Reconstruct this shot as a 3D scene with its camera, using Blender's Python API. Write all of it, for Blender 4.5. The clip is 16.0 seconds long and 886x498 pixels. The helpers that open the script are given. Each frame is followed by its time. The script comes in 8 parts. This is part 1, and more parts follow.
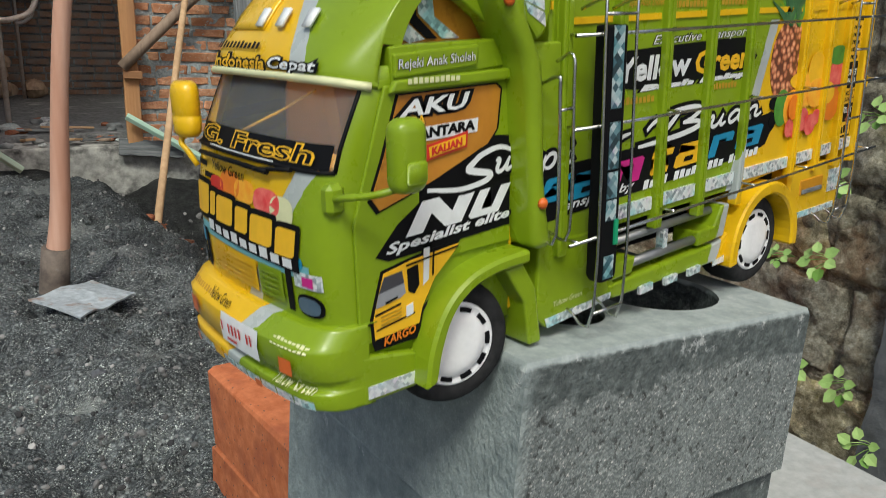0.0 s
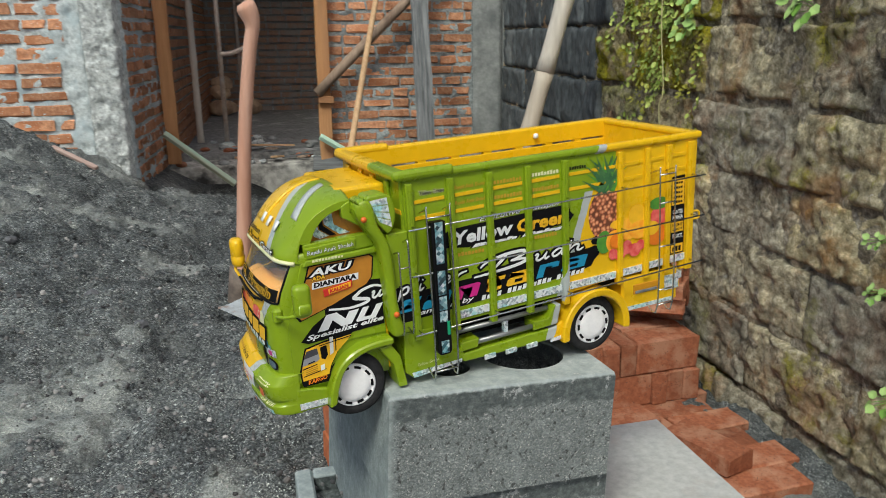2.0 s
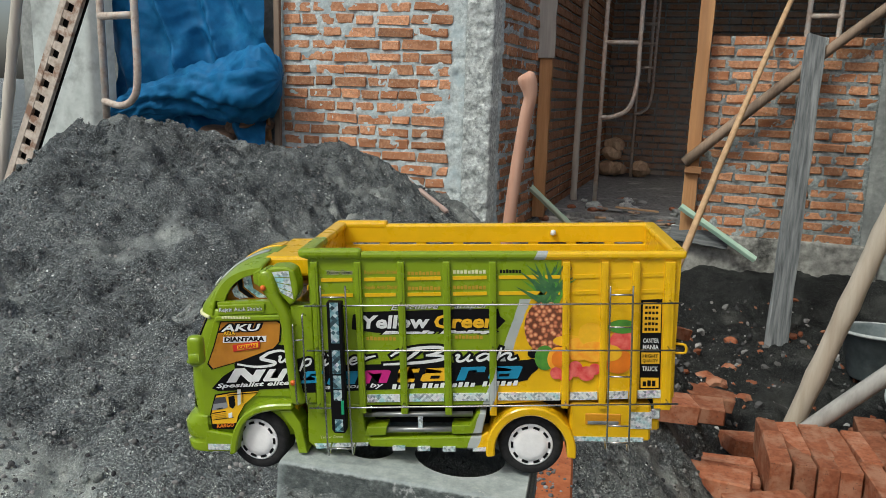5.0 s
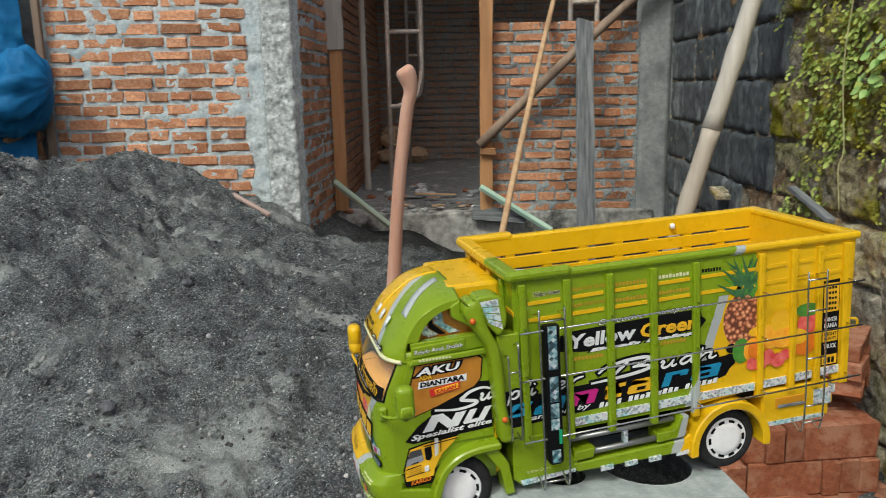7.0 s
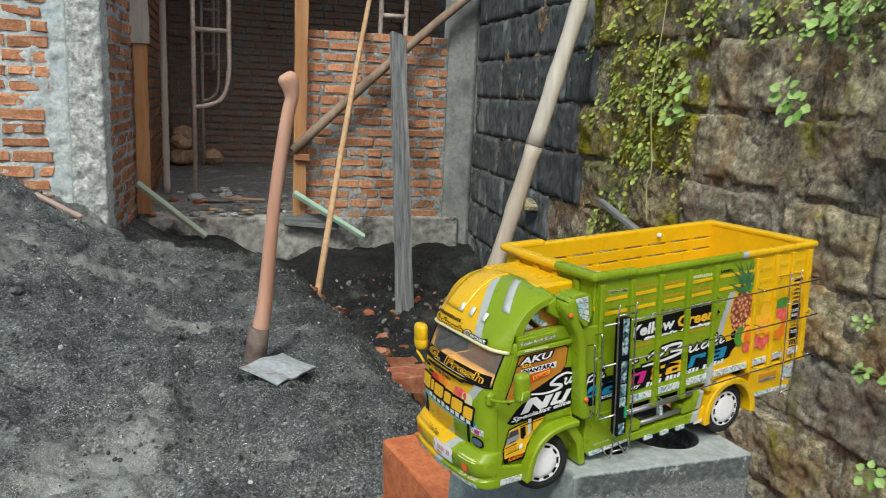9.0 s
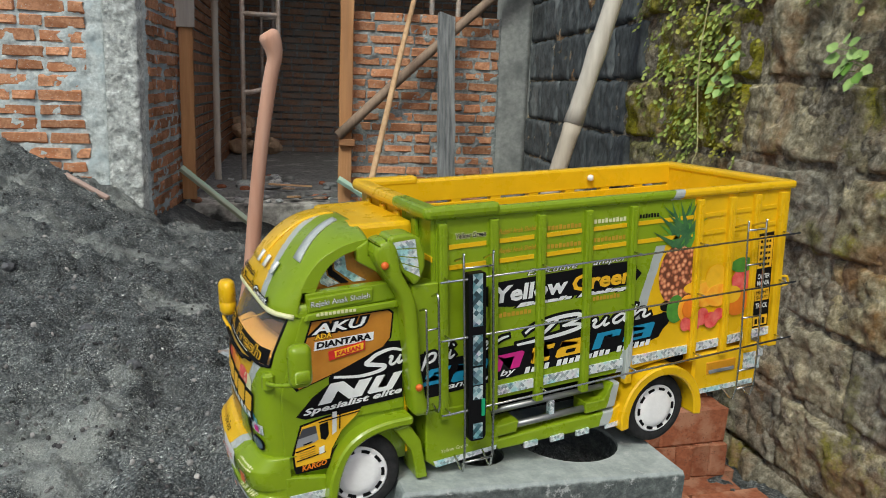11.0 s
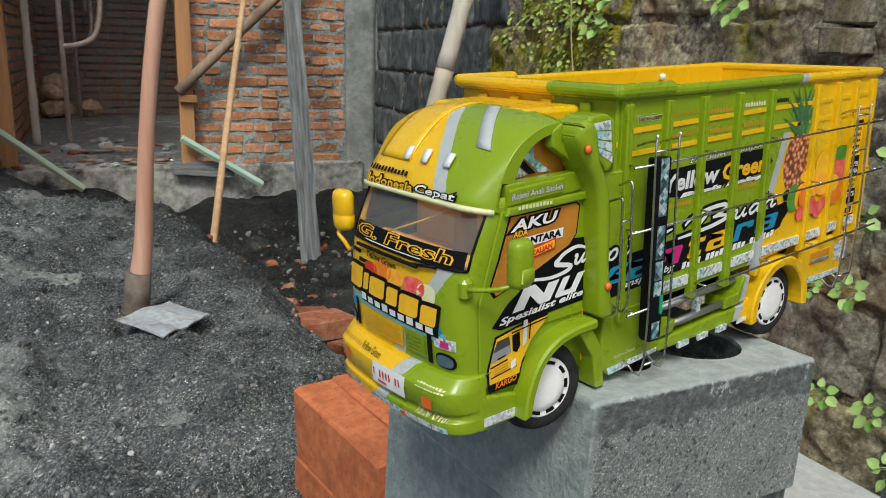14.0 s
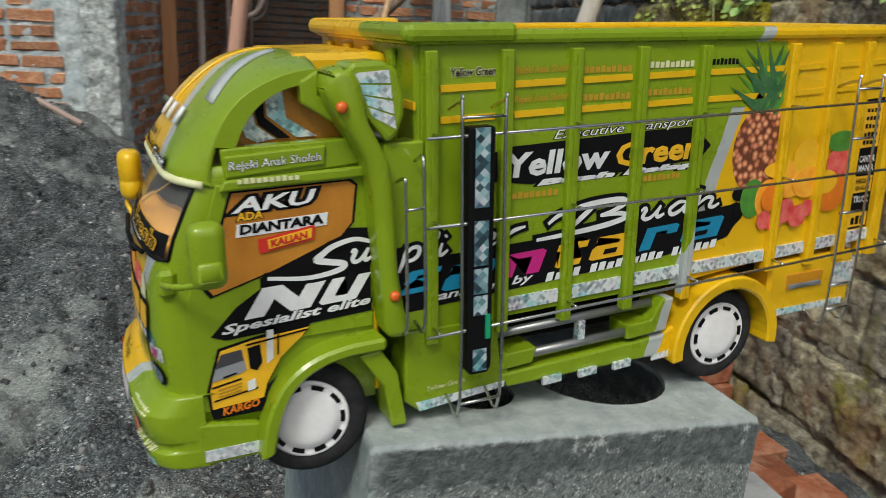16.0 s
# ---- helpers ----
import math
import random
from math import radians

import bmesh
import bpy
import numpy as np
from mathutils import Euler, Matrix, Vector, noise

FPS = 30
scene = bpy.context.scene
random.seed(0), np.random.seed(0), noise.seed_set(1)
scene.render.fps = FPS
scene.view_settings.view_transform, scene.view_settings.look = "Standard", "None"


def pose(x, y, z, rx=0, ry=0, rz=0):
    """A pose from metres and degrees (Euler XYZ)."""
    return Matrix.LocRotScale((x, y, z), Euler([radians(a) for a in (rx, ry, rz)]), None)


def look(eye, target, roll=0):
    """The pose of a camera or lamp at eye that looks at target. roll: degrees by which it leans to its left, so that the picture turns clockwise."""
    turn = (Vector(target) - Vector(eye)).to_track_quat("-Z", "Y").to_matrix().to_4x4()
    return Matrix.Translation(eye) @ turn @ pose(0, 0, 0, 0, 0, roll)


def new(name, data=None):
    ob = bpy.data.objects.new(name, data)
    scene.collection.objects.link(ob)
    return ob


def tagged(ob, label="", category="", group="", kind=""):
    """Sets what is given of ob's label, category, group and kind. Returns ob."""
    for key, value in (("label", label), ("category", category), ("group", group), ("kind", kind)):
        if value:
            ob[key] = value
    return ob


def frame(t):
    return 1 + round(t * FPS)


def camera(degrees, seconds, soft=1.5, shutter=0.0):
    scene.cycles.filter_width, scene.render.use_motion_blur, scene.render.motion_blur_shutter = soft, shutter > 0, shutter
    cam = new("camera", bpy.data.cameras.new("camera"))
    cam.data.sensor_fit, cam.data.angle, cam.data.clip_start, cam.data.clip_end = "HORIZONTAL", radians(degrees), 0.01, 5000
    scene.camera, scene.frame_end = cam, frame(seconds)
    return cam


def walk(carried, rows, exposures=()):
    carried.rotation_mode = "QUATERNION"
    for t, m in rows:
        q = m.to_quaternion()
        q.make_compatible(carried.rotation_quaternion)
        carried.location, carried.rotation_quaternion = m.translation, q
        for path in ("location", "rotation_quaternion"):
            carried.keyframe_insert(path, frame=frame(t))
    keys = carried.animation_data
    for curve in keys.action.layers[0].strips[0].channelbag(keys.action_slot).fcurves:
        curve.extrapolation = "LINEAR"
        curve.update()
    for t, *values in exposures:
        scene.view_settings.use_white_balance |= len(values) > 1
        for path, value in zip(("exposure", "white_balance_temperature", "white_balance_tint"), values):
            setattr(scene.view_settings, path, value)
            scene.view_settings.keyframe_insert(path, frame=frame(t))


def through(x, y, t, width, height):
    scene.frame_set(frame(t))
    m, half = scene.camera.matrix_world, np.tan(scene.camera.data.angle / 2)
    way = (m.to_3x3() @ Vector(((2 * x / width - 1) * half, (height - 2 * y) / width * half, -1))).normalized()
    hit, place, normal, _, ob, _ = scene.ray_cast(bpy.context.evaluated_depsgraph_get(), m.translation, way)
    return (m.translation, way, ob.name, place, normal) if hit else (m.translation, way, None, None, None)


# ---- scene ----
cam = camera(58.8, 16.0, soft=0.8, shutter=0.25)
PATH = [
    (0, (-0.3309, -0.3242, 0.6620), (0.7873, 1.0063, 0.1936), 1.54),
    (0.5, (-0.3205, -0.3294, 0.6999), (0.7748, 1.0250, 0.2463), 0.94),
    (1, (-0.3354, -0.3810, 0.7274), (0.6985, 1.0174, 0.2631), 0.53),
    (1.5, (-0.3353, -0.4889, 0.7672), (0.5917, 0.9681, 0.2592), -0.05),
    (2, (-0.3123, -0.6618, 0.8151), (0.4352, 0.9053, 0.3405), -0.69),
    (2.5, (-0.2695, -0.7678, 0.8560), (0.3157, 0.8791, 0.4252), 0.28),
    (3, (-0.1687, -0.7848, 0.8764), (0.2190, 0.9274, 0.4789), 1.81),
    (3.5, (0.0044, -0.7263, 0.8410), (0.0321, 1.0359, 0.4748), 3.44),
    (4, (0.0885, -0.7191, 0.8626), (-0.0350, 1.0422, 0.5122), 2.43),
    (4.2, (0.0933, -0.7271, 0.8526), (-0.0445, 1.0331, 0.5026), 1.97),
    (6.3, (-0.0190, -0.6905, 0.8335), (-0.1027, 1.0717, 0.4761), 0.64),
    (6.5, (-0.0981, -0.6699, 0.8252), (-0.0286, 1.0931, 0.4684), 0.04),
    (7, (-0.2648, -0.6462, 0.8522), (0.1460, 1.0669, 0.4829), -1.06),
    (7.5, (-0.3577, -0.5882, 0.8530), (0.2023, 1.0852, 0.4979), -1.21),
    (8, (-0.4147, -0.5227, 0.8449), (0.2873, 1.0954, 0.4858), -0.81),
    (8.5, (-0.4944, -0.5749, 0.8519), (0.3304, 0.9837, 0.4908), 1.27),
    (9, (-0.5473, -0.6175, 0.8634), (0.3422, 0.9081, 0.5147), 2.54),
    (9.2, (-0.5510, -0.6329, 0.8632), (0.3602, 0.8806, 0.5180), 2.63),
    (11.3, (-0.2287, -0.5108, 0.7714), (0.4208, 1.1242, 0.3909), 2.17),
    (11.5, (-0.2071, -0.4948, 0.7644), (0.3823, 1.1545, 0.3495), 2.30),
    (12, (-0.1803, -0.4883, 0.7536), (0.3468, 1.1680, 0.2859), 2.38),
    (12.5, (-0.1813, -0.4942, 0.7343), (0.3614, 1.1487, 0.2379), 3.49),
    (13, (-0.2456, -0.4834, 0.7230), (0.4075, 1.1198, 0.2296), 5.04),
    (13.5, (-0.3700, -0.4234, 0.7169), (0.5244, 1.0658, 0.2455), 3.85),
    (14, (-0.4346, -0.3923, 0.7265), (0.6268, 0.9935, 0.2873), 1.57),
    (14.5, (-0.4385, -0.3851, 0.7362), (0.6771, 0.9615, 0.3094), 0.85),
    (15, (-0.4103, -0.3956, 0.7242), (0.7005, 0.9469, 0.2729), 0.62),
    (15.5, (-0.3296, -0.4030, 0.7148), (0.6919, 0.9959, 0.2254), 1.35),
    (16, (-0.2071, -0.4037, 0.7097), (0.5288, 1.1644, 0.2200), 2.84),
]
walk(cam, [(t, look(eye, target, roll)) for t, eye, target, roll in PATH],
     [(0, 0.12), (1, -0.03), (2, 0.18), (3, 0.16), (4, 0.08), (6.5, 0.05), (7.5, 0.2), (8.5, 0.23), (9.2, 0.25), (11.5, 0.0), (12.5, -0.1), (13.5, 0.1), (14.5, 0.19), (15, 0.17), (16, -0.06)])

# ---- world, sun, exposure ----
world = bpy.data.worlds.new("sky")
scene.world = world
world.use_nodes = True
wn = world.node_tree.nodes
sky = wn.new("ShaderNodeTexSky")
sky.sky_type = "NISHITA"
sky.sun_disc = False
sky.sun_elevation, sky.sun_rotation = radians(55), radians(200)
sky.air_density, sky.dust_density = 1.0, 4.0
wn["Background"].inputs[1].default_value = 0.115
world.node_tree.links.new(sky.outputs[0], wn["Background"].inputs[0])
sun = new("sun", bpy.data.lights.new("sun", "SUN"))
sun.data.energy, sun.data.angle, sun.data.color = 2.0, radians(15), (0.95, 1.0, 0.90)
sun.matrix_world = look((-2.1, -1.2, 3.5), (0, 0.6, 0.3))


# ---- materials ----
def material(name, rough=0.6, metal=0.0, spec=0.5):
    m = bpy.data.materials.new(name)
    m.use_nodes = True
    b = m.node_tree.nodes["Principled BSDF"]
    b.inputs["Roughness"].default_value = rough
    b.inputs["Metallic"].default_value = metal
    b.inputs["Specular IOR Level"].default_value = spec
    return m, m.node_tree.nodes, m.node_tree.links, b


def ramp(nodes, links, src, stops):
    r = nodes.new("ShaderNodeValToRGB")
    el = r.color_ramp.elements
    while len(el) < len(stops):
        el.new(0.5)
    for e, (p, c) in zip(el, stops):
        e.position, e.color = p, (*c, 1) if len(c) == 3 else c
    links.new(src, r.inputs[0])
    return r.outputs[0]


def mix(nodes, links, fac, a, b, mode="MIX"):
    m = nodes.new("ShaderNodeMix")
    m.data_type, m.blend_type = "RGBA", mode
    for sock, v in ((m.inputs[0], fac), (m.inputs[6], a), (m.inputs[7], b)):
        if isinstance(v, (int, float)):
            sock.default_value = v
        elif isinstance(v, tuple):
            sock.default_value = (*v, 1)
        else:
            links.new(v, sock)
    return m.outputs[2]


def noise_tex(nodes, links, vec, scale, detail=6, rough=0.6):
    n = nodes.new("ShaderNodeTexNoise")
    n.inputs["Scale"].default_value, n.inputs["Detail"].default_value, n.inputs["Roughness"].default_value = scale, detail, rough
    links.new(vec, n.inputs["Vector"])
    return n.outputs["Fac"]


def speck_tex(nodes, links, vec, scale):
    v = nodes.new("ShaderNodeTexVoronoi")
    v.inputs["Scale"].default_value = scale
    links.new(vec, v.inputs["Vector"])
    return v


def surf(name, c1, c2, fine=60, coarse=6, rough=0.85, bump=0.4, dist=0.004, c3=None, c3_at=(0.5, 0.65), speck=None, speck_scale=120, speck_at=0.85,
         vary=0.0, metal=0.0, spec=0.4, stretch=None):
    """A rough natural surface: two tones at a fine scale, stains at a coarse one, scattered specks, relief."""
    m, n, l, b = material(name, rough, metal, spec)
    tc = n.new("ShaderNodeTexCoord")
    vec = tc.outputs["Object"]
    info = n.new("ShaderNodeObjectInfo")
    if vary:
        add = n.new("ShaderNodeVectorMath")
        add.operation = "MULTIPLY_ADD"
        cmb = n.new("ShaderNodeCombineXYZ")
        for k in range(3):
            l.new(info.outputs["Random"], cmb.inputs[k])
        l.new(cmb.outputs[0], add.inputs[0])
        add.inputs[1].default_value = (37, 53, 71)
        l.new(vec, add.inputs[2])
        vec = add.outputs[0]
    if stretch:
        mp = n.new("ShaderNodeMapping")
        mp.inputs["Scale"].default_value = stretch
        l.new(vec, mp.inputs["Vector"])
        vec = mp.outputs[0]
    f = noise_tex(n, l, vec, fine)
    col = ramp(n, l, f, [(0.3, c1), (0.7, c2)])
    g = noise_tex(n, l, vec, coarse, 5, 0.65)
    if c3:
        col = mix(n, l, ramp(n, l, g, [(c3_at[0], (0, 0, 0)), (c3_at[1], (1, 1, 1))]), col, c3)
    if speck:
        v = speck_tex(n, l, vec, speck_scale)
        sep = n.new("ShaderNodeSeparateColor")
        l.new(v.outputs["Color"], sep.inputs[0])
        near = ramp(n, l, v.outputs["Distance"], [(0.25, (1, 1, 1)), (0.42, (0, 0, 0))])
        pick = ramp(n, l, sep.outputs[0], [(speck_at, (0, 0, 0)), (speck_at + 0.03, (1, 1, 1))])
        col = mix(n, l, mix(n, l, 1.0, near, pick, "MULTIPLY"), col, speck)
    if vary:
        hsv = n.new("ShaderNodeHueSaturation")
        mr = n.new("ShaderNodeMapRange")
        mr.inputs["To Min"].default_value, mr.inputs["To Max"].default_value = 1 - vary, 1 + vary
        l.new(info.outputs["Random"], mr.inputs["Value"])
        l.new(mr.outputs[0], hsv.inputs["Value"])
        l.new(col, hsv.inputs["Color"])
        col = hsv.outputs[0]
    l.new(col, b.inputs["Base Color"])
    if bump:
        bp = n.new("ShaderNodeBump")
        bp.inputs["Strength"].default_value, bp.inputs["Distance"].default_value = bump, dist
        h = noise_tex(n, l, vec, fine * 1.3, 8, 0.7)
        l.new(h, bp.inputs["Height"])
        l.new(bp.outputs[0], b.inputs["Normal"])
    rr = ramp(n, l, g, [(0.2, (max(rough - 0.12, 0.05),) * 3), (0.8, (min(rough + 0.1, 1),) * 3)])
    l.new(rr, b.inputs["Roughness"])
    return m


def cells(n, l, vec, scale, stops, edge=(0.15, 0.6, 0.4)):
    """Grains: a tone for each cell, with shade painted into the gaps between them. Gives the colour and the distance.
    """
    v = speck_tex(n, l, vec, scale)
    sep = n.new("ShaderNodeSeparateColor")
    l.new(v.outputs["Color"], sep.inputs[0])
    gaps = ramp(n, l, v.outputs["Distance"], [(edge[0], (1, 1, 1)), (edge[1], (edge[2],) * 3)])
    return mix(n, l, 1.0, ramp(n, l, sep.outputs[0], stops), gaps, "MULTIPLY"), v.outputs["Distance"]


def bumps(n, l, b, layers):
    """Relief from several heights, each with its depth in metres (minus: inverted)."""
    prev = None
    for src, dist in layers:
        bp = n.new("ShaderNodeBump")
        bp.inputs["Strength"].default_value, bp.inputs["Distance"].default_value = 1.0, abs(dist)
        bp.invert = dist < 0
        l.new(src, bp.inputs["Height"])
        if prev:
            l.new(prev, bp.inputs["Normal"])
        prev = bp.outputs[0]
    l.new(prev, b.inputs["Normal"])


def along(n, l, vec, axis, noise_fac, k):
    """One coordinate of vec, made ragged by noise."""
    pos, m = n.new("ShaderNodeSeparateXYZ"), n.new("ShaderNodeMath")
    l.new(vec, pos.inputs[0])
    m.operation = "MULTIPLY_ADD"
    m.inputs[1].default_value = k
    l.new(noise_fac, m.inputs[0])
    l.new(pos.outputs[axis], m.inputs[2])
    return m.outputs[0]


def span(n, l, src, lo, hi):
    """0 below lo, 1 above hi."""
    r = n.new("ShaderNodeMapRange")
    r.inputs["From Min"].default_value, r.inputs["From Max"].default_value = lo, hi
    l.new(src, r.inputs["Value"])
    return r.outputs[0]


def sand_material():
    """Volcanic sand: coarse loose grit, smoother trodden patches, damp earth in the trench before the house."""
    m, n, l, b = material("dark_volcanic_sand", 0.95, 0, 0.2)
    tc = n.new("ShaderNodeTexCoord")
    vec = tc.outputs["Object"]
    grit, d1 = cells(n, l, vec, 150, [(0.0, (0.052, 0.054, 0.057)), (0.45, (0.105, 0.108, 0.110)), (0.87, (0.175, 0.178, 0.177)), (0.975, (0.25, 0.25, 0.245)), (1.0, (0.60, 0.59, 0.57))], (0.18, 0.62, 0.46))
    fine, d2 = cells(n, l, vec, 420, [(0.0, (0.05, 0.052, 0.055)), (0.6, (0.135, 0.137, 0.136)), (0.95, (0.28, 0.28, 0.27)), (1.0, (0.55, 0.55, 0.52))])
    loose = mix(n, l, ramp(n, l, noise_tex(n, l, vec, 38, 5, 0.7), [(0.47, (0, 0, 0)), (0.60, (1, 1, 1))]), fine, grit)
    dust = ramp(n, l, noise_tex(n, l, vec, 300, 6, 0.75), [(0.32, (0.10, 0.099, 0.094)), (0.5, (0.17, 0.168, 0.158)), (0.68, (0.26, 0.257, 0.24))])
    tread = ramp(n, l, noise_tex(n, l, vec, 2.7, 8, 0.62), [(0.53, (0, 0, 0)), (0.62, (0.7, 0.7, 0.7))])
    col = mix(n, l, tread, loose, dust)
    crust = ramp(n, l, noise_tex(n, l, vec, 6.5, 7, 0.66), [(0.36, (0.62, 0.62, 0.63)), (0.50, (1.0, 1.0, 1.0)), (0.64, (1.4, 1.39, 1.36))])
    col = mix(n, l, 1.0, col, crust, "MULTIPLY")
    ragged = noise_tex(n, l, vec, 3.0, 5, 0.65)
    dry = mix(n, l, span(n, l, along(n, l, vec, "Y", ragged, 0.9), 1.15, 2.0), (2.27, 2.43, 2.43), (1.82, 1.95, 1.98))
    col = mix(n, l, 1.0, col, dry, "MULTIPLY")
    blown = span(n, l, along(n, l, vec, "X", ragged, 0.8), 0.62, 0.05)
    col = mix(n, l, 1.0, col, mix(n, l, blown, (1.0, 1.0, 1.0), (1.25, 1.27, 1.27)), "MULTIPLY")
    edge = noise_tex(n, l, vec, 5.5, 5, 0.65)
    wet = mix(n, l, 1.0, span(n, l, along(n, l, vec, "X", edge, 0.6), 0.55, 1.05), span(n, l, along(n, l, vec, "Y", edge, 0.7), 1.9, 2.7), "MULTIPLY")
    col = mix(n, l, wet, col, mix(n, l, 1.0, col, (0.27, 0.265, 0.26), "MULTIPLY"))
    l.new(col, b.inputs["Base Color"])
    flat = mix(n, l, tread, d1, (0.35, 0.35, 0.35))
    bumps(n, l, b, ((noise_tex(n, l, vec, 9, 6, 0.62), 0.050), (noise_tex(n, l, vec, 30, 7, 0.7), 0.016), (flat, -0.010), (d2, -0.003)))
    return m


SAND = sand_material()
def pebbles():
    m, n, l, b = material("pebble", 0.85, 0, 0.25)
    g = n.new("ShaderNodeNewGeometry")
    l.new(ramp(n, l, g.outputs["Random Per Island"], [(0.0, (0.035, 0.035, 0.038)), (0.6, (0.17, 0.168, 0.165)), (0.92, (0.30, 0.297, 0.29)), (1.0, (0.5, 0.49, 0.47))]), b.inputs["Base Color"])
    return m


PEBBLE = pebbles()
BRICK = surf("fired_brick", (0.33, 0.142, 0.077), (0.63, 0.335, 0.19), fine=55, coarse=9, rough=0.92, bump=0.6, dist=0.003, c3=(0.40, 0.17, 0.085), c3_at=(0.5, 0.62),
             speck=(0.50, 0.44, 0.38), speck_scale=150, speck_at=0.88, vary=0.32, spec=0.2)
# Dimmer copy of the wall brick; the room's shade is put into its colour.
DIM_BRICK = surf("shade_toned_brick", (0.25, 0.14, 0.09), (0.44, 0.27, 0.18), fine=50, coarse=6, rough=0.95, bump=0.5, dist=0.003, c3=(0.30, 0.26, 0.22), c3_at=(0.45, 0.62), spec=0.2)
PILE_BRICK = surf("new_brick", (0.22, 0.072, 0.036), (0.37, 0.135, 0.070), fine=60, coarse=11, rough=0.92, bump=0.6, dist=0.003, c3=(0.40, 0.20, 0.125), c3_at=(0.47, 0.62),
                  speck=(0.10, 0.065, 0.05), speck_scale=240, speck_at=0.88, vary=0.26, spec=0.2)
# A darker tone of the mortar.
MORTAR_DARK = surf("darker_mortar", (0.19, 0.215, 0.215), (0.46, 0.51, 0.51), fine=60, coarse=5, rough=0.95, bump=0.8, dist=0.006, c3=(0.12, 0.125, 0.125), c3_at=(0.5, 0.7), spec=0.2)
MORTAR = surf("mortar", (0.32, 0.37, 0.375), (0.68, 0.74, 0.74), fine=55, coarse=5, rough=0.95, bump=0.8, dist=0.006, c3=(0.40, 0.50, 0.535), c3_at=(0.48, 0.66), spec=0.2)
CAST = surf("rough_cast_concrete", (0.22, 0.244, 0.244), (0.86, 0.91, 0.89), fine=46, coarse=9, rough=0.95, bump=1.0, dist=0.015, c3=(0.40, 0.42, 0.42), c3_at=(0.5, 0.7), spec=0.2)
PLASTER = surf("grey_plaster", (0.22, 0.235, 0.23), (0.36, 0.375, 0.36), fine=30, coarse=3, rough=0.9, bump=0.35, c3=(0.15, 0.16, 0.16), c3_at=(0.45, 0.65), spec=0.25)
PLINTH = surf("stained_plinth_concrete", (0.18, 0.18, 0.168), (0.50, 0.50, 0.46), fine=20, coarse=3.5, rough=0.92, bump=0.6, dist=0.008, c3=(0.05, 0.05, 0.048), c3_at=(0.5, 0.62), spec=0.25)
def block_material():
    """Pressed concrete: a paler top, a darker ragged band under its edge, a coarse pitted body, an end painted paler as
    lit.
    """
    m, n, l, b = material("pressed_concrete_block", 0.93, 0, 0.2)
    tc = n.new("ShaderNodeTexCoord")
    vec = tc.outputs["Object"]
    grit, dist = cells(n, l, vec, 900, [(0.0, (0.148, 0.166, 0.162)), (0.5, (0.218, 0.242, 0.238)), (0.92, (0.29, 0.32, 0.31)), (1.0, (0.52, 0.52, 0.50))], (0.2, 0.65, 0.75))
    body = mix(n, l, 1.0, grit, ramp(n, l, noise_tex(n, l, vec, 30, 6, 0.7), [(0.3, (0.8, 0.8, 0.8)), (0.7, (1.22, 1.22, 1.21))]), "MULTIPLY")
    # Pits are sunk by this noise, and their shade is painted in with it.
    pits = noise_tex(n, l, vec, 210, 4, 0.6)
    body = mix(n, l, ramp(n, l, pits, [(0.33, (0.9, 0.9, 0.9)), (0.42, (0, 0, 0))]), body, (0.05, 0.052, 0.05))
    # Darker tone for the band below the top edge, paler tone for the top.
    band_tone = ramp(n, l, noise_tex(n, l, vec, 120, 7, 0.75), [(0.36, (0.054, 0.064, 0.063)), (0.52, (0.096, 0.112, 0.11)), (0.68, (0.185, 0.21, 0.205))])
    pale_tone = ramp(n, l, noise_tex(n, l, vec, 60, 7, 0.72), [(0.34, (0.255, 0.295, 0.29)), (0.5, (0.335, 0.378, 0.37)), (0.66, (0.43, 0.475, 0.465))])
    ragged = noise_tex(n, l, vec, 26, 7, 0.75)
    col = mix(n, l, ramp(n, l, span(n, l, along(n, l, vec, "Z", ragged, 0.050), -0.001, 0.003), [(0, (0, 0, 0)), (1, (0.9, 0.9, 0.9))]), body, band_tone)
    pos = n.new("ShaderNodeSeparateXYZ")
    l.new(vec, pos.inputs[0])
    # The light on the end face is put into its colour.
    end = ramp(n, l, pos.outputs["X"], [(0.002, (0.8, 0.8, 0.8)), (0.005, (0, 0, 0))])
    col = mix(n, l, end, col, mix(n, l, 1.0, pale_tone, (0.85, 0.87, 0.87), "MULTIPLY"))
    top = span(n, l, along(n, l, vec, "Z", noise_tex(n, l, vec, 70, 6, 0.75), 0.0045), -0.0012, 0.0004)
    col = mix(n, l, top, col, pale_tone)
    chips = ramp(n, l, noise_tex(n, l, vec, 48, 8, 0.78), [(0.585, (0, 0, 0)), (0.64, (0.75, 0.75, 0.75))])
    col = mix(n, l, mix(n, l, 1.0, chips, span(n, l, pos.outputs["Z"], -0.035, -0.008), "MULTIPLY"), col, (0.50, 0.52, 0.51))
    l.new(col, b.inputs["Base Color"])
    bumps(n, l, b, ((noise_tex(n, l, vec, 60, 7, 0.7), 0.0008), (mix(n, l, top, pits, (0.5, 0.5, 0.5)), 0.0022)))
    return m


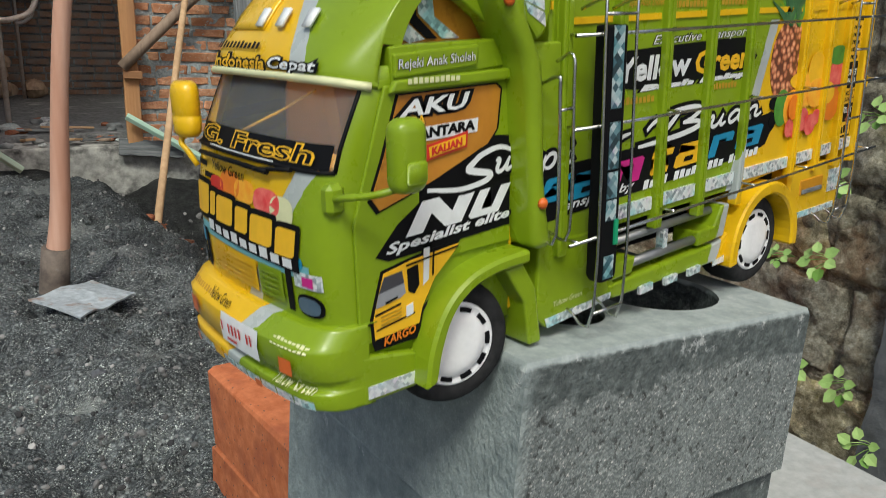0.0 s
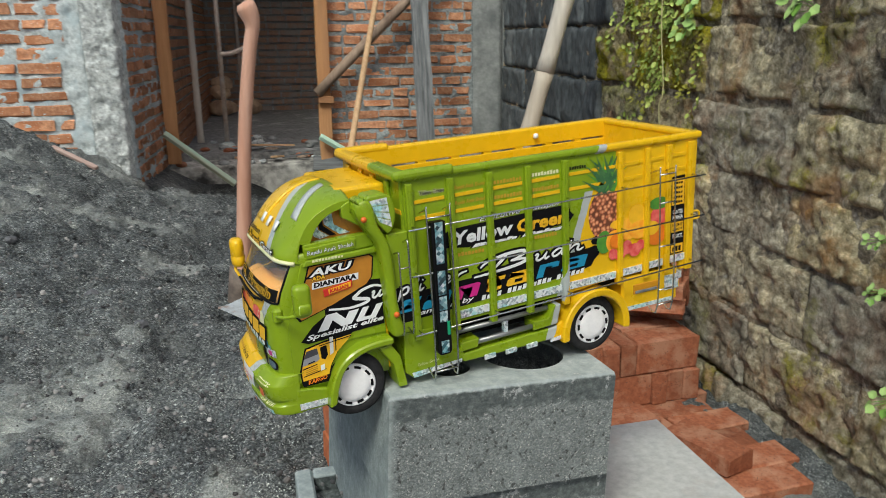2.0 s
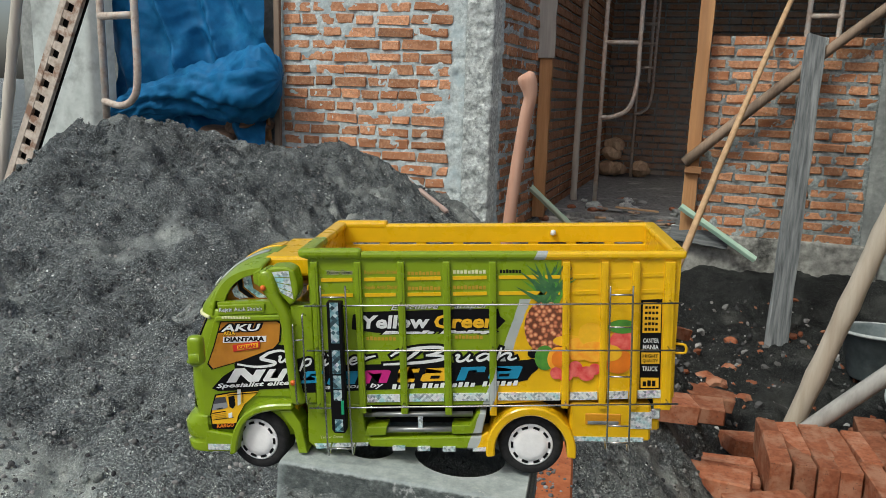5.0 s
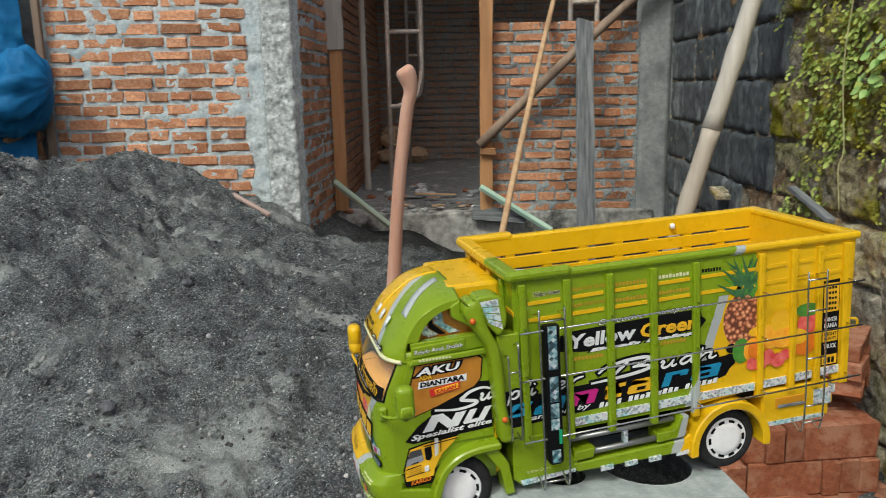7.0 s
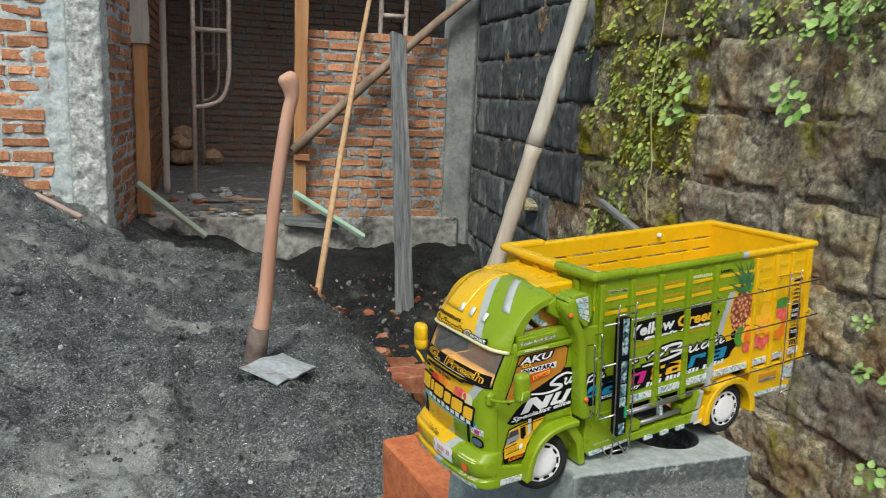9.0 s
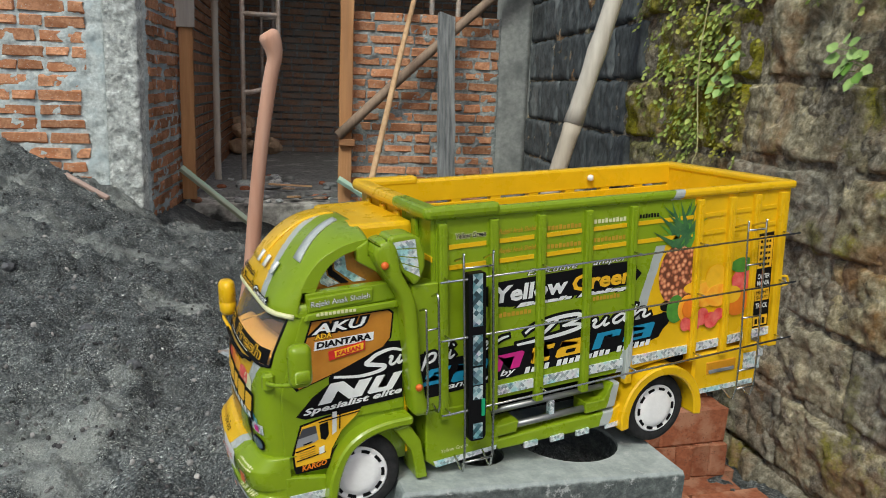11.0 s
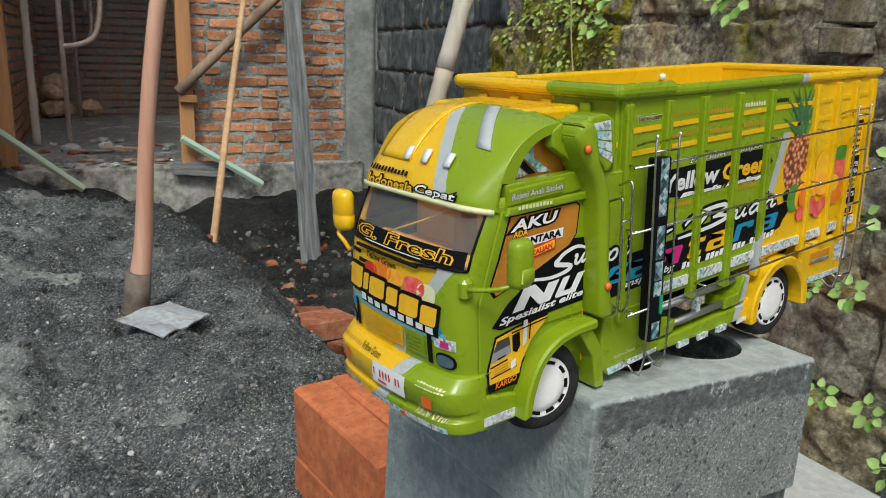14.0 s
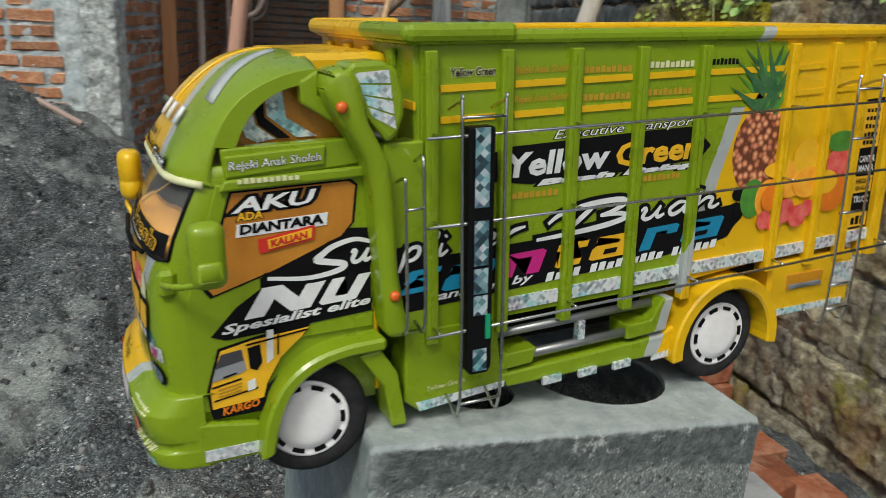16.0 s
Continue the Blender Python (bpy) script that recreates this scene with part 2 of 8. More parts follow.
BLOCK = block_material()
DARK_BLOCK = surf("dark_weathered_block", (0.032, 0.038, 0.041), (0.135, 0.15, 0.155), fine=40, coarse=4, rough=0.85, bump=0.7, dist=0.006, c3=(0.24, 0.26, 0.26), c3_at=(0.56, 0.70),
                  vary=0.2, spec=0.35, stretch=(1, 1, 0.45))
def masonry(name, tones, moss, vary):
    """Old stone: rough brown ground, rust, moss, pale grit and dark pits; each stone a little other in tone."""
    m, n, l, b = material(name, 0.95, 0, 0.2)
    tc = n.new("ShaderNodeTexCoord")
    vec = tc.outputs["Object"]
    coarse, fine = noise_tex(n, l, vec, 11, 9, 0.75), noise_tex(n, l, vec, 48, 8, 0.8)
    lo, mid, hi = tones
    col = ramp(n, l, fine, [(0.36, lo), (0.5, mid), (0.64, hi)])
    col = mix(n, l, 1.0, col, ramp(n, l, coarse, [(0.34, (0.55, 0.52, 0.46)), (0.5, (1, 1, 1)), (0.66, (1.5, 1.46, 1.34))]), "MULTIPLY")
    info = n.new("ShaderNodeObjectInfo")
    rust = ramp(n, l, noise_tex(n, l, vec, 4.2, 7, 0.7), [(0.50, (0, 0, 0)), (0.64, (0.7, 0.7, 0.7))])
    col = mix(n, l, rust, col, mix(n, l, 1.0, ramp(n, l, fine, [(0.35, (0.5, 0.5, 0.5)), (0.65, (1.4, 1.4, 1.4))]), (0.36, 0.19, 0.085), "MULTIPLY"))
    grow = ramp(n, l, noise_tex(n, l, vec, 3.1, 8, 0.72), [(moss, (0, 0, 0)), (moss + 0.10, (0.9, 0.9, 0.9))])
    tuft = ramp(n, l, noise_tex(n, l, vec, 70, 7, 0.8), [(0.36, (0.06, 0.058, 0.010)), (0.5, (0.26, 0.24, 0.030)), (0.66, (0.52, 0.48, 0.09))])
    col = mix(n, l, grow, col, tuft)
    col = mix(n, l, ramp(n, l, noise_tex(n, l, vec, 26, 8, 0.8), [(0.605, (0, 0, 0)), (0.66, (0.85, 0.85, 0.85))]), col, (0.56, 0.52, 0.46))
    col = mix(n, l, ramp(n, l, noise_tex(n, l, vec, 15, 9, 0.8), [(0.33, (0.9, 0.9, 0.9)), (0.42, (0, 0, 0))]), col, (0.032, 0.028, 0.022))
    if vary:
        hsv, mr, hr = n.new("ShaderNodeHueSaturation"), n.new("ShaderNodeMapRange"), n.new("ShaderNodeMapRange")
        mr.inputs["To Min"].default_value, mr.inputs["To Max"].default_value = 1 - vary, 1 + vary
        hr.inputs["To Min"].default_value, hr.inputs["To Max"].default_value = 0.70, 1.2
        l.new(info.outputs["Random"], mr.inputs["Value"])
        l.new(mr.outputs[0], hsv.inputs["Value"])
        l.new(info.outputs["Random"], hr.inputs["Value"])
        l.new(hr.outputs[0], hsv.inputs["Saturation"])
        l.new(col, hsv.inputs["Color"])
        col = hsv.outputs[0]
    l.new(col, b.inputs["Base Color"])
    bumps(n, l, b, ((noise_tex(n, l, vec, 17, 9, 0.75), 0.014), (noise_tex(n, l, vec, 75, 7, 0.8), 0.006)))
    return m


STONE = masonry("mossy_stone", ((0.18, 0.156, 0.104), (0.41, 0.36, 0.25), (0.72, 0.66, 0.50)), 0.55, 0.22)
MOSSY = masonry("moss_grown_stone", ((0.13, 0.11, 0.065), (0.32, 0.27, 0.165), (0.58, 0.51, 0.36)), 0.44, 0.18)
RUBBLE_WALL = masonry("rubble_masonry", ((0.10, 0.087, 0.066), (0.28, 0.242, 0.18), (0.62, 0.57, 0.46)), 0.58, 0.0)
FLOOR_DARK = surf("dirty_floor", (0.10, 0.104, 0.105), (0.27, 0.28, 0.275), fine=34, coarse=4, rough=0.9, bump=0.6, dist=0.01, c3=(0.46, 0.46, 0.44), c3_at=(0.55, 0.7))


def wood(name, c1, c2, c3, along=2, rough=0.75, vary=0.1, fine=30):
    st = [1.0, 1.0, 1.0]
    st[along] = 0.08
    return surf(name, c1, c2, fine=fine, coarse=5, rough=rough, bump=0.35, dist=0.002, c3=c3, c3_at=(0.5, 0.72), vary=vary, spec=0.3, stretch=tuple(st))


ORANGE_WOOD = wood("fresh_orange_timber", (0.38, 0.18, 0.075), (0.56, 0.31, 0.145), (0.30, 0.15, 0.075))
PALE_WOOD = wood("pale_timber", (0.48, 0.30, 0.16), (0.66, 0.45, 0.26), (0.38, 0.24, 0.13))
GREY_WOOD = wood("weathered_grey_timber", (0.06, 0.068, 0.072), (0.24, 0.255, 0.26), (0.46, 0.48, 0.48), fine=55)
BROWN_WOOD = wood("brown_pole_wood", (0.20, 0.14, 0.10), (0.36, 0.27, 0.20), (0.15, 0.11, 0.085))
HANDLE_WOOD = wood("worn_handle_wood", (0.58, 0.33, 0.24), (0.74, 0.48, 0.37), (0.50, 0.22, 0.13))
BAMBOO = wood("dry_bamboo", (0.44, 0.40, 0.34), (0.62, 0.58, 0.51), (0.42, 0.30, 0.20), rough=0.55)
GREEN_WOOD = wood("green_painted_stick", (0.32, 0.52, 0.41), (0.50, 0.69, 0.56), (0.30, 0.27, 0.18))
STEEL = surf("worn_steel", (0.30, 0.34, 0.36), (0.54, 0.585, 0.61), fine=70, coarse=16, rough=0.6, bump=0.35, dist=0.002, c3=(0.30, 0.20, 0.14), c3_at=(0.54, 0.68), metal=0.15, spec=0.4)
RUSTY = surf("rusty_pipe", (0.44, 0.33, 0.26), (0.68, 0.60, 0.53), fine=35, coarse=8, rough=0.7, bump=0.2, c3=(0.55, 0.53, 0.50), c3_at=(0.5, 0.62), metal=0.2)
RIM = surf("mortar_caked_rim", (0.38, 0.40, 0.40), (0.58, 0.61, 0.60), fine=40, coarse=9, rough=0.8, bump=0.4, c3=(0.22, 0.24, 0.24))
BUCKET = surf("grey_plastic_bucket", (0.09, 0.115, 0.12), (0.19, 0.225, 0.23), fine=22, coarse=7, rough=0.55, bump=0.15, c3=(0.10, 0.105, 0.105), c3_at=(0.55, 0.7))
BLUE_TARP = surf("blue_tarpaulin", (0.004, 0.10, 0.25), (0.008, 0.155, 0.36), fine=18, coarse=4, rough=0.68, bump=0.2, dist=0.006, c3=(0.02, 0.21, 0.42), c3_at=(0.58, 0.75), spec=0.22)
SACK = surf("brown_sack", (0.20, 0.12, 0.08), (0.30, 0.19, 0.13), fine=40, coarse=7, rough=0.9, bump=0.4)


def leafy(name, c1, c2):
    m, n, l, b = material(name, 0.55, 0, 0.4)
    g = n.new("ShaderNodeNewGeometry")
    l.new(ramp(n, l, g.outputs["Random Per Island"], [(0.0, c1), (1.0, c2)]), b.inputs["Base Color"])
    b.inputs["Subsurface Weight"].default_value = 0.0
    return m


LEAF = leafy("ivy_leaf", (0.15, 0.22, 0.03), (0.50, 0.58, 0.14))
FERN = leafy("moss_leaf", (0.20, 0.20, 0.02), (0.46, 0.44, 0.07))
WEED = leafy("weed_leaf", (0.16, 0.32, 0.05), (0.42, 0.60, 0.20))


# ---- mesh helpers ----
def mesh_of(bm, name):
    me = bpy.data.meshes.new(name)
    bm.to_mesh(me)
    bm.free()
    return me


def part(name, bm, mat, parent=None, label="", smooth=False, kind=""):
    me = mesh_of(bm, name)
    for mm in (mat if isinstance(mat, (list, tuple)) else (mat,)):
        me.materials.append(mm)
    if smooth:
        for p in me.polygons:
            p.use_smooth = True
    ob = new(name, me)
    ob.parent = parent
    return tagged(ob, label, kind=kind)


def empty(name, m, label, category, group="", kind=""):
    ob = new(name)
    ob.empty_display_size = 0.05
    ob.matrix_world = m
    return tagged(ob, label, category, group, kind)


def box(bm, x0, x1, y0, y1, z0, z1, bevel=0.0, seg=1):
    """A box, its edges rounded by bevel."""
    tmp = bmesh.new()
    bmesh.ops.create_cube(tmp, size=1, matrix=Matrix.Translation(((x0 + x1) / 2, (y0 + y1) / 2, (z0 + z1) / 2)) @ Matrix.Diagonal((abs(x1 - x0), abs(y1 - y0), abs(z1 - z0), 1)))
    if bevel:
        bmesh.ops.bevel(tmp, geom=tmp.edges[:], offset=bevel, segments=seg, affect="EDGES", profile=0.5)
    join(bm, tmp)
    return bm


def join(bm, tmp, m=None, slot=None):
    vs = [bm.verts.new(m @ v.co if m else v.co) for v in tmp.verts]
    tmp.verts.index_update()
    for f in tmp.faces:
        try:
            nf = bm.faces.new([vs[v.index] for v in f.verts])
            nf.smooth = f.smooth
            nf.material_index = f.material_index if slot is None else slot
        except ValueError:
            pass
    tmp.free()


def prism(bm, pts, a, b, axis="y", bevel=0.0, seg=2):
    """A polygon in the plane across the axis, drawn out from a to b."""
    tmp = bmesh.new()
    put = {"y": lambda p, t: (p[0], t, p[1]), "x": lambda p, t: (t, p[0], p[1]), "z": lambda p, t: (p[0], p[1], t)}[axis]
    lo = [tmp.verts.new(put(p, a)) for p in pts]
    hi = [tmp.verts.new(put(p, b)) for p in pts]
    tmp.faces.new(lo)
    tmp.faces.new(hi[::-1])
    for i in range(len(pts)):
        j = (i + 1) % len(pts)
        tmp.faces.new((lo[j], lo[i], hi[i], hi[j]))
    bmesh.ops.recalc_face_normals(tmp, faces=tmp.faces[:])
    if bevel:
        bmesh.ops.bevel(tmp, geom=tmp.edges[:], offset=bevel, segments=seg, affect="EDGES", profile=0.5)
    join(bm, tmp)
    return bm


def tube(bm, pts, r, sides=8, flat=1.0, cap=True):
    """A tube along points; r a number or one for each point."""
    pts = [Vector(p) for p in pts]
    rs = r if isinstance(r, (list, tuple)) else [r] * len(pts)
    rings, up = [], None
    for i, p in enumerate(pts):
        d = (pts[min(i + 1, len(pts) - 1)] - pts[max(i - 1, 0)]).normalized()
        if up is None:
            up = d.orthogonal().normalized()
        up = (up - d * up.dot(d)).normalized()
        side = d.cross(up)
        rings.append([bm.verts.new(p + (up * math.cos(a) + side * math.sin(a) * flat) * rs[i]) for a in (2 * math.pi * k / sides for k in range(sides))])
    for r0, r1 in zip(rings, rings[1:]):
        for k in range(sides):
            f = bm.faces.new((r0[k], r0[(k + 1) % sides], r1[(k + 1) % sides], r1[k]))
            f.smooth = True
    if cap:
        bm.faces.new(rings[0][::-1])
        bm.faces.new(rings[-1])
    return bm


def curve_pts(pts, n=8):
    """Points on a smooth curve through pts."""
    P = [Vector(p) for p in pts]
    P = [P[0] * 2 - P[1]] + P + [P[-1] * 2 - P[-2]]
    out = []
    for i in range(1, len(P) - 2):
        for k in range(n):
            t = k / n
            a, b, c, d = P[i - 1], P[i], P[i + 1], P[i + 2]
            out.append(0.5 * (2 * b + (c - a) * t + (2 * a - 5 * b + 4 * c - d) * t * t + (3 * b - a - 3 * c + d) * t ** 3))
    return out + [P[-2]]


def lathe(bm, prof, seg=24, m=None):
    """A profile of (radius, height) turned round z."""
    tmp = bmesh.new()
    rings = [[tmp.verts.new((r * math.cos(2 * math.pi * k / seg), r * math.sin(2 * math.pi * k / seg), z)) for k in range(seg)] for r, z in prof]
    for a, b in zip(rings, rings[1:]):
        for k in range(seg):
            f = tmp.faces.new((a[k], a[(k + 1) % seg], b[(k + 1) % seg], b[k]))
            f.smooth = True
    if prof[0][0] > 1e-5:
        tmp.faces.new(rings[0][::-1])
    if prof[-1][0] > 1e-5:
        tmp.faces.new(rings[-1])
    bmesh.ops.remove_doubles(tmp, verts=tmp.verts[:], dist=1e-6)
    join(bm, tmp, m)
    return bm


def smoothstep(a, b, x):
    t = min(max((x - a) / (b - a), 0.0), 1.0)
    return t * t * (3 - 2 * t)


def fract(x, y, z=0.0, octaves=4, scale=1.0):
    return noise.fractal(Vector((x * scale, y * scale, z * scale)), 0.9, 2.1, octaves)


def sheet(nx, ny, fn):
    """A grid whose points fn(i / nx, j / ny) gives."""
    vs = [fn(i / nx, j / ny) for j in range(ny + 1) for i in range(nx + 1)]
    w = nx + 1
    fs = [(j * w + i, j * w + i + 1, (j + 1) * w + i + 1, (j + 1) * w + i) for j in range(ny) for i in range(nx)]
    return vs, fs


def sheet_part(name, vs, fs, mat, parent=None, smooth=True):
    me = bpy.data.meshes.new(name)
    me.from_pydata([tuple(v) for v in vs], [], fs)
    me.materials.append(mat)
    if smooth:
        me.polygons.foreach_set("use_smooth", [True] * len(fs))
    ob = new(name, me)
    ob.parent = parent
    return ob


# ---- the plan: the house and the old wall stand square to each other ----
E1, E2, B0 = Vector((0.9757, -0.2191, 0)), Vector((0.2191, 0.9757, 0)), Vector((-0.01, 3.87, 0))
HOUSE = Matrix.Translation(B0) @ Matrix.Rotation(math.atan2(-0.2191, 0.9757), 4, "Z")
WALL_S = 2.23      # the old wall's face, along E1
HI = 2.7           # underside of the added roof slab


def in_house(x, y):
    p = Vector((x, y, 0)) - B0
    return p.dot(E1), p.dot(E2)


def ground_z(x, y, rough=True):
    s, d = in_house(x, y)
    sand = 0.07 + 0.60 * smoothstep(-2.15, -1.6, x) * math.exp(-((x + 1.6) / 0.75) ** 2 / 2 - ((y - 2.6) / 0.85) ** 2 / 2) + 0.27 * math.exp(-((x + 0.72) / 0.33) ** 2 / 2 - ((y - 3.62) / 0.36) ** 2 / 2)
    sand += 0.03 * math.exp(-((x - 0.05) / 0.35) ** 2 / 2 - ((y - 1.6) / 0.25) ** 2 / 2)
    sand -= 0.22 * smoothstep(-0.15, 0.35, s) * smoothstep(-0.9, 0.1, d)
    e = x - (0.45 + 0.12 * (y - 1.9))
    w = smoothstep(-0.05, 0.55, e)
    z = sand * (1 - w) - 0.44 * w
    z += 0.20 * math.exp(-((d - 1.0) / 0.32) ** 2 / 2) * smoothstep(0.8, 1.3, s)
    if y < -0.2:
        z = z * smoothstep(-1.4, -0.2, y)
    far = max(abs(x), abs(y - 1))
    z *= 1 - smoothstep(3.5, 8, far)
    if rough and far < 4:
        k = 1 - smoothstep(3, 4, far)
        z += k * (0.036 * fract(x, y, 0.3, 3, 2.3) + 0.050 * fract(x, y, 4.0, 4, 5.0) + (0.034 + 0.050 * smoothstep(1.7, 2.4, y) * smoothstep(0.1, -0.5, x)) * (0.25 - abs(fract(x, y, 9.0, 3, 8.5))) + 0.007 * fract(x, y, 15.0, 2, 42.0))
    return z


def axis_steps(lo, hi, step, reach):
    inner = np.arange(lo, hi + step / 2, step)
    out, g, v = [], step * 1.6, hi
    while v < reach:
        v += g
        g *= 1.35
        out.append(v)
    low, g, v = [], step * 1.6, lo
    while v > -reach:
        v -= g
        g *= 1.35
        low.append(v)
    return np.concatenate([low[::-1], inner, out])


xs, ys = axis_steps(-2.6, 2.2, 0.0125, 600), axis_steps(0.1, 4.3, 0.0125, 600)
gv = [(x, y, ground_z(x, y)) for y in ys for x in xs]
nx = len(xs)
gf = [(j * nx + i, j * nx + i + 1, (j + 1) * nx + i + 1, (j + 1) * nx + i) for j in range(len(ys) - 1) for i in range(nx - 1)]
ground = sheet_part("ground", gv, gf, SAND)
tagged(ground, "dark grey volcanic sand heaped and trodden on the building site", "ground", kind="structure")

# loose gravel on the sand
rng = random.Random(5)
gm = bmesh.new()
for _ in range(11000):
    x, y = rng.uniform(-1.7, 1.2), 0.25 + 3.4 * rng.random() ** 1.7
    s, d = in_house(x, y)
    if s > WALL_S - 0.05 or (d > -0.05 and s < 0.1) or d > 0.9:
        continue
    r = 0.0022 + 0.006 * rng.random() ** 3
    tmp = bmesh.new()
    bmesh.ops.create_icosphere(tmp, subdivisions=1, radius=r)
    join(gm, tmp, Matrix.LocRotScale((x, y, ground_z(x, y) + r * 0.35), Euler((rng.random() * 6, rng.random() * 6, 0)), (1, rng.uniform(0.6, 1), rng.uniform(0.45, 0.8))))
gravel = part("gravel", gm, PEBBLE)
cm = bmesh.new()
for _ in range(2600):
    x, y = rng.uniform(-2.3, 0.9), 0.3 + 3.3 * rng.random() ** 1.2
    if in_house(x, y)[1] > -0.08 or fract(x, y, 3.0, 3, 2.2) < -0.12:
        continue
    r = 0.005 + 0.012 * rng.random() ** 2.5
    tmp = bmesh.new()
    bmesh.ops.create_icosphere(tmp, subdivisions=1, radius=r)
    for v in tmp.verts:
        v.co *= rng.uniform(0.75, 1.2)
    join(cm, tmp, Matrix.LocRotScale((x, y, ground_z(x, y) + r * 0.25), Euler((rng.random() * 6, rng.random() * 6, 0)), (1, rng.uniform(0.6, 1), rng.uniform(0.6, 0.9))))
tagged(part("sand_clods", cm, SAND, None, "", True), "crumbly clods of dark sand lying on the heap", "clods", kind="stuff")
tagged(gravel, "small grey stones scattered over the sand", "gravel", kind="stuff")


# ---- bricks ----
def brick_mesh(name, L, H, D, seed, mat, wob=0.003):
    """One brick with broken edges, centred, length on x, depth on y."""
    r = random.Random(seed)
    tmp = bmesh.new()
    bmesh.ops.create_cube(tmp, size=1, matrix=Matrix.Diagonal((L, D, H, 1)))
    bmesh.ops.bevel(tmp, geom=tmp.edges[:], offset=0.004, segments=1, affect="EDGES")
    for v in tmp.verts:
        v.co += Vector((r.uniform(-wob, wob) * 1.5, r.uniform(-wob, wob), r.uniform(-wob, wob)))
    me = mesh_of(tmp, name)
    me.materials.append(mat)
    return me


WALL_BRICKS = {}


def wall_brick(length, k):
    """A wall brick cut to length, to the nearest half centimetre; alike ones share a mesh."""
    key = (max(round(length / 0.005), 6), k % 4)
    if key not in WALL_BRICKS:
        WALL_BRICKS[key] = brick_mesh("wall_brick", key[0] * 0.005, 0.053, 0.09, key[0] * 7 + k % 4, BRICK, 0.0045)
    return WALL_BRICKS[key]


def lay_bricks(parent, x0, x1, z0, z1, seed, base, skip=None, course=0.0725, proud=0.006):
    """Courses of bricks on the wall's front, in the parent's own frame; base is its pose."""
    r = random.Random(seed)
    k = 0
    z = z0 + course / 2
    while z < z1 - 0.02:
        x = x0 - r.uniform(0, 0.16)
        while x < x1:
            L = r.choice((0.2, 0.2, 0.21, 0.19, 0.11, 0.1))
            a, b = max(x, x0), min(x + L, x1)
            if b - a > 0.035 and not (skip and skip((a + b) / 2, z)):
                ob = new("brick", wall_brick(b - a, k))
                ob.parent = parent
                ob.matrix_basis = base @ Matrix.LocRotScale(((a + b) / 2, 0.045 - proud + r.uniform(-0.004, 0.004), z + r.uniform(-0.004, 0.004)),
                                                            Euler((r.uniform(-0.03, 0.03), r.uniform(-0.02, 0.02), r.uniform(-0.03, 0.03))), (1, 1, r.uniform(0.82, 1.05)))
                k += 1
            x += L + r.uniform(0.012, 0.024)
        z += course
    return k


def mortar_wall(name, x0, x1, z0, z1, thick, base, label, amp=0.0135, mat=None, step=0.016, lay=0.08):
    """A wall whose front is a bed of lumpy mortar at y = 0, its body behind."""
    nx, nz = max(int((x1 - x0) / step), 2), max(int((z1 - z0) / step), 2)

    def front(u, v):
        x, z = x0 + (x1 - x0) * u, z0 + (z1 - z0) * v
        edge = 0 if min(u, 1 - u, v, 1 - v) < 1e-6 else 1
        return base @ Vector((x, -amp * edge * (fract(x, z, x0 * 3, 4, 16.0) - lay), z))
    vs, fs = sheet(nx, nz, front)
    n = len(vs)
    w = nx + 1
    idx = [i for i in range(w)] + [(j * w + nx) for j in range(1, nz + 1)] + [nz * w + i for i in range(nx - 1, -1, -1)] + [j * w for j in range(nz - 1, 0, -1)]
    back = base.to_3x3() @ Vector((0, thick, 0))
    vs += [vs[i] + back for i in idx]
    m = len(idx)
    fs += [(idx[(k + 1) % m], idx[k], n + k, n + (k + 1) % m) for k in range(m)]
    fs.append(tuple(range(n, n + m)))
    ob = sheet_part(name, vs, fs, mat or MORTAR)
    return tagged(ob, label, "wall", kind="structure")


# ---- the house front ----
I4 = HOUSE
wall_left = mortar_wall("wall_left", -1.37, -0.165, -0.3, HI, 0.12, I4, "unplastered orange brick wall with thick grey mortar joints")
tagged(mortar_wall("column_left", -0.165, 0.0, -0.35, HI, 0.16, HOUSE @ Matrix.Translation((0, -0.012, 0)), "rough raw concrete column at the wall's end", 0.018, CAST, 0.012, -0.3), category="column")
JAMB = HOUSE @ Matrix.Translation((0.012, 0.155, 0)) @ Matrix.Rotation(radians(86.5), 4, "Z")
wall_jamb = mortar_wall("wall_jamb", 0.0, 0.95, -0.35, HI, 0.10, JAMB, "unplastered brick return wall beside the doorway")
wall_right = mortar_wall("wall_right", 1.17, 2.19, -0.05, 1.25, 0.11, HOUSE @ Matrix.Translation((0, 1.03, 0)), "low unplastered orange brick wall under a window opening", mat=MORTAR_DARK)
tagged(mortar_wall("column_right", 2.19, 2.4, -0.45, HI, 0.14, HOUSE @ Matrix.Translation((0, 1.015, 0)), "smooth grey plastered concrete column", 0.003, PLASTER, 0.03), category="column")
tagged(mortar_wall("plinth", 0.04, 2.3, -0.6, -0.03, 0.3, HOUSE @ Matrix.Translation((0, 0.985, 0)), "stained concrete foundation beam under the wall and doorway", 0.012, PLINTH, 0.02), category="foundation")


def slab(name, s0, s1, d0, d1, z0, z1, mat, label, category, m=HOUSE):
    ob = part(name, box(bmesh.new(), s0, s1, d0, d1, z0, z1), mat)
    ob.matrix_world = m
    return tagged(ob, label, category, kind="structure")


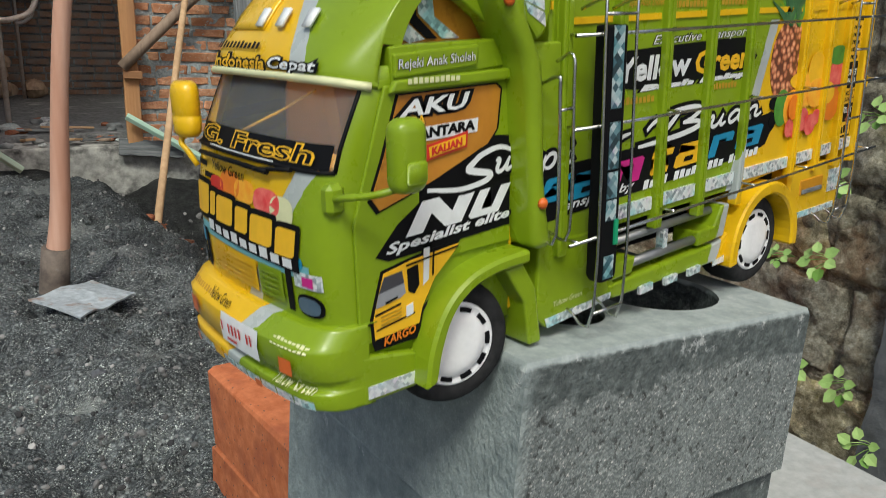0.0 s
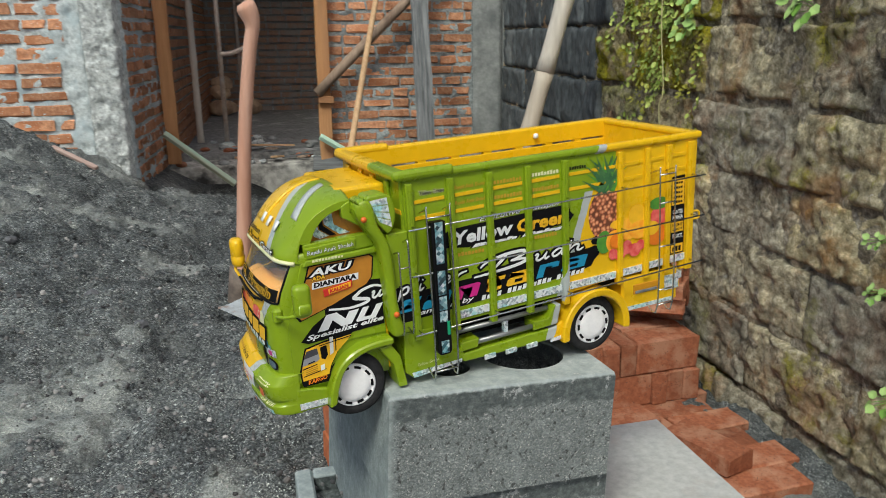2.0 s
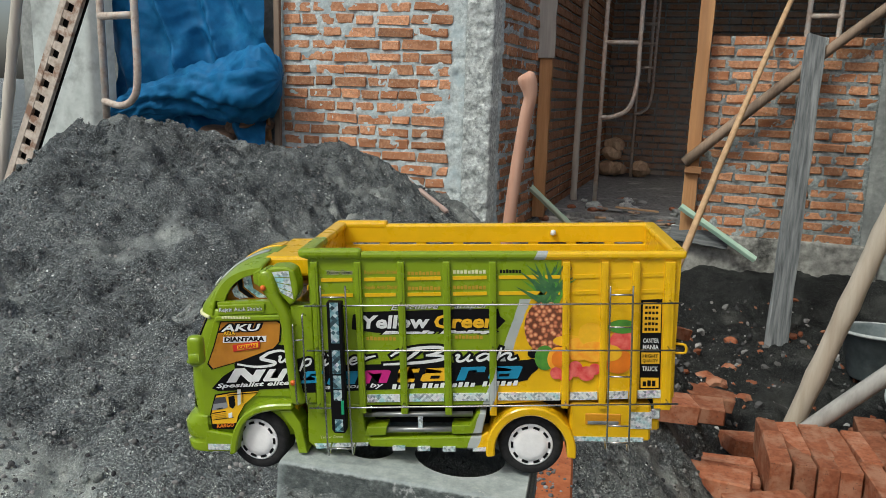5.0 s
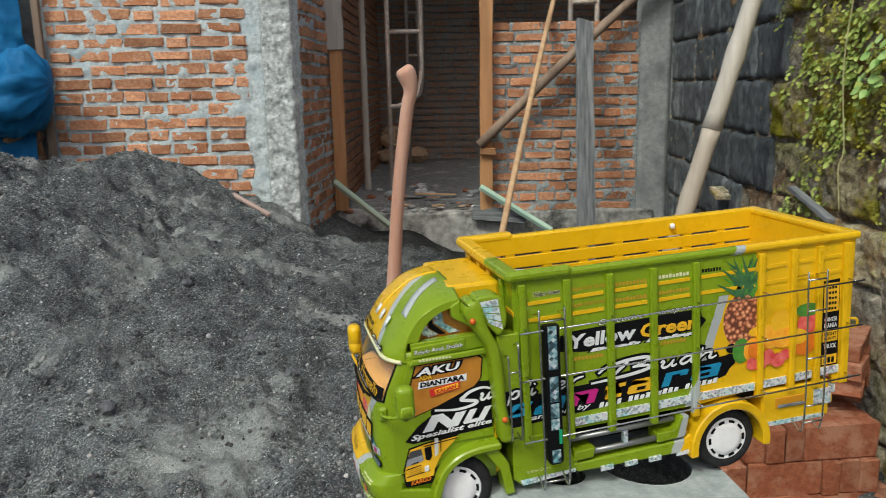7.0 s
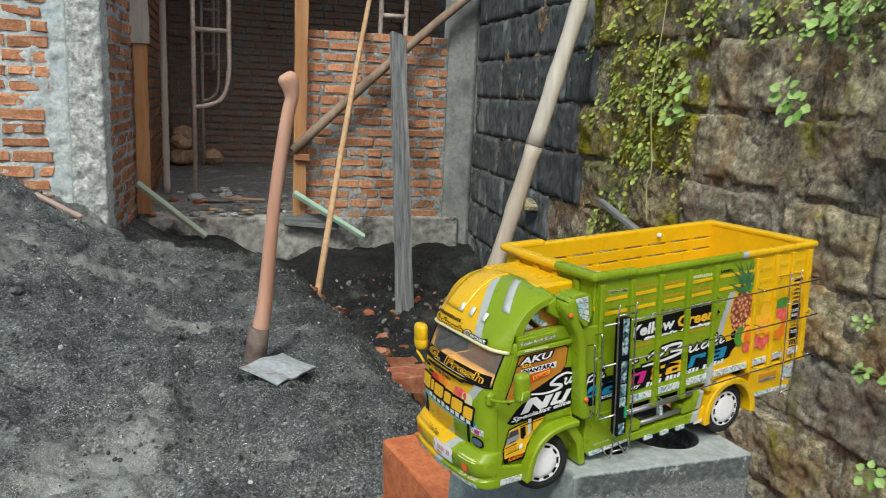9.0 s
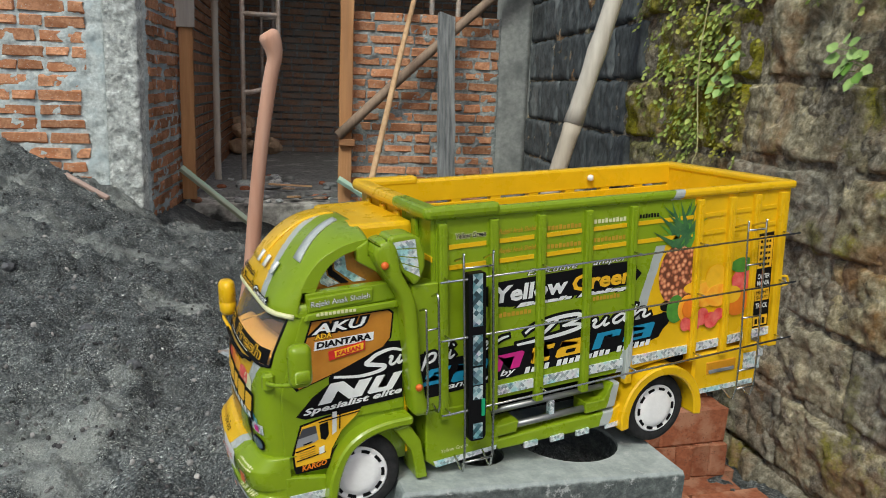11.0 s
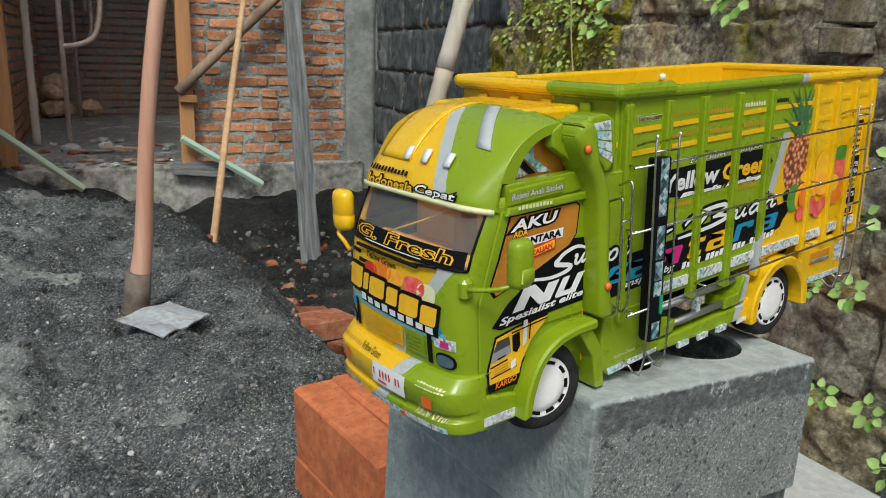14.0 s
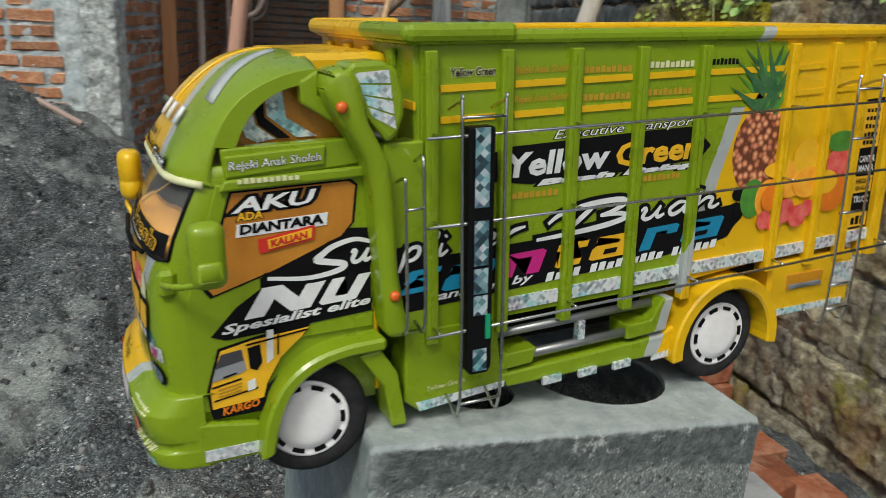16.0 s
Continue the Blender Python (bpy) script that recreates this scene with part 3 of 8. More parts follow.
slab("floor", 0.1, 4.0, 1.29, 5.2, -0.3, 0.01, FLOOR_DARK, "dusty unfinished floor of the dark room", "floor")
# Unseen slab, added to dim the room; its front edge sets how much.
slab("ceiling", -3.7, 4.2, 2.45, 5.4, HI, HI + 0.15, PLASTER, "added unseen slab that keeps daylight off the room's back", "ceiling")
slab("wall_beside_room", 2.4, 4.1, 1.02, 1.16, -0.4, HI, PLASTER, "bare wall closing the room", "wall")
slab("wall_room_end", 4.0, 4.12, 1.16, 5.2, -0.3, HI, PLASTER, "bare wall closing the room", "wall")
wall_inner_left = mortar_wall("wall_inner_left", 1.03, 4.9, -0.3, HI, 0.1, HOUSE @ Matrix.Translation((0.09, 0.12, 0)) @ Matrix.Rotation(radians(89), 4, "Z"), "dim brick side wall inside the room", 0.005, None, 0.04)
# The darker mortar here paints in the shade at the room's back.
wall_back = mortar_wall("wall_back", 0.1, 4.0, -0.3, HI, 0.1, HOUSE @ Matrix.Translation((0, 4.7, 0)), "dim brick wall at the back of the room", 0.005, MORTAR_DARK, 0.05)
# Added beam above the view; its height tunes the light entering the room.
slab("lintel_beam", 0.06, 2.4, 1.04, 1.2, 2.15, HI - 0.004, PLASTER, "added unseen beam over the doorway and window that cuts the light", "beam")


def joined_bricks(name, parent, x0, x1, z0, z1, base, seed, mat):
    """Bricks of a far wall, one mesh."""
    r = random.Random(seed)
    bm = bmesh.new()
    z = z0
    while z < z1:
        x = x0 - r.uniform(0, 0.15)
        while x < x1:
            L = r.choice((0.2, 0.2, 0.1))
            a, b = max(x, x0), min(x + L, x1)
            if b - a > 0.03:
                tmp = bmesh.new()
                bmesh.ops.create_cube(tmp, size=1)
                join(bm, tmp, base @ Matrix.LocRotScale(((a + b) / 2, 0.02 + r.uniform(-0.003, 0.003), z + 0.03), None, (b - a, 0.06, 0.052)))
            x += L + 0.018
        z += 0.0745
    return tagged(part(name, bm, mat, parent), kind="stuff")


joined_bricks("bricks", wall_back, 0.1, 3.2, 0.0, 2.3, HOUSE @ Matrix.Translation((0, 4.68, 0)), 3, DIM_BRICK)
joined_bricks("bricks", wall_inner_left, 1.03, 4.5, 0.0, 2.3, HOUSE @ Matrix.Translation((0.09, 0.12, 0)) @ Matrix.Rotation(radians(89), 4, "Z") @ Matrix.Translation((0, -0.01, 0)), 4, BRICK)


# ---- the old retaining wall ----
OLD = HOUSE @ Matrix.Translation((WALL_S, 1.0, 0)) @ Matrix.Rotation(radians(-90), 4, "Z")   # x runs towards the camera's side, y into the wall


def set_back(x):
    """The wall runs a little askew: it stands further back towards the house."""
    return 0.17 * max(0.0, 1 - x / 2.2)


def old_front(u, v):
    x, z = -0.05 + 6.0 * u, -0.7 + 3.0 * v
    y = 0.022 + 0.018 * fract(x, z, 2.0, 4, 3.5) + 0.020 * fract(x, z, 7.0, 5, 14.0)
    return OLD @ Vector((x, y + set_back(x), z))


vs, fs = sheet(340, 170, old_front)
wall_old = tagged(sheet_part("wall_old", vs, fs, RUBBLE_WALL), "old damp retaining wall of rough stones with moss and weeds", "wall", kind="structure")
slab("wall_old_core", WALL_S + 0.31, WALL_S + 0.6, -5.0, 1.0, -0.7, 2.3, RUBBLE_WALL, "core of the old retaining wall", "wall")


def stone(name, parent, x0, x1, z0, z1, bulge, mat, seed, nx=12, nz=8, rough=0.018, rnd=0.22, edge=0.15):
    """One stone of the old wall: a rounded, pitted face and sides that run back."""
    def face(u, v):
        x, z = x0 + (x1 - x0) * u, z0 + (z1 - z0) * v
        du, dv = min(u, 1 - u) * (x1 - x0), min(v, 1 - v) * (z1 - z0)
        e = smoothstep(0, rnd * 0.25, min(du, dv))
        j = 0.012 * (1 - e)
        return Vector((x + j * fract(z, seed, 1.0, 2, 9), 0.06 - bulge * (edge + (1 - edge) * e) - rough * (0.3 + 0.7 * e) * (fract(x, z, seed, 4, 7.0) + 0.5 * fract(x, z, seed + 3, 3, 30.0)) + set_back(x), z + j * fract(x, seed, 5.0, 2, 9)))
    vs, fs = sheet(nx, nz, face)
    n, w = len(vs), nx + 1
    idx = [i for i in range(w)] + [(j * w + nx) for j in range(1, nz + 1)] + [nz * w + i for i in range(nx - 1, -1, -1)] + [j * w for j in range(nz - 1, 0, -1)]
    vs += [Vector((vs[i].x, 0.13 + set_back(vs[i].x), vs[i].z)) for i in idx]
    m = len(idx)
    fs += [(idx[(k + 1) % m], idx[k], n + k, n + (k + 1) % m) for k in range(m)]
    ob = sheet_part(name, [OLD @ v for v in vs], fs, mat, parent)
    return ob


rng = random.Random(11)
# square dark blocks near the house
z, row = -0.661, 0
while z < 2.2:
    x = -0.02 + (0.19 if row % 2 else 0.0) - 0.17
    h = 0.252
    end = 2.20 - 0.22 * (row % 2) - 0.40 * smoothstep(0.9, -0.2, z)
    while x < end - 0.1:
        w = 0.38 + rng.uniform(-0.04, 0.04)
        stone("stone", wall_old, max(x, -0.02), min(x + w, end), z, z + h - 0.009, 0.060 + rng.uniform(-0.006, 0.006), DARK_BLOCK, row * 9 + x, 22, 15, 0.012, 0.04, 0.82)
        x += w + 0.010
    z += h
    row += 1
# rough-hewn mossy stones further along
for row, (z, h) in enumerate(((-0.62, 0.26), (-0.36, 0.26), (-0.10, 0.24), (0.14, 0.22), (0.36, 0.24), (0.60, 0.25), (0.85, 0.25), (1.11, 0.30), (1.42, 0.34), (1.77, 0.36))):
    x = 2.22 - 0.22 * (row % 2) - 0.40 * smoothstep(0.9, -0.2, z) + 0.03
    while x < 5.6:
        w = rng.uniform(0.34, 0.60)
        if row == 6:   # the course with the deep open joints
            w = {0: 0.72, 1: 0.46, 2: 0.42}.get(sum(a < x for a in (2.6, 3.3)), w)
        stone("stone", wall_old, x, x + w, z + rng.uniform(-0.006, 0.006), z + h - rng.uniform(0.010, 0.026), 0.050 + rng.uniform(-0.010, 0.010),
              MOSSY if x + w / 2 < 3.05 and z > 0.3 else STONE, row * 7 + x, 34, 20, 0.024, 0.05, 0.80)
        x += w + (rng.uniform(0.05, 0.09) if row == 6 else rng.uniform(0.010, 0.026))


# ---- the stand: concrete blocks on bricks ----
def block_with_holes(bm, lx, ly, lz, holes, seg=28, through=False):
    """A concrete block from the origin's corner to (lx, ly, -lz), with round holes (x, y, r) sunk into its top."""
    top = bmesh.new()
    # top face as a fan of quads round each hole: split along x between the holes
    cuts = [0.0] + [(holes[i][0] + holes[i][2] + holes[i + 1][0] - holes[i + 1][2]) / 2 for i in range(len(holes) - 1)] + [lx]
    for (hx, hy, hr), xa, xb in zip(holes, cuts, cuts[1:]):
        ring = [(hx + hr * math.cos(2 * math.pi * k / seg), hy + hr * math.sin(2 * math.pi * k / seg)) for k in range(seg)]
        outer = []
        for k in range(seg):
            a = 2 * math.pi * k / seg
            c, s = math.cos(a), math.sin(a)
            t = min(((xb - hx) / c if c > 1e-6 else (xa - hx) / c if c < -1e-6 else 1e9), ((ly - hy) / s if s > 1e-6 else (0 - hy) / s if s < -1e-6 else 1e9))
            outer.append((hx + c * t, hy + s * t))
        ri = [top.verts.new((x, y, 0)) for x, y in ring]
        rd = [top.verts.new((x, y, -lz * (1.0 if through else 0.9))) for x, y in ring]
        ro = [top.verts.new((x, y, 0)) for x, y in outer]
        for k in range(seg):
            j = (k + 1) % seg
            top.faces.new((ri[k], ro[k], ro[j], ri[j]))
            top.faces.new((ri[j], rd[j], rd[k], ri[k]))
        if not through:
            top.faces.new(rd)
        for cx in (xa, xb):
            for cy in (0, ly):
                a = math.atan2(cy - hy, cx - hx) % (2 * math.pi)
                k = int(a / (2 * math.pi) * seg) % seg
                top.faces.new((ro[k], top.verts.new((cx, cy, 0)), ro[(k + 1) % seg]))
    join(bm, top)
    b = 0.004
    lo = [(0, 0), (lx, 0), (lx, ly), (0, ly)]
    lv = [[bm.verts.new((x + (b if x == 0 else -b) * q, y + (b if y == 0 else -b) * q, z)) for x, y in lo] for q, z in ((0, 0), (-0.35, -b), (-0.35, -lz))]
    for r0, r1 in zip(lv, lv[1:]):
        for k in range(4):
            bm.faces.new((r0[(k + 1) % 4], r0[k], r1[k], r1[(k + 1) % 4]))
    if not through:
        bm.faces.new(lv[2])


STAND = Matrix.Translation((-0.096, -0.104, 0.525)) @ Matrix.Rotation(radians(-6.2), 4, "Z") @ Matrix.Rotation(radians(2.9), 4, "Y")
bm = bmesh.new()
block_with_holes(bm, 0.213, 0.25, 0.104, [(0.067, 0.0505, 0.022), (0.148, 0.0653, 0.042)], through=True)
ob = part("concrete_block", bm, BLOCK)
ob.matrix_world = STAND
tagged(ob, "grey pressed concrete block with round holes, under the toy truck", "concrete block", "blocks of the stand")
bm = bmesh.new()
block_with_holes(bm, 0.213, 0.25, 0.1, [(0.067, 0.0505, 0.026), (0.148, 0.0653, 0.046)])
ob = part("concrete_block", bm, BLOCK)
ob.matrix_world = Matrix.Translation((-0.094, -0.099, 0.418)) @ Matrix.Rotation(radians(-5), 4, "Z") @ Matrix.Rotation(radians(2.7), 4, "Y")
tagged(ob, "grey pressed concrete block with rough sides, carrying another block", "concrete block", "blocks of the stand")


# ---- the toy truck: x to its tail, y across (the lettered side is at minus y), z up from the axles ----
TRUCK = Matrix.Translation((0, -0.018, 0.540)) @ Matrix.Rotation(-math.atan(0.05), 4, "Y")
GREEN, YELLOW, GREY = (0.225, 0.335, 0.010), (0.80, 0.48, 0.008), (0.44, 0.48, 0.47)


def paint(name, coeff=None, stops=None, rough=0.27):
    """Glossy plastic paint; coeff and stops split it into colour fields along one direction of the truck."""
    m, n, l, b = material(name, rough, 0, 0.38)
    tc = n.new("ShaderNodeTexCoord")
    vec = tc.outputs["Object"]
    g = noise_tex(n, l, vec, 55, 5, 0.6)
    if coeff:
        dot = n.new("ShaderNodeVectorMath")
        dot.operation = "DOT_PRODUCT"
        dot.inputs[1].default_value = coeff[:3]
        l.new(vec, dot.inputs[0])
        wob = n.new("ShaderNodeMath")
        wob.operation = "MULTIPLY_ADD"
        wob.inputs[1].default_value = 0.006
        l.new(g, wob.inputs[0])
        l.new(dot.outputs["Value"], wob.inputs[2])
        sc = n.new("ShaderNodeMath")
        sc.operation = "MULTIPLY_ADD"
        sc.inputs[1].default_value, sc.inputs[2].default_value = 4.0, 0.5 + 4 * coeff[3]
        l.new(wob.outputs[0], sc.inputs[0])
        r = n.new("ShaderNodeValToRGB")
        r.color_ramp.interpolation = "CONSTANT"
        el = r.color_ramp.elements
        while len(el) < len(stops):
            el.new(0.5)
        for e, (p, c) in zip(el, stops):
            e.position, e.color = p, (*c, 1)
        l.new(sc.outputs[0], r.inputs[0])
        col = r.outputs[0]
    else:
        col = stops
    dirt = ramp(n, l, noise_tex(n, l, vec, 30, 6, 0.7), [(0.35, (1, 1, 1)), (0.8, (0.86, 0.85, 0.82))])
    l.new(mix(n, l, 1.0, col, dirt, "MULTIPLY"), b.inputs["Base Color"])
    l.new(ramp(n, l, g, [(0.2, (rough - 0.08,) * 3), (0.8, (rough + 0.14,) * 3)]), b.inputs["Roughness"])
    b.inputs["Coat Weight"].default_value = 0.28
    b.inputs["Coat Roughness"].default_value = 0.12
    return m


NOSE_PAINT = paint("two_tone_nose_paint", (0, 1, 0.70, -0.0086), [(0.0, GREEN), (0.478, GREY), (0.522, YELLOW)])
BUMP_PAINT = paint("two_tone_bumper_paint", (0, 1, 0.89, 0.0049), [(0.0, GREEN), (0.478, GREY), (0.522, YELLOW)])
ROOF_PAINT = paint("two_tone_roof_paint", (-0.84, 1, 0, -0.1141), [(0.0, GREEN), (0.480, GREY), (0.522, YELLOW)])
HEAD_PAINT = paint("two_tone_headboard_paint", (0, 1, 0, 0.012), [(0.0, GREEN), (0.49, YELLOW)])
SIDE_PAINT = paint("two_tone_side_paint", (1, 0, -0.34, -0.073), [(0.0, GREEN), (0.484, GREY), (0.518, YELLOW)])
YELLOW_PAINT = paint("yellow_paint", None, YELLOW)
GREEN_PAINT = paint("green_paint", None, GREEN)
TYRE = surf("tyre_rubber", (0.012, 0.012, 0.013), (0.03, 0.03, 0.031), fine=200, coarse=40, rough=0.8, bump=0.2, dist=0.0005, spec=0.2)


def plain(name, c, rough=0.45, metal=0.0, spec=0.5, c2=None):
    m, n, l, b = material(name, rough, metal, spec)
    tc = n.new("ShaderNodeTexCoord")
    k = c2 or tuple(x * 0.88 for x in c)
    l.new(ramp(n, l, noise_tex(n, l, tc.outputs["Object"], 140, 4, 0.6), [(0.35, c), (0.75, k)]), b.inputs["Base Color"])
    return m


HUB_WHITE = plain("white_hub_plastic", (0.86, 0.86, 0.86), 0.35)
BLACK = plain("black_vinyl", (0.006, 0.006, 0.007), 0.55, 0.0, 0.12)
WHITE = plain("white_vinyl", (0.80, 0.82, 0.82), 0.4)
TEAL = plain("teal_vinyl", (0.012, 0.27, 0.46), 0.4)
PINK = plain("pink_vinyl", (0.62, 0.02, 0.24), 0.4)
GOLD = plain("yellow_vinyl", (0.90, 0.50, 0.02), 0.4)
RED = plain("red_vinyl", (0.62, 0.03, 0.02), 0.4)
ORANGE = plain("orange_vinyl", (0.85, 0.22, 0.015), 0.4)
PALE = plain("pale_cream_vinyl", (0.72, 0.72, 0.42), 0.45)
FRUIT_GREEN = plain("leaf_green_print", (0.10, 0.33, 0.04), 0.4, c2=(0.05, 0.2, 0.03))
CROWN = plain("pineapple_leaf_print", (0.02, 0.10, 0.04), 0.4, c2=(0.08, 0.2, 0.07))
BERRY = plain("berry_print", (0.72, 0.05, 0.05), 0.4, c2=(0.9, 0.25, 0.2))
CITRUS = plain("citrus_print", (0.90, 0.33, 0.02), 0.4, c2=(0.95, 0.55, 0.05))
DARK = plain("dark_underside_plastic", (0.010, 0.0095, 0.009), 0.8, 0.0, 0.15)
CHROME = plain("chrome_wire", (0.62, 0.62, 0.60), 0.22, 1.0)
TUBE_GREY = plain("grey_metal_tube", (0.30, 0.31, 0.31), 0.35, 0.7)
LENS_BLUE = plain("smoked_blue_lens", (0.10, 0.16, 0.22), 0.12, 0.2, 0.7)
LAMP_ORANGE = plain("orange_lamp_plastic", (0.72, 0.14, 0.02), 0.3)
AMBER = surf("amber_tinted_window", (0.34, 0.125, 0.016), (0.66, 0.29, 0.035), fine=18, coarse=26, rough=0.13, bump=0.0, c3=(0.22, 0.085, 0.016), c3_at=(0.54, 0.66), spec=0.6)
CABIN = plain("orange_cabin_plastic", (0.92, 0.46, 0.08), 0.5)


def pineapple_skin():
    m, n, l, b = material("pineapple_print", 0.4)
    tc = n.new("ShaderNodeTexCoord")
    v = speck_tex(n, l, tc.outputs["Object"], 260)
    l.new(ramp(n, l, v.outputs["Distance"], [(0.1, (0.88, 0.50, 0.26)), (0.40, (0.60, 0.19, 0.09)), (0.62, (0.16, 0.05, 0.025))]), b.inputs["Base Color"])
    return m


def hologram(name, scale, tones, turn=45):
    """Prismatic foil: small facets, some bright, some dark, with a shift of hue."""
    m, n, l, b = material(name, 0.3, 0.35, 0.7)
    tc = n.new("ShaderNodeTexCoord")
    mp = n.new("ShaderNodeMapping")
    mp.inputs["Rotation"].default_value = (0.0, radians(turn), radians(4))
    l.new(tc.outputs["Object"], mp.inputs["Vector"])
    v = speck_tex(n, l, mp.outputs[0], scale)
    v.inputs["Randomness"].default_value = 0.0
    sep = n.new("ShaderNodeSeparateColor")
    l.new(v.outputs["Color"], sep.inputs[0])
    lum = ramp(n, l, sep.outputs[0], tones)
    hue = ramp(n, l, noise_tex(n, l, tc.outputs["Object"], 70, 3), [(0.36, (0.50, 0.86, 0.88)), (0.46, (0.92, 1, 1)), (0.58, (1, 1, 1)), (0.66, (0.90, 0.76, 0.92))])
    l.new(mix(n, l, 1.0, lum, hue, "MULTIPLY"), b.inputs["Base Color"])
    return m


PINEAPPLE = pineapple_skin()
FOIL = hologram("holographic_foil", 560, [(0.0, (0.28, 0.34, 0.36)), (0.3, (0.62, 0.67, 0.69)), (0.6, (0.86, 0.89, 0.90)), (0.85, (0.97, 0.98, 0.98))])
POST_FOIL = hologram("dark_prismatic_foil", 330, [(0.0, (0.03, 0.05, 0.06)), (0.35, (0.10, 0.22, 0.27)), (0.6, (0.25, 0.42, 0.47)), (0.95, (0.75, 0.82, 0.84))])


def glass(name, tint):
    m, n, l, b = material(name, 0.03, 0, 0.8)
    b.inputs["Base Color"].default_value = (*tint, 1)
    b.inputs["Transmission Weight"].default_value = 0.9
    b.inputs["IOR"].default_value = 1.1
    return m


WINDSCREEN = glass("thin_clear_plastic", (0.97, 0.95, 0.92))

truck = empty("toy_truck", TRUCK, "lime green and yellow toy truck with stickers on a concrete block", "toy truck")
NEAR, FAR = -0.070, 0.072


def tpart(name, bm, mat, label="", parent=None, smooth=False):
    return part(name, bm, mat, parent or truck, label, smooth)


def sticker_pts(pts, v=NEAR, mat=BLACK, name="sticker", label="", parent=None, th=0.0003):
    """A flat sticker on the lettered side: outline in (x, z)."""
    return tpart(name, prism(bmesh.new(), pts, v, v - th), mat, label, parent)


def text_mesh(body, shear=0.0, bold=0.0):
    cu = bpy.data.curves.new("lettering", "FONT")
    cu.body, cu.shear, cu.offset, cu.resolution_u = body, shear, bold, 2
    ob = bpy.data.objects.new("lettering", cu)
    me = bpy.data.meshes.new_from_object(ob)
    bpy.data.objects.remove(ob)
    bpy.data.curves.remove(cu)
    return me


def lettering(body, place, width, height, mat, shear=0.0, bold=0.0, back=None, back_bold=0.06, name="lettering", parent=None, lift=0.0):
    """Words fitted into width x height; place(x, y, lift) gives the point on the truck. A wider backing makes the outline."""
    ref = text_mesh(body, shear, bold)
    co = [v.co.copy() for v in ref.vertices]
    x0, x1 = min(c.x for c in co), max(c.x for c in co)
    y0, y1 = min(c.y for c in co), max(c.y for c in co)
    sx, sy = width / (x1 - x0), height / (y1 - y0)
    todo = [(ref, mat, 0.00035 + lift)]
    if back:
        todo.append((text_mesh(body, shear, bold + back_bold), back, 0.0002 + lift))
    for me, mt, up in todo:
        for v in me.vertices:
            v.co = place((v.co.x - x0) * sx, (v.co.y - y0) * sy, up)
        me.materials.clear()
        me.materials.append(mt)
        ob = new(name if mt is mat else "letter_outline", me)
        ob.parent = parent or truck
        if mt is mat:
            words = ob
    return words


def on_side(u, w, v=NEAR, turn=0.0):
    c, s = math.cos(radians(turn)), math.sin(radians(turn))
    return lambda x, y, up: Vector((u + x * c - y * s, v - up, w + x * s + y * c))


def bars(u0, u1, w0, h, n, mat, v=NEAR, name="printed_bar", place=None, gap=0.25, seed=1):
    """Unreadable or withheld writing: a row of plain bars."""
    r = random.Random(seed)
    bm = bmesh.new()
    step = (u1 - u0) / n
    put = place or (lambda x, y, up: Vector((x, v - up, y)))
    for k in range(n):
        a, b = u0 + k * step, u0 + (k + 1 - gap) * step
        hh = h * r.uniform(0.75, 1.0)
        bm.faces.new([bm.verts.new(put(x, y, 0.0004)) for x, y in ((a, w0), (b, w0), (b, w0 + hh), (a, w0 + hh))])
    return tagged(tpart(name, bm, mat), kind="stuff")


# chassis, wheels
tpart("chassis", box(box(bmesh.new(), -0.165, 0.215, -0.035, 0.037, 0.004, 0.03, 0.002), -0.06, 0.225, -0.058, 0.06, 0.03, 0.05, 0.002), DARK)
for ax in (-0.12, 0.12):
    tpart("axle", tube(bmesh.new(), [(ax, -0.05, 0), (ax, 0.05, 0)], 0.004, 8), DARK)


def wheel(x, side, steer):
    """A tyre with a white slotted hub cap, its cap facing side (-1: the lettered side)."""
    w = new("wheel")
    w.parent = truck
    w.matrix_basis = Matrix.Translation((x, 0.0575 * side + 0.001, 0)) @ Matrix.Rotation(radians(steer), 4, "Z") @ Matrix.Rotation(radians(90 if side < 0 else -90), 4, "X")
    t = lathe(bmesh.new(), [(0.017, -0.011), (0.025, -0.011), (0.027, -0.0098), (0.0281, -0.007), (0.0284, 0), (0.0281, 0.007), (0.027, 0.0098), (0.0252, 0.0112), (0.020, 0.0115), (0.0188, 0.010)], 40)
    part("tyre", t, TYRE, w)
    h = lathe(bmesh.new(), [(0.0188, 0.0085), (0.0192, 0.0108), (0.0182, 0.0118), (0.0172, 0.0112), (0.0150, 0.0112), (0.0142, 0.0122), (0.010, 0.0128), (0.0, 0.013)], 40)
    cap = part("hub_cap", h, HUB_WHITE, w, "white plastic hub cap with black slots")
    for k in range(10):
        a0 = 2 * math.pi * k / 10
        s = bmesh.new()
        prism(s, [(0.0151 * math.cos(a0 + d) if q else 0.0171 * math.cos(a0 + d), 0.0151 * math.sin(a0 + d) if q else 0.0171 * math.sin(a0 + d))
                  for q, d in ((0, -0.17), (0, 0), (0, 0.17), (1, 0.17), (1, 0), (1, -0.17))], 0.0104, 0.0120, "z")
        part("slot", s, BLACK, cap)
    return w


wheel(-0.12, -1, -10)
wheel(-0.12, 1, -10)
wheel(0.12, -1, 0)
wheel(0.12, 1, 0)

# cab shell: levels of one rounded outline
VC, VH = -0.0045, 0.0600
QS = [-1, -0.988, -0.96, -0.88, -0.76, -0.6, -0.42, -0.22, 0, 0.22, 0.42, 0.6, 0.76, 0.88, 0.96, 0.988, 1]


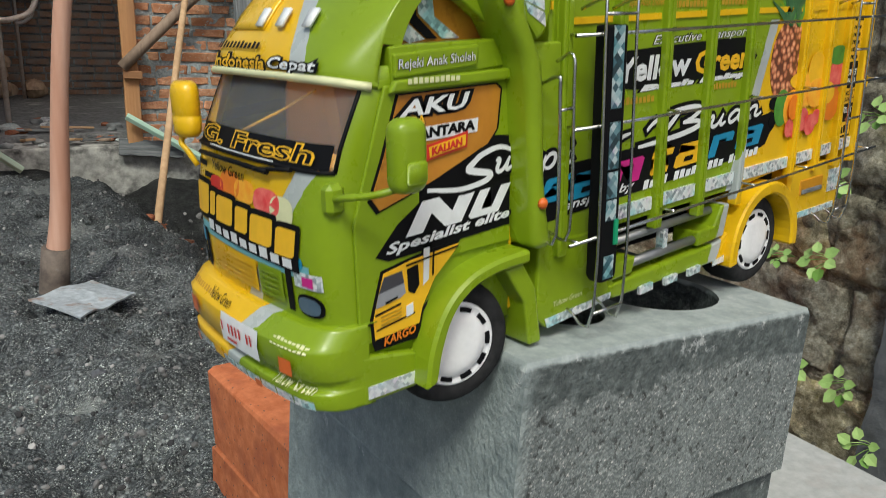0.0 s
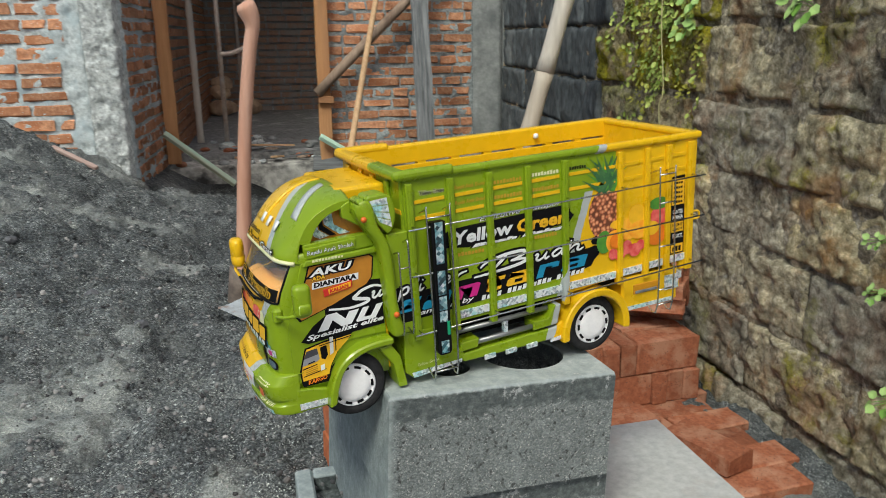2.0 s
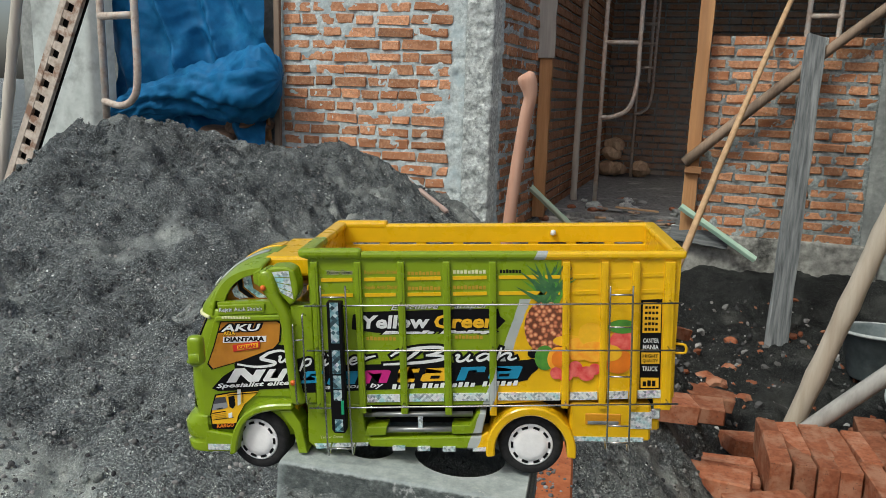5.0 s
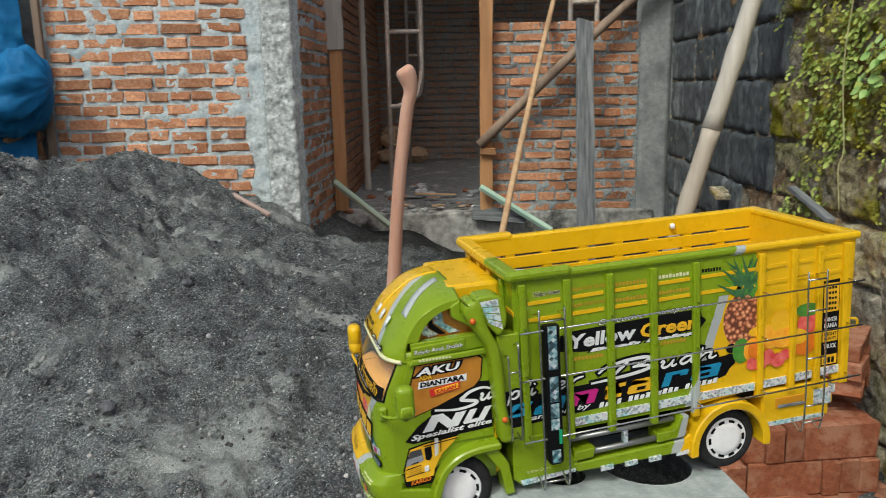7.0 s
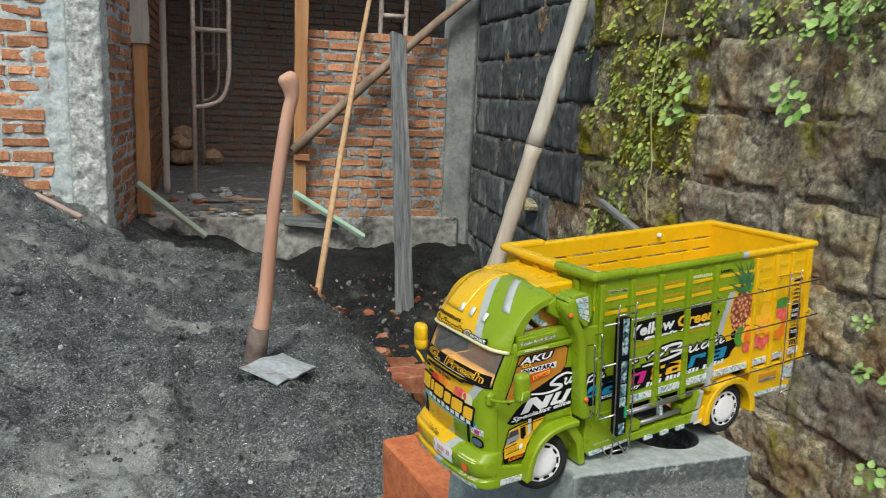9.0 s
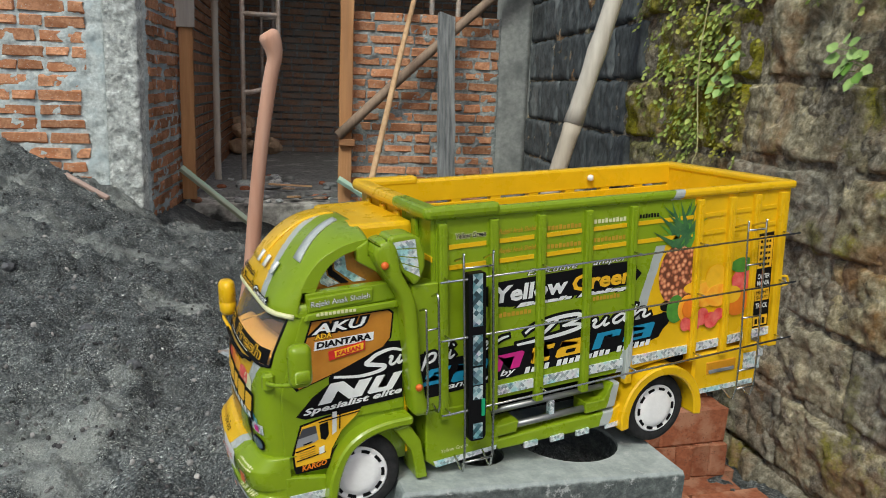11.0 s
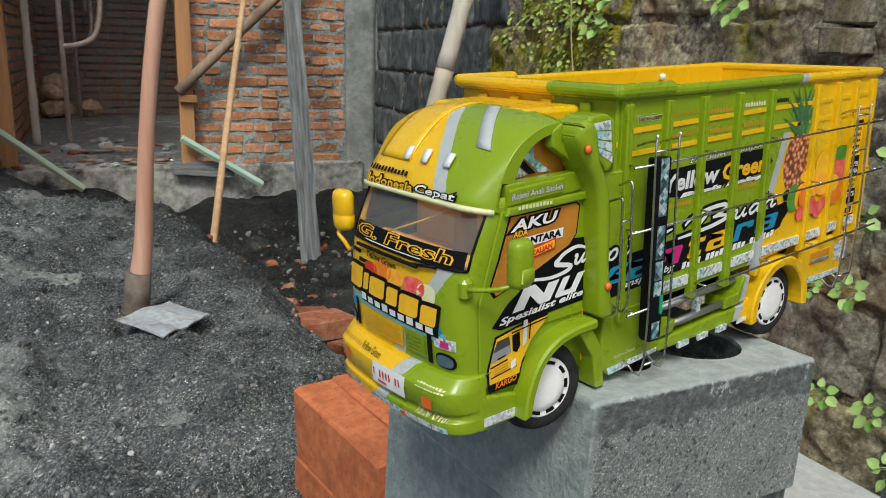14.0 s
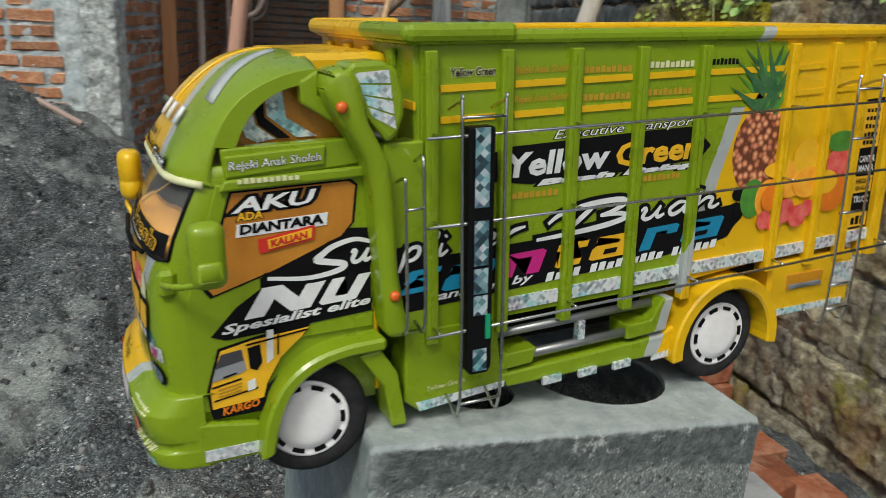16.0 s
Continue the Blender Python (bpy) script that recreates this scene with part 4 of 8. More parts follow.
def nose(q, uf, bow=0.005, corner=0.013):
    return uf + bow * q * q + corner * (1 - max(1 - abs(q) ** 14, 0) ** 0.5)


CAB_LEVELS = [(0.004, -0.183), (0.02, -0.1845), (0.032, -0.1855), (0.048, -0.1865), (0.066, -0.1855), (0.078, -0.1838), (0.0815, -0.1832), (0.090, -0.1805), (0.101, -0.1755), (0.1145, -0.1690), (0.119, -0.1665)]


def cab_u(v, w, out=0.0):
    for (w0, u0), (w1, u1) in zip(CAB_LEVELS, CAB_LEVELS[1:]):
        if w <= w1:
            break
    t = min(max((w - w0) / (w1 - w0), 0), 1)
    return nose(min(max((v - VC) / VH, -1), 1), u0 + (u1 - u0) * t) - out


def loft(levels, half, rear, skip=None, bow=0.005, corner=0.013):
    bm = bmesh.new()
    rows = []
    for w, uf in levels:
        row = [(rear, VC - half, w)] + [(nose(q, uf, bow, corner), VC + half * q, w) for q in QS] + [(rear, VC + half, w)]
        rows.append([bm.verts.new(p) for p in row])
    for j, (a, b) in enumerate(zip(rows, rows[1:])):
        for i in range(len(a) - 1):
            if skip and skip(i, j):
                continue
            f = bm.faces.new((a[i], b[i], b[i + 1], a[i + 1]))
            f.smooth = True
    bm.faces.new(rows[0])
    bm.faces.new(rows[-1][::-1])
    bmesh.ops.recalc_face_normals(bm, faces=bm.faces[:])
    return bm


PILLAR_PAINT = paint("two_tone_pillar_paint", (0, 1, 0, 0.027), [(0.0, GREEN), (0.5, YELLOW)])
bm = loft(CAB_LEVELS, VH, -0.088, lambda i, j: 6 <= j <= 8 and 3 <= i <= 14)
for f in bm.faces:
    f.material_index = 1 if f.calc_center_median().z > 0.0815 else 0
cab = tpart("cab", bm, (NOSE_PAINT, PILLAR_PAINT), "two-tone cab shell, yellow and lime green with a grey band")
tpart("cab_back", box(bmesh.new(), -0.089, -0.085, VC - VH, VC + VH, 0.006, 0.121, 0.0015), YELLOW_PAINT)
# windscreen and the cabin behind it
bm = bmesh.new()
rows = [[bm.verts.new((nose(q, uf) + 0.0008, VC + VH * q, w)) for q in QS[2:15]] for w, uf in CAB_LEVELS[6:10]]
for a, b in zip(rows, rows[1:]):
    for i in range(len(a) - 1):
        bm.faces.new((a[i], b[i], b[i + 1], a[i + 1])).smooth = True
ws = tpart("windscreen", bm, WINDSCREEN, "clear plastic windscreen with a black lettered band")
ws.visible_shadow = False
tpart("dashboard", box(bmesh.new(), -0.176, -0.15, -0.055, 0.045, 0.066, 0.082, 0.005, 2), CABIN)
for y in (-0.032, 0.022):
    s = bmesh.new()
    box(s, -0.128, -0.105, y - 0.02, y + 0.02, 0.06, 0.104, 0.006, 2)
    box(s, -0.146, -0.125, y - 0.02, y + 0.02, 0.06, 0.074, 0.005, 2)
    tpart("cabin_seat", s, CABIN)
# black frame round the screen, wiper
fr = bmesh.new()
tube(fr, [(cab_u(VC + VH * q, 0.0815, 0.0004), VC + VH * q, 0.0815) for q in QS[2:15]], 0.0009, 6)
tube(fr, [(cab_u(VC + VH * q, 0.1145, 0.0004), VC + VH * q, 0.1145) for q in QS[2:15]], 0.0011, 6)
for q in (QS[2], QS[14]):
    tube(fr, [(cab_u(VC + VH * q, w, 0.0004), VC + VH * q, w) for w in (0.0815, 0.09, 0.101, 0.1145)], 0.0008, 6)
part("screen_seal", fr, BLACK, ws)
wp = bmesh.new()
tube(wp, [(cab_u(v, 0.0795, 0.003), v, 0.0795 - 0.02 * abs(v)) for v in (0.035, 0.0, -0.03)], 0.0012, 6)
tube(wp, [(cab_u(-0.02, 0.079, 0.003), -0.02, 0.079), (cab_u(-0.045, 0.082, 0.0025), -0.045, 0.0815)], 0.001, 6)
part("wiper", wp, BLACK, ws)
wr = bmesh.new()
tube(wr, [(-0.172, 0.02, 0.086), (-0.165, -0.01, 0.098), (-0.16, -0.03, 0.108)], 0.0006, 5)
tpart("cabin_wire", wr, GOLD)


def on_front(v, w, out=0.0, rise=0.0, level=None):
    """Places writing on the cab's nose: x runs towards the lettered side."""
    f = level or cab_u
    return lambda x, y, up: Vector((f(v - x, w + y + rise * x, 0.0004 + up + out), v - x, w + y + rise * x))


def front_patch(name, v0, v1, w0, w1, mat, out=0.0002, label="", parent=None, rise=0.0, n=10, fn=None, nw=2):
    """A sticker that follows the nose from v0 down to v1."""
    f = fn or cab_u
    bm = bmesh.new()
    rows = [[bm.verts.new((f(v0 + (v1 - v0) * i / n, w0 + (w1 - w0) * j / nw + rise * abs(v1 - v0) * i / n, out), v0 + (v1 - v0) * i / n, w0 + (w1 - w0) * j / nw + rise * abs(v1 - v0) * i / n)) for i in range(n + 1)] for j in range(nw + 1)]
    for a, b in zip(rows, rows[1:]):
        for i in range(n):
            bm.faces.new((a[i], a[i + 1], b[i + 1], b[i])).smooth = True
    bmesh.ops.recalc_face_normals(bm, faces=bm.faces[:])
    return tpart(name, bm, mat, label, parent)


front_patch("screen_band", 0.0445, -0.0605, 0.0822, 0.0915, BLACK, 0.0003, "black vinyl band across the windscreen's foot")
lettering("G. Fresh", on_front(0.041, 0.0842), 0.094, 0.0066, BLACK, 0.1, 0.0, GOLD, 0.05)
front_patch("printed_bar", 0.03, -0.03, 0.0824, 0.0829, WHITE, 0.0006)

# the big nose sticker: a withheld name in gold blocks over fruit colours
front_patch("nose_sticker", 0.044, -0.053, 0.0405, 0.0465, plain("pale_teal_print", (0.20, 0.50, 0.55)), 0.0003, "black, gold and fruit-coloured nose sticker", rise=-0.02)
def nose_blob(name, v, w, rv, rw, mat, out, n=18, power=2.6, lean=0.0):
    """A rounded patch on the nose."""
    bm = bmesh.new()
    ring = []
    for k in range(n):
        a = 2 * math.pi * k / n
        c, s = math.cos(a), math.sin(a)
        y, z = v + rv * math.copysign(abs(c) ** (2 / power), c) - lean * rw * s, w + rw * math.copysign(abs(s) ** (2 / power), s)
        ring.append(bm.verts.new((cab_u(y, z, out), y, z)))
    mid = bm.verts.new((cab_u(v, w, out), v, w))
    for k in range(n):
        bm.faces.new((mid, ring[k], ring[(k + 1) % n]))
    bmesh.ops.recalc_face_normals(bm, faces=bm.faces[:])
    return tpart(name, bm, mat)


for v, w, rv, rw, mt in ((0.006, 0.0685, 0.010, 0.0055, ORANGE), (-0.008, 0.0675, 0.009, 0.005, CITRUS), (-0.026, 0.066, 0.010, 0.0055, BERRY), (-0.037, 0.064, 0.008, 0.006, PALE), (0.02, 0.066, 0.008, 0.004, RED), (-0.04, 0.0455, 0.010, 0.0035, TEAL)):
    nose_blob("fruit_print", v, w, rv, rw, mt, 0.0005)
for v, w, rv, rw in ((0.0385, 0.0575, 0.0092, 0.0072), (0.0245, 0.0570, 0.0032, 0.0055), (0.011, 0.0562, 0.0088, 0.0060), (-0.006, 0.0552, 0.0058, 0.0055), (-0.0225, 0.0540, 0.0088, 0.0060), (-0.040, 0.0525, 0.0066, 0.0058)):
    nose_blob("letter_outline", v, w, rv + 0.0024, rw + 0.0024, BLACK, 0.0008, 24, 6, 0.3)
    nose_blob("gold_letter_block", v, w, rv, rw, GOLD, 0.0011, 24, 8, 0.3)
front_patch("letter_outline", 0.031, -0.048, 0.0435, 0.0495, BLACK, 0.0009, rise=-0.03)
for k in range(9):
    w = 0.0445 - 0.03 * 0.0085 * k
    front_patch("white_letter_block", 0.03 - 0.0085 * k, 0.0238 - 0.0085 * k, w, w + 0.0038 + 0.0008 * (k % 3 == 0), WHITE, 0.0013, nw=1, n=2)
lettering("Yellow Green", on_front(0.026, 0.0725, 0, -0.02), 0.034, 0.0042, BLACK, 0.1, 0.01)
front_patch("printed_bar", 0.05, 0.034, 0.072, 0.0745, BLACK, 0.0003, nw=1)
front_patch("printed_bar", 0.036, 0.018, 0.0675, 0.07, BLACK, 0.0003, nw=1)

# grille, lamps
for v0, v1, mt in ((0.03, -0.016, YELLOW_PAINT), (-0.018, -0.036, GREEN_PAINT)):
    g = front_patch("grille", v0, v1, 0.026, 0.040, mt, 0.0012)
    for k in range(5):
        front_patch("grille_bar", v0 - 0.002, v1 + 0.002, 0.0275 + 0.0024 * k, 0.0287 + 0.0024 * k, mt, 0.0022, parent=g, nw=1)
for sgn in (1, -1):
    vs0 = (0.0405, 0.0365) if sgn > 0 else (-0.038, -0.042)
    front_patch("grille_post", vs0[0], vs0[1], 0.024, 0.043, BLACK, 0.0008)
    vl = (0.0485, 0.0405) if sgn > 0 else (-0.0445, -0.059)
    hl = nose_blob("headlight", (vl[0] + vl[1]) / 2, 0.0285, abs(vl[1] - vl[0]) / 2, 0.0048, BLACK, 0.0008)
    tagged(hl, "smoked headlight in a black rim")
    nose_blob("headlight_lens", (vl[0] + vl[1]) / 2, 0.0285, abs(vl[1] - vl[0]) / 2 - 0.0012, 0.0036, LENS_BLUE, 0.0014).parent = hl
    front_patch("foil_sticker", vl[0] + 0.001, vl[1], 0.0355, 0.042, FOIL if sgn < 0 else TEAL, 0.0006)
front_patch("lamp_print", -0.049, -0.055, 0.0365, 0.0405, PINK, 0.001)

# bumper
BUMP = [(-0.0128, -0.186), (-0.0126, -0.1915), (-0.0118, -0.1932), (-0.0112, -0.1935), (-0.0052, -0.1946), (-0.0046, -0.1943), (-0.0040, -0.1918), (-0.0034, -0.1912), (-0.0008, -0.1910), (-0.0002, -0.1914), (0.0006, -0.1944), (0.0012, -0.1950),
        (0.0128, -0.1958), (0.0136, -0.1955), (0.0146, -0.1940), (0.0202, -0.1895), (0.0208, -0.1888), (0.0215, -0.184)]


def bump_u(v, w, out=0.0):
    for (w0, u0), (w1, u1) in zip(BUMP, BUMP[1:]):
        if w <= w1:
            break
    t = min(max((w - w0) / (w1 - w0), 0), 1)
    return nose(min(max((v - VC) / 0.0630, -1), 1), u0 + (u1 - u0) * t, 0.006, 0.016) - out


bumper = tpart("bumper", loft(BUMP, 0.0630, -0.1665, None, 0.006, 0.016), BUMP_PAINT, "two-tone front bumper with plate and foil edge")
pl = front_patch("number_plate", 0.004, -0.029, 0.0008, 0.0142, WHITE, 0.0012, "white number plate with red marks", bumper, fn=bump_u)
for k, (a, b) in enumerate(((0.0018, 0.0004), (-0.0050, -0.0064), (-0.0082, -0.0096), (-0.0114, -0.0128), (-0.0146, -0.0160), (-0.0210, -0.0224), (-0.0240, -0.0252))):
    front_patch("plate_bar", a, b, 0.0064, 0.0112, RED, 0.0016, parent=pl, fn=bump_u, n=1, nw=1)
front_patch("plate_bar", -0.003, -0.012, 0.0032, 0.0044, RED, 0.0016, parent=pl, fn=bump_u, n=2, nw=1)
for v in (0.041, -0.044):
    front_patch("indicator", v, v - 0.008, 0.0015 if v < 0 else 0.004, 0.0085 if v < 0 else 0.012, LAMP_ORANGE, 0.0012, "orange indicator lamp", bumper, fn=bump_u)
lettering("Yellow Green", on_front(0.022, 0.0155, 0, -0.01, bump_u), 0.022, 0.0042, BLACK, 0.1)
lettering("Yellow Green", on_front(-0.036, -0.0050, 0.0004, 0.02, bump_u), 0.024, 0.0034, PALE, 0.1)
for k in range(10):
    front_patch("foil_edge", 0.055 - k * 0.0116, 0.055 - k * 0.0116 - 0.0108, -0.0116, -0.0078, FOIL if k % 3 else (GOLD if k < 4 else FOIL), 0.0006, parent=bumper, fn=bump_u, n=3, nw=1)
front_patch("marker_lamp", 0.04, 0.036, -0.0112, -0.0078, LAMP_ORANGE, 0.002, parent=bumper, fn=bump_u, n=2)
front_patch("marker_lamp", -0.024, -0.029, -0.0112, -0.0078, LAMP_ORANGE, 0.002, parent=bumper, fn=bump_u, n=2)
bars(0, 0.022, 0, 0.003, 9, PALE, place=lambda x, y, up: Vector((bump_u(-0.038 - x, 0.013 + y, up), -0.038 - x, 0.0125 + y)))
bars(0, 0.03, 0, 0.0025, 10, plain("dull_gold_print", (0.55, 0.28, 0.02)), place=lambda x, y, up: Vector((bump_u(0.05 - x, 0.016 + y, up), 0.05 - x, 0.0155 + y)))
# low ends of the bumper under the doors
for sgn in (-1, 1):
    yo, yi = VC + sgn * 0.0632, VC + sgn * 0.050
    tpart("bumper_end", prism(bmesh.new(), [(-0.1705, -0.0125), (-0.143, -0.0125), (-0.143, 0.0035), (-0.1585, 0.0065), (-0.1705, 0.0085)], yo, yi, "y", 0.0014), GREEN_PAINT if sgn < 0 else YELLOW_PAINT, "", bumper)
# cab side sill with foil
sticker_pts([(-0.168, -0.0105), (-0.143, -0.0105), (-0.143, -0.005), (-0.168, -0.005)], VC - 0.0634, FOIL, "foil_edge", parent=bumper)

# roof fairing: one curved sheet from the lip to the crown
MID = [(-0.1712, 0.1138), (-0.1709, 0.1195), (-0.1660, 0.1280), (-0.1560, 0.1412), (-0.1430, 0.1525), (-0.131, 0.1585), (-0.119, 0.1612), (-0.108, 0.1614)]
EDG = [(-0.1560, 0.1108), (-0.1555, 0.1165), (-0.1530, 0.1268), (-0.1485, 0.1370), (-0.1405, 0.1460), (-0.130, 0.1518), (-0.120, 0.1550), (-0.110, 0.1562)]
midp, edgp = curve_pts([(u, 0, w) for u, w in MID], 4), curve_pts([(u, 0, w) for u, w in EDG], 4)


def roof_at(k, q):
    a, b = midp[k], edgp[k]
    k1 = smoothstep(2, 16, k)
    t = k1 * (0.30 * q * q + 0.70 * abs(q) ** 3.5) + (1 - k1) * (0.05 * q * q + 0.95 * abs(q) ** 12)
    p = a + (b - a) * t
    return Vector((p.x, VC + 0.0605 * q, p.z))


bm = bmesh.new()
rows = [[bm.verts.new(roof_at(k, q)) for q in QS] for k in range(len(midp))]
for a, b in zip(rows, rows[1:]):
    for i in range(len(QS) - 1):
        bm.faces.new((a[i], b[i], b[i + 1], a[i + 1])).smooth = True
low = [bm.verts.new((v.co.x + 0.012, v.co.y * 0.97, v.co.z + 0.001)) for v in rows[0]]
for i in range(len(QS) - 1):
    bm.faces.new((rows[0][i + 1], low[i + 1], low[i], rows[0][i]))
bmesh.ops.recalc_face_normals(bm, faces=bm.faces[:])
fairing = tpart("roof_fairing", bm, ROOF_PAINT, "curved roof fairing, half yellow half green with grey stripes")
fairing.modifiers.new("thick", "SOLIDIFY").thickness = 0.003
# raised panel on its yellow half, bumps and foil flecks
def roof_patch(name, k0, k1, q0, q1, mat, out, label="", n=8, slant=0.0):
    bm = bmesh.new()
    ks = range(k0, k1 + 1)
    rows = [[bm.verts.new(roof_at(k, q0 + (q1 - q0) * i / n + slant * (k - k0) / max(k1 - k0, 1)) + Vector((-0.7 * out, 0, out))) for i in range(n + 1)] for k in ks]
    for a, b in zip(rows, rows[1:]):
        for i in range(n):
            bm.faces.new((a[i], b[i], b[i + 1], a[i + 1])).smooth = True
    bmesh.ops.recalc_face_normals(bm, faces=bm.faces[:])
    ob = tpart(name, bm, mat, label, fairing)
    ob.modifiers.new("thick", "SOLIDIFY").thickness = 0.0012
    return ob


roof_patch("roof_panel", 9, 27, 0.16, 0.74, YELLOW_PAINT, 0.0008)
roof_patch("grey_stripe", 13, 25, -0.79, -0.62, plain("grey_vinyl", GREY), 0.0009, n=2, slant=0.5)
for q in (0.25, -0.04, -0.38):
    roof_patch("foil_fleck", 9, 11, q, q - 0.09, WHITE, 0.0022, n=2)


def on_roof(q0, k0, scale_q=0.0605):
    def f(x, y, up):
        q = q0 - x / scale_q
        k = max(0, min(k0 + y / 0.0019, len(midp) - 1.01))
        i = int(k)
        p = roof_at(i, q).lerp(roof_at(i + 1, q), k - i)
        return p + Vector((-0.8 * up - 0.0004, 0, 0.4 * up + 0.0002))
    return f


lettering("Indonesia", on_roof(0.76, 1.1), 0.050, 0.0070, GOLD, 0.15, 0.02, BLACK, 0.10, lift=0.0006)
lettering("Cepat", on_roof(-0.11, 1.1), 0.036, 0.0070, WHITE, 0.15, 0.02, BLACK, 0.10, lift=0.0006)
bars(0, 0.045, 0, 0.0026, 12, BLACK, place=lambda x, y, up: on_roof(0.80, 6.0)(x, y, up + 0.0006), gap=0.4)
bm = bmesh.new()
tube(bm, [roof_at(0, q) + Vector((-0.0006, 0, 0.0004)) for q in QS[1:-1]], 0.0017, 8)
tpart("lip_edge", bm, PALE, "cream edge strip", fairing)

# the near arch and side beam, its dark recess with foil chevrons
for sgn, vside in ((-1, VC - 0.0605), (1, VC + 0.0605)):
    outer = [(p.x, p.z) for p in edgp[8:]]
    opening = curve_pts([(-0.1449, 0, 0.1258), (-0.1410, 0, 0.1342), (-0.1347, 0, 0.1420), (-0.126, 0, 0.1475), (-0.1171, 0, 0.1500), (-0.108, 0, 0.1506)], 4)
    inner = [(p.x, p.z) for p in opening]
    bm = bmesh.new()
    for i in range(len(outer) - 1):
        prism(bm, [outer[i], outer[i + 1], inner[i + 1], inner[i]], vside, vside - sgn * 0.006)
    bmesh.ops.remove_doubles(bm, verts=bm.verts[:], dist=1e-5)
    mt = GREEN_PAINT if sgn < 0 else YELLOW_PAINT
    tpart("side_arch", bm, mt)
    tpart("side_beam", prism(bmesh.new(), [(-0.1500, 0.1115), (-0.0915, 0.1160), (-0.0892, 0.1272), (-0.1449, 0.1262), (-0.1512, 0.1258)], vside + sgn * 0.0008, vside - sgn * 0.007, "y", 0.0008), mt)
    tpart("beam_plate", prism(bmesh.new(), [(-0.1500, 0.1142), (-0.109, 0.1170), (-0.108, 0.1252), (-0.1500, 0.1232)], vside + sgn * 0.0024, vside, "y", 0.0008), mt)
    if sgn < 0:
        tpart("arch_recess", prism(bmesh.new(), [(-0.150, 0.120), (-0.144, 0.131), (-0.132, 0.143), (-0.116, 0.1495), (-0.093, 0.1495), (-0.086, 0.120)], vside + 0.010, vside + 0.012), AMBER, "amber panel inside the arch")
        sticker_pts([(-0.1405, 0.1340), (-0.1355, 0.1390), (-0.1345, 0.1335), (-0.1265, 0.1275), (-0.134, 0.1262), (-0.1385, 0.1285)], vside + 0.0095, FOIL, "foil_chevron")
        sticker_pts([(-0.1295, 0.1475), (-0.1228, 0.1480), (-0.1215, 0.1360), (-0.1085, 0.1275), (-0.1175, 0.1275), (-0.1295, 0.1372)], vside + 0.0095, FOIL, "foil_chevron")
        sticker_pts([(-0.1352, 0.1430), (-0.1305, 0.1465), (-0.1305, 0.1365), (-0.120, 0.1275), (-0.1255, 0.1275), (-0.1335, 0.1337)], vside + 0.0093, BLACK, "black_chevron")
        tpart("arch_strut", prism(bmesh.new(), [(-0.1175, 0.1515), (-0.1095, 0.1560), (-0.1100, 0.1455), (-0.0885, 0.1315), (-0.087, 0.1262), (-0.0925, 0.1268), (-0.1172, 0.1425)], vside - 0.001, vside + 0.006, "y", 0.001), GREEN_PAINT)
VS = VC - 0.0605
lettering("Rejeki Anak Sholeh", on_side(-0.1485, 0.1165, VS - 0.0026, 2.4), 0.038, 0.0046, WHITE, 0.1, 0, BLACK, 0.03)
bars(-0.146, -0.120, 0.1122, 0.0024, 10, PALE, VC - VH - 0.0052)

tpart("roof_box", box(bmesh.new(), -0.1145, -0.0705, -0.042, 0.05, 0.143, 0.1612, 0.003, 2), YELLOW_PAINT, "yellow box behind the roof fairing")

# intake duct beside the cab: a thick bent pipe, a plate with foil behind its head, a flat panel behind its foot
bm = prism(bmesh.new(), [(-0.1105, 0.1530), (-0.1060, 0.1575), (-0.0985, 0.1572), (-0.0945, 0.1500), (-0.0928, 0.1360), (-0.0868, 0.1245), (-0.0833, 0.1171), (-0.0815, 0.1000), (-0.0805, 0.0700), (-0.0775, 0.0500), (-0.0740, 0.0372),
                          (-0.0866, 0.0372), (-0.0880, 0.0550), (-0.0903, 0.0856), (-0.0915, 0.1060), (-0.0938, 0.1185), (-0.0990, 0.1275), (-0.1052, 0.1365), (-0.1098, 0.1450)], -0.0800, -0.055, "y", 0.0042, 4)
stack = tpart("intake_duct", bm, GREEN_PAINT, "green moulded intake duct bent over the cab's corner", smooth=True)
part("duct_plate", prism(bmesh.new(), [(-0.1010, 0.1560), (-0.0985, 0.1592), (-0.0850, 0.1597), (-0.0785, 0.1560), (-0.0757, 0.1450), (-0.0758, 0.1375), (-0.0790, 0.1290), (-0.0835, 0.1255), (-0.0930, 0.1370)], -0.0762, -0.056, "y", 0.002), GREEN_PAINT, stack)
part("duct_panel", box(bmesh.new(), -0.0840, -0.0655, -0.0728, -0.058, 0.0372, 0.1250, 0.0008), GREEN_PAINT, stack)
for k in range(4):
    a, b = k / 4, (k + 0.86) / 4
    le = lambda t: (-0.0975 + 0.0075 * t, 0.1550 - 0.0185 * t)
    ri = lambda t: (-0.0828 + 0.0030 * t, 0.1560 - 0.0255 * t)
    sticker_pts([le(a), ri(a), ri(b), le(b)], -0.0763, FOIL, "foil_patch", parent=stack)
for u, w in ((-0.1045, 0.1420), (-0.0832, 0.0585)):
    part("lamp", lathe(bmesh.new(), [(0.0025, 0), (0.0025, 0.0014), (0.0013, 0.0024), (0, 0.0026)], 12, pose(u, -0.0797, w, 90)), LAMP_ORANGE, stack, "small orange lamp")
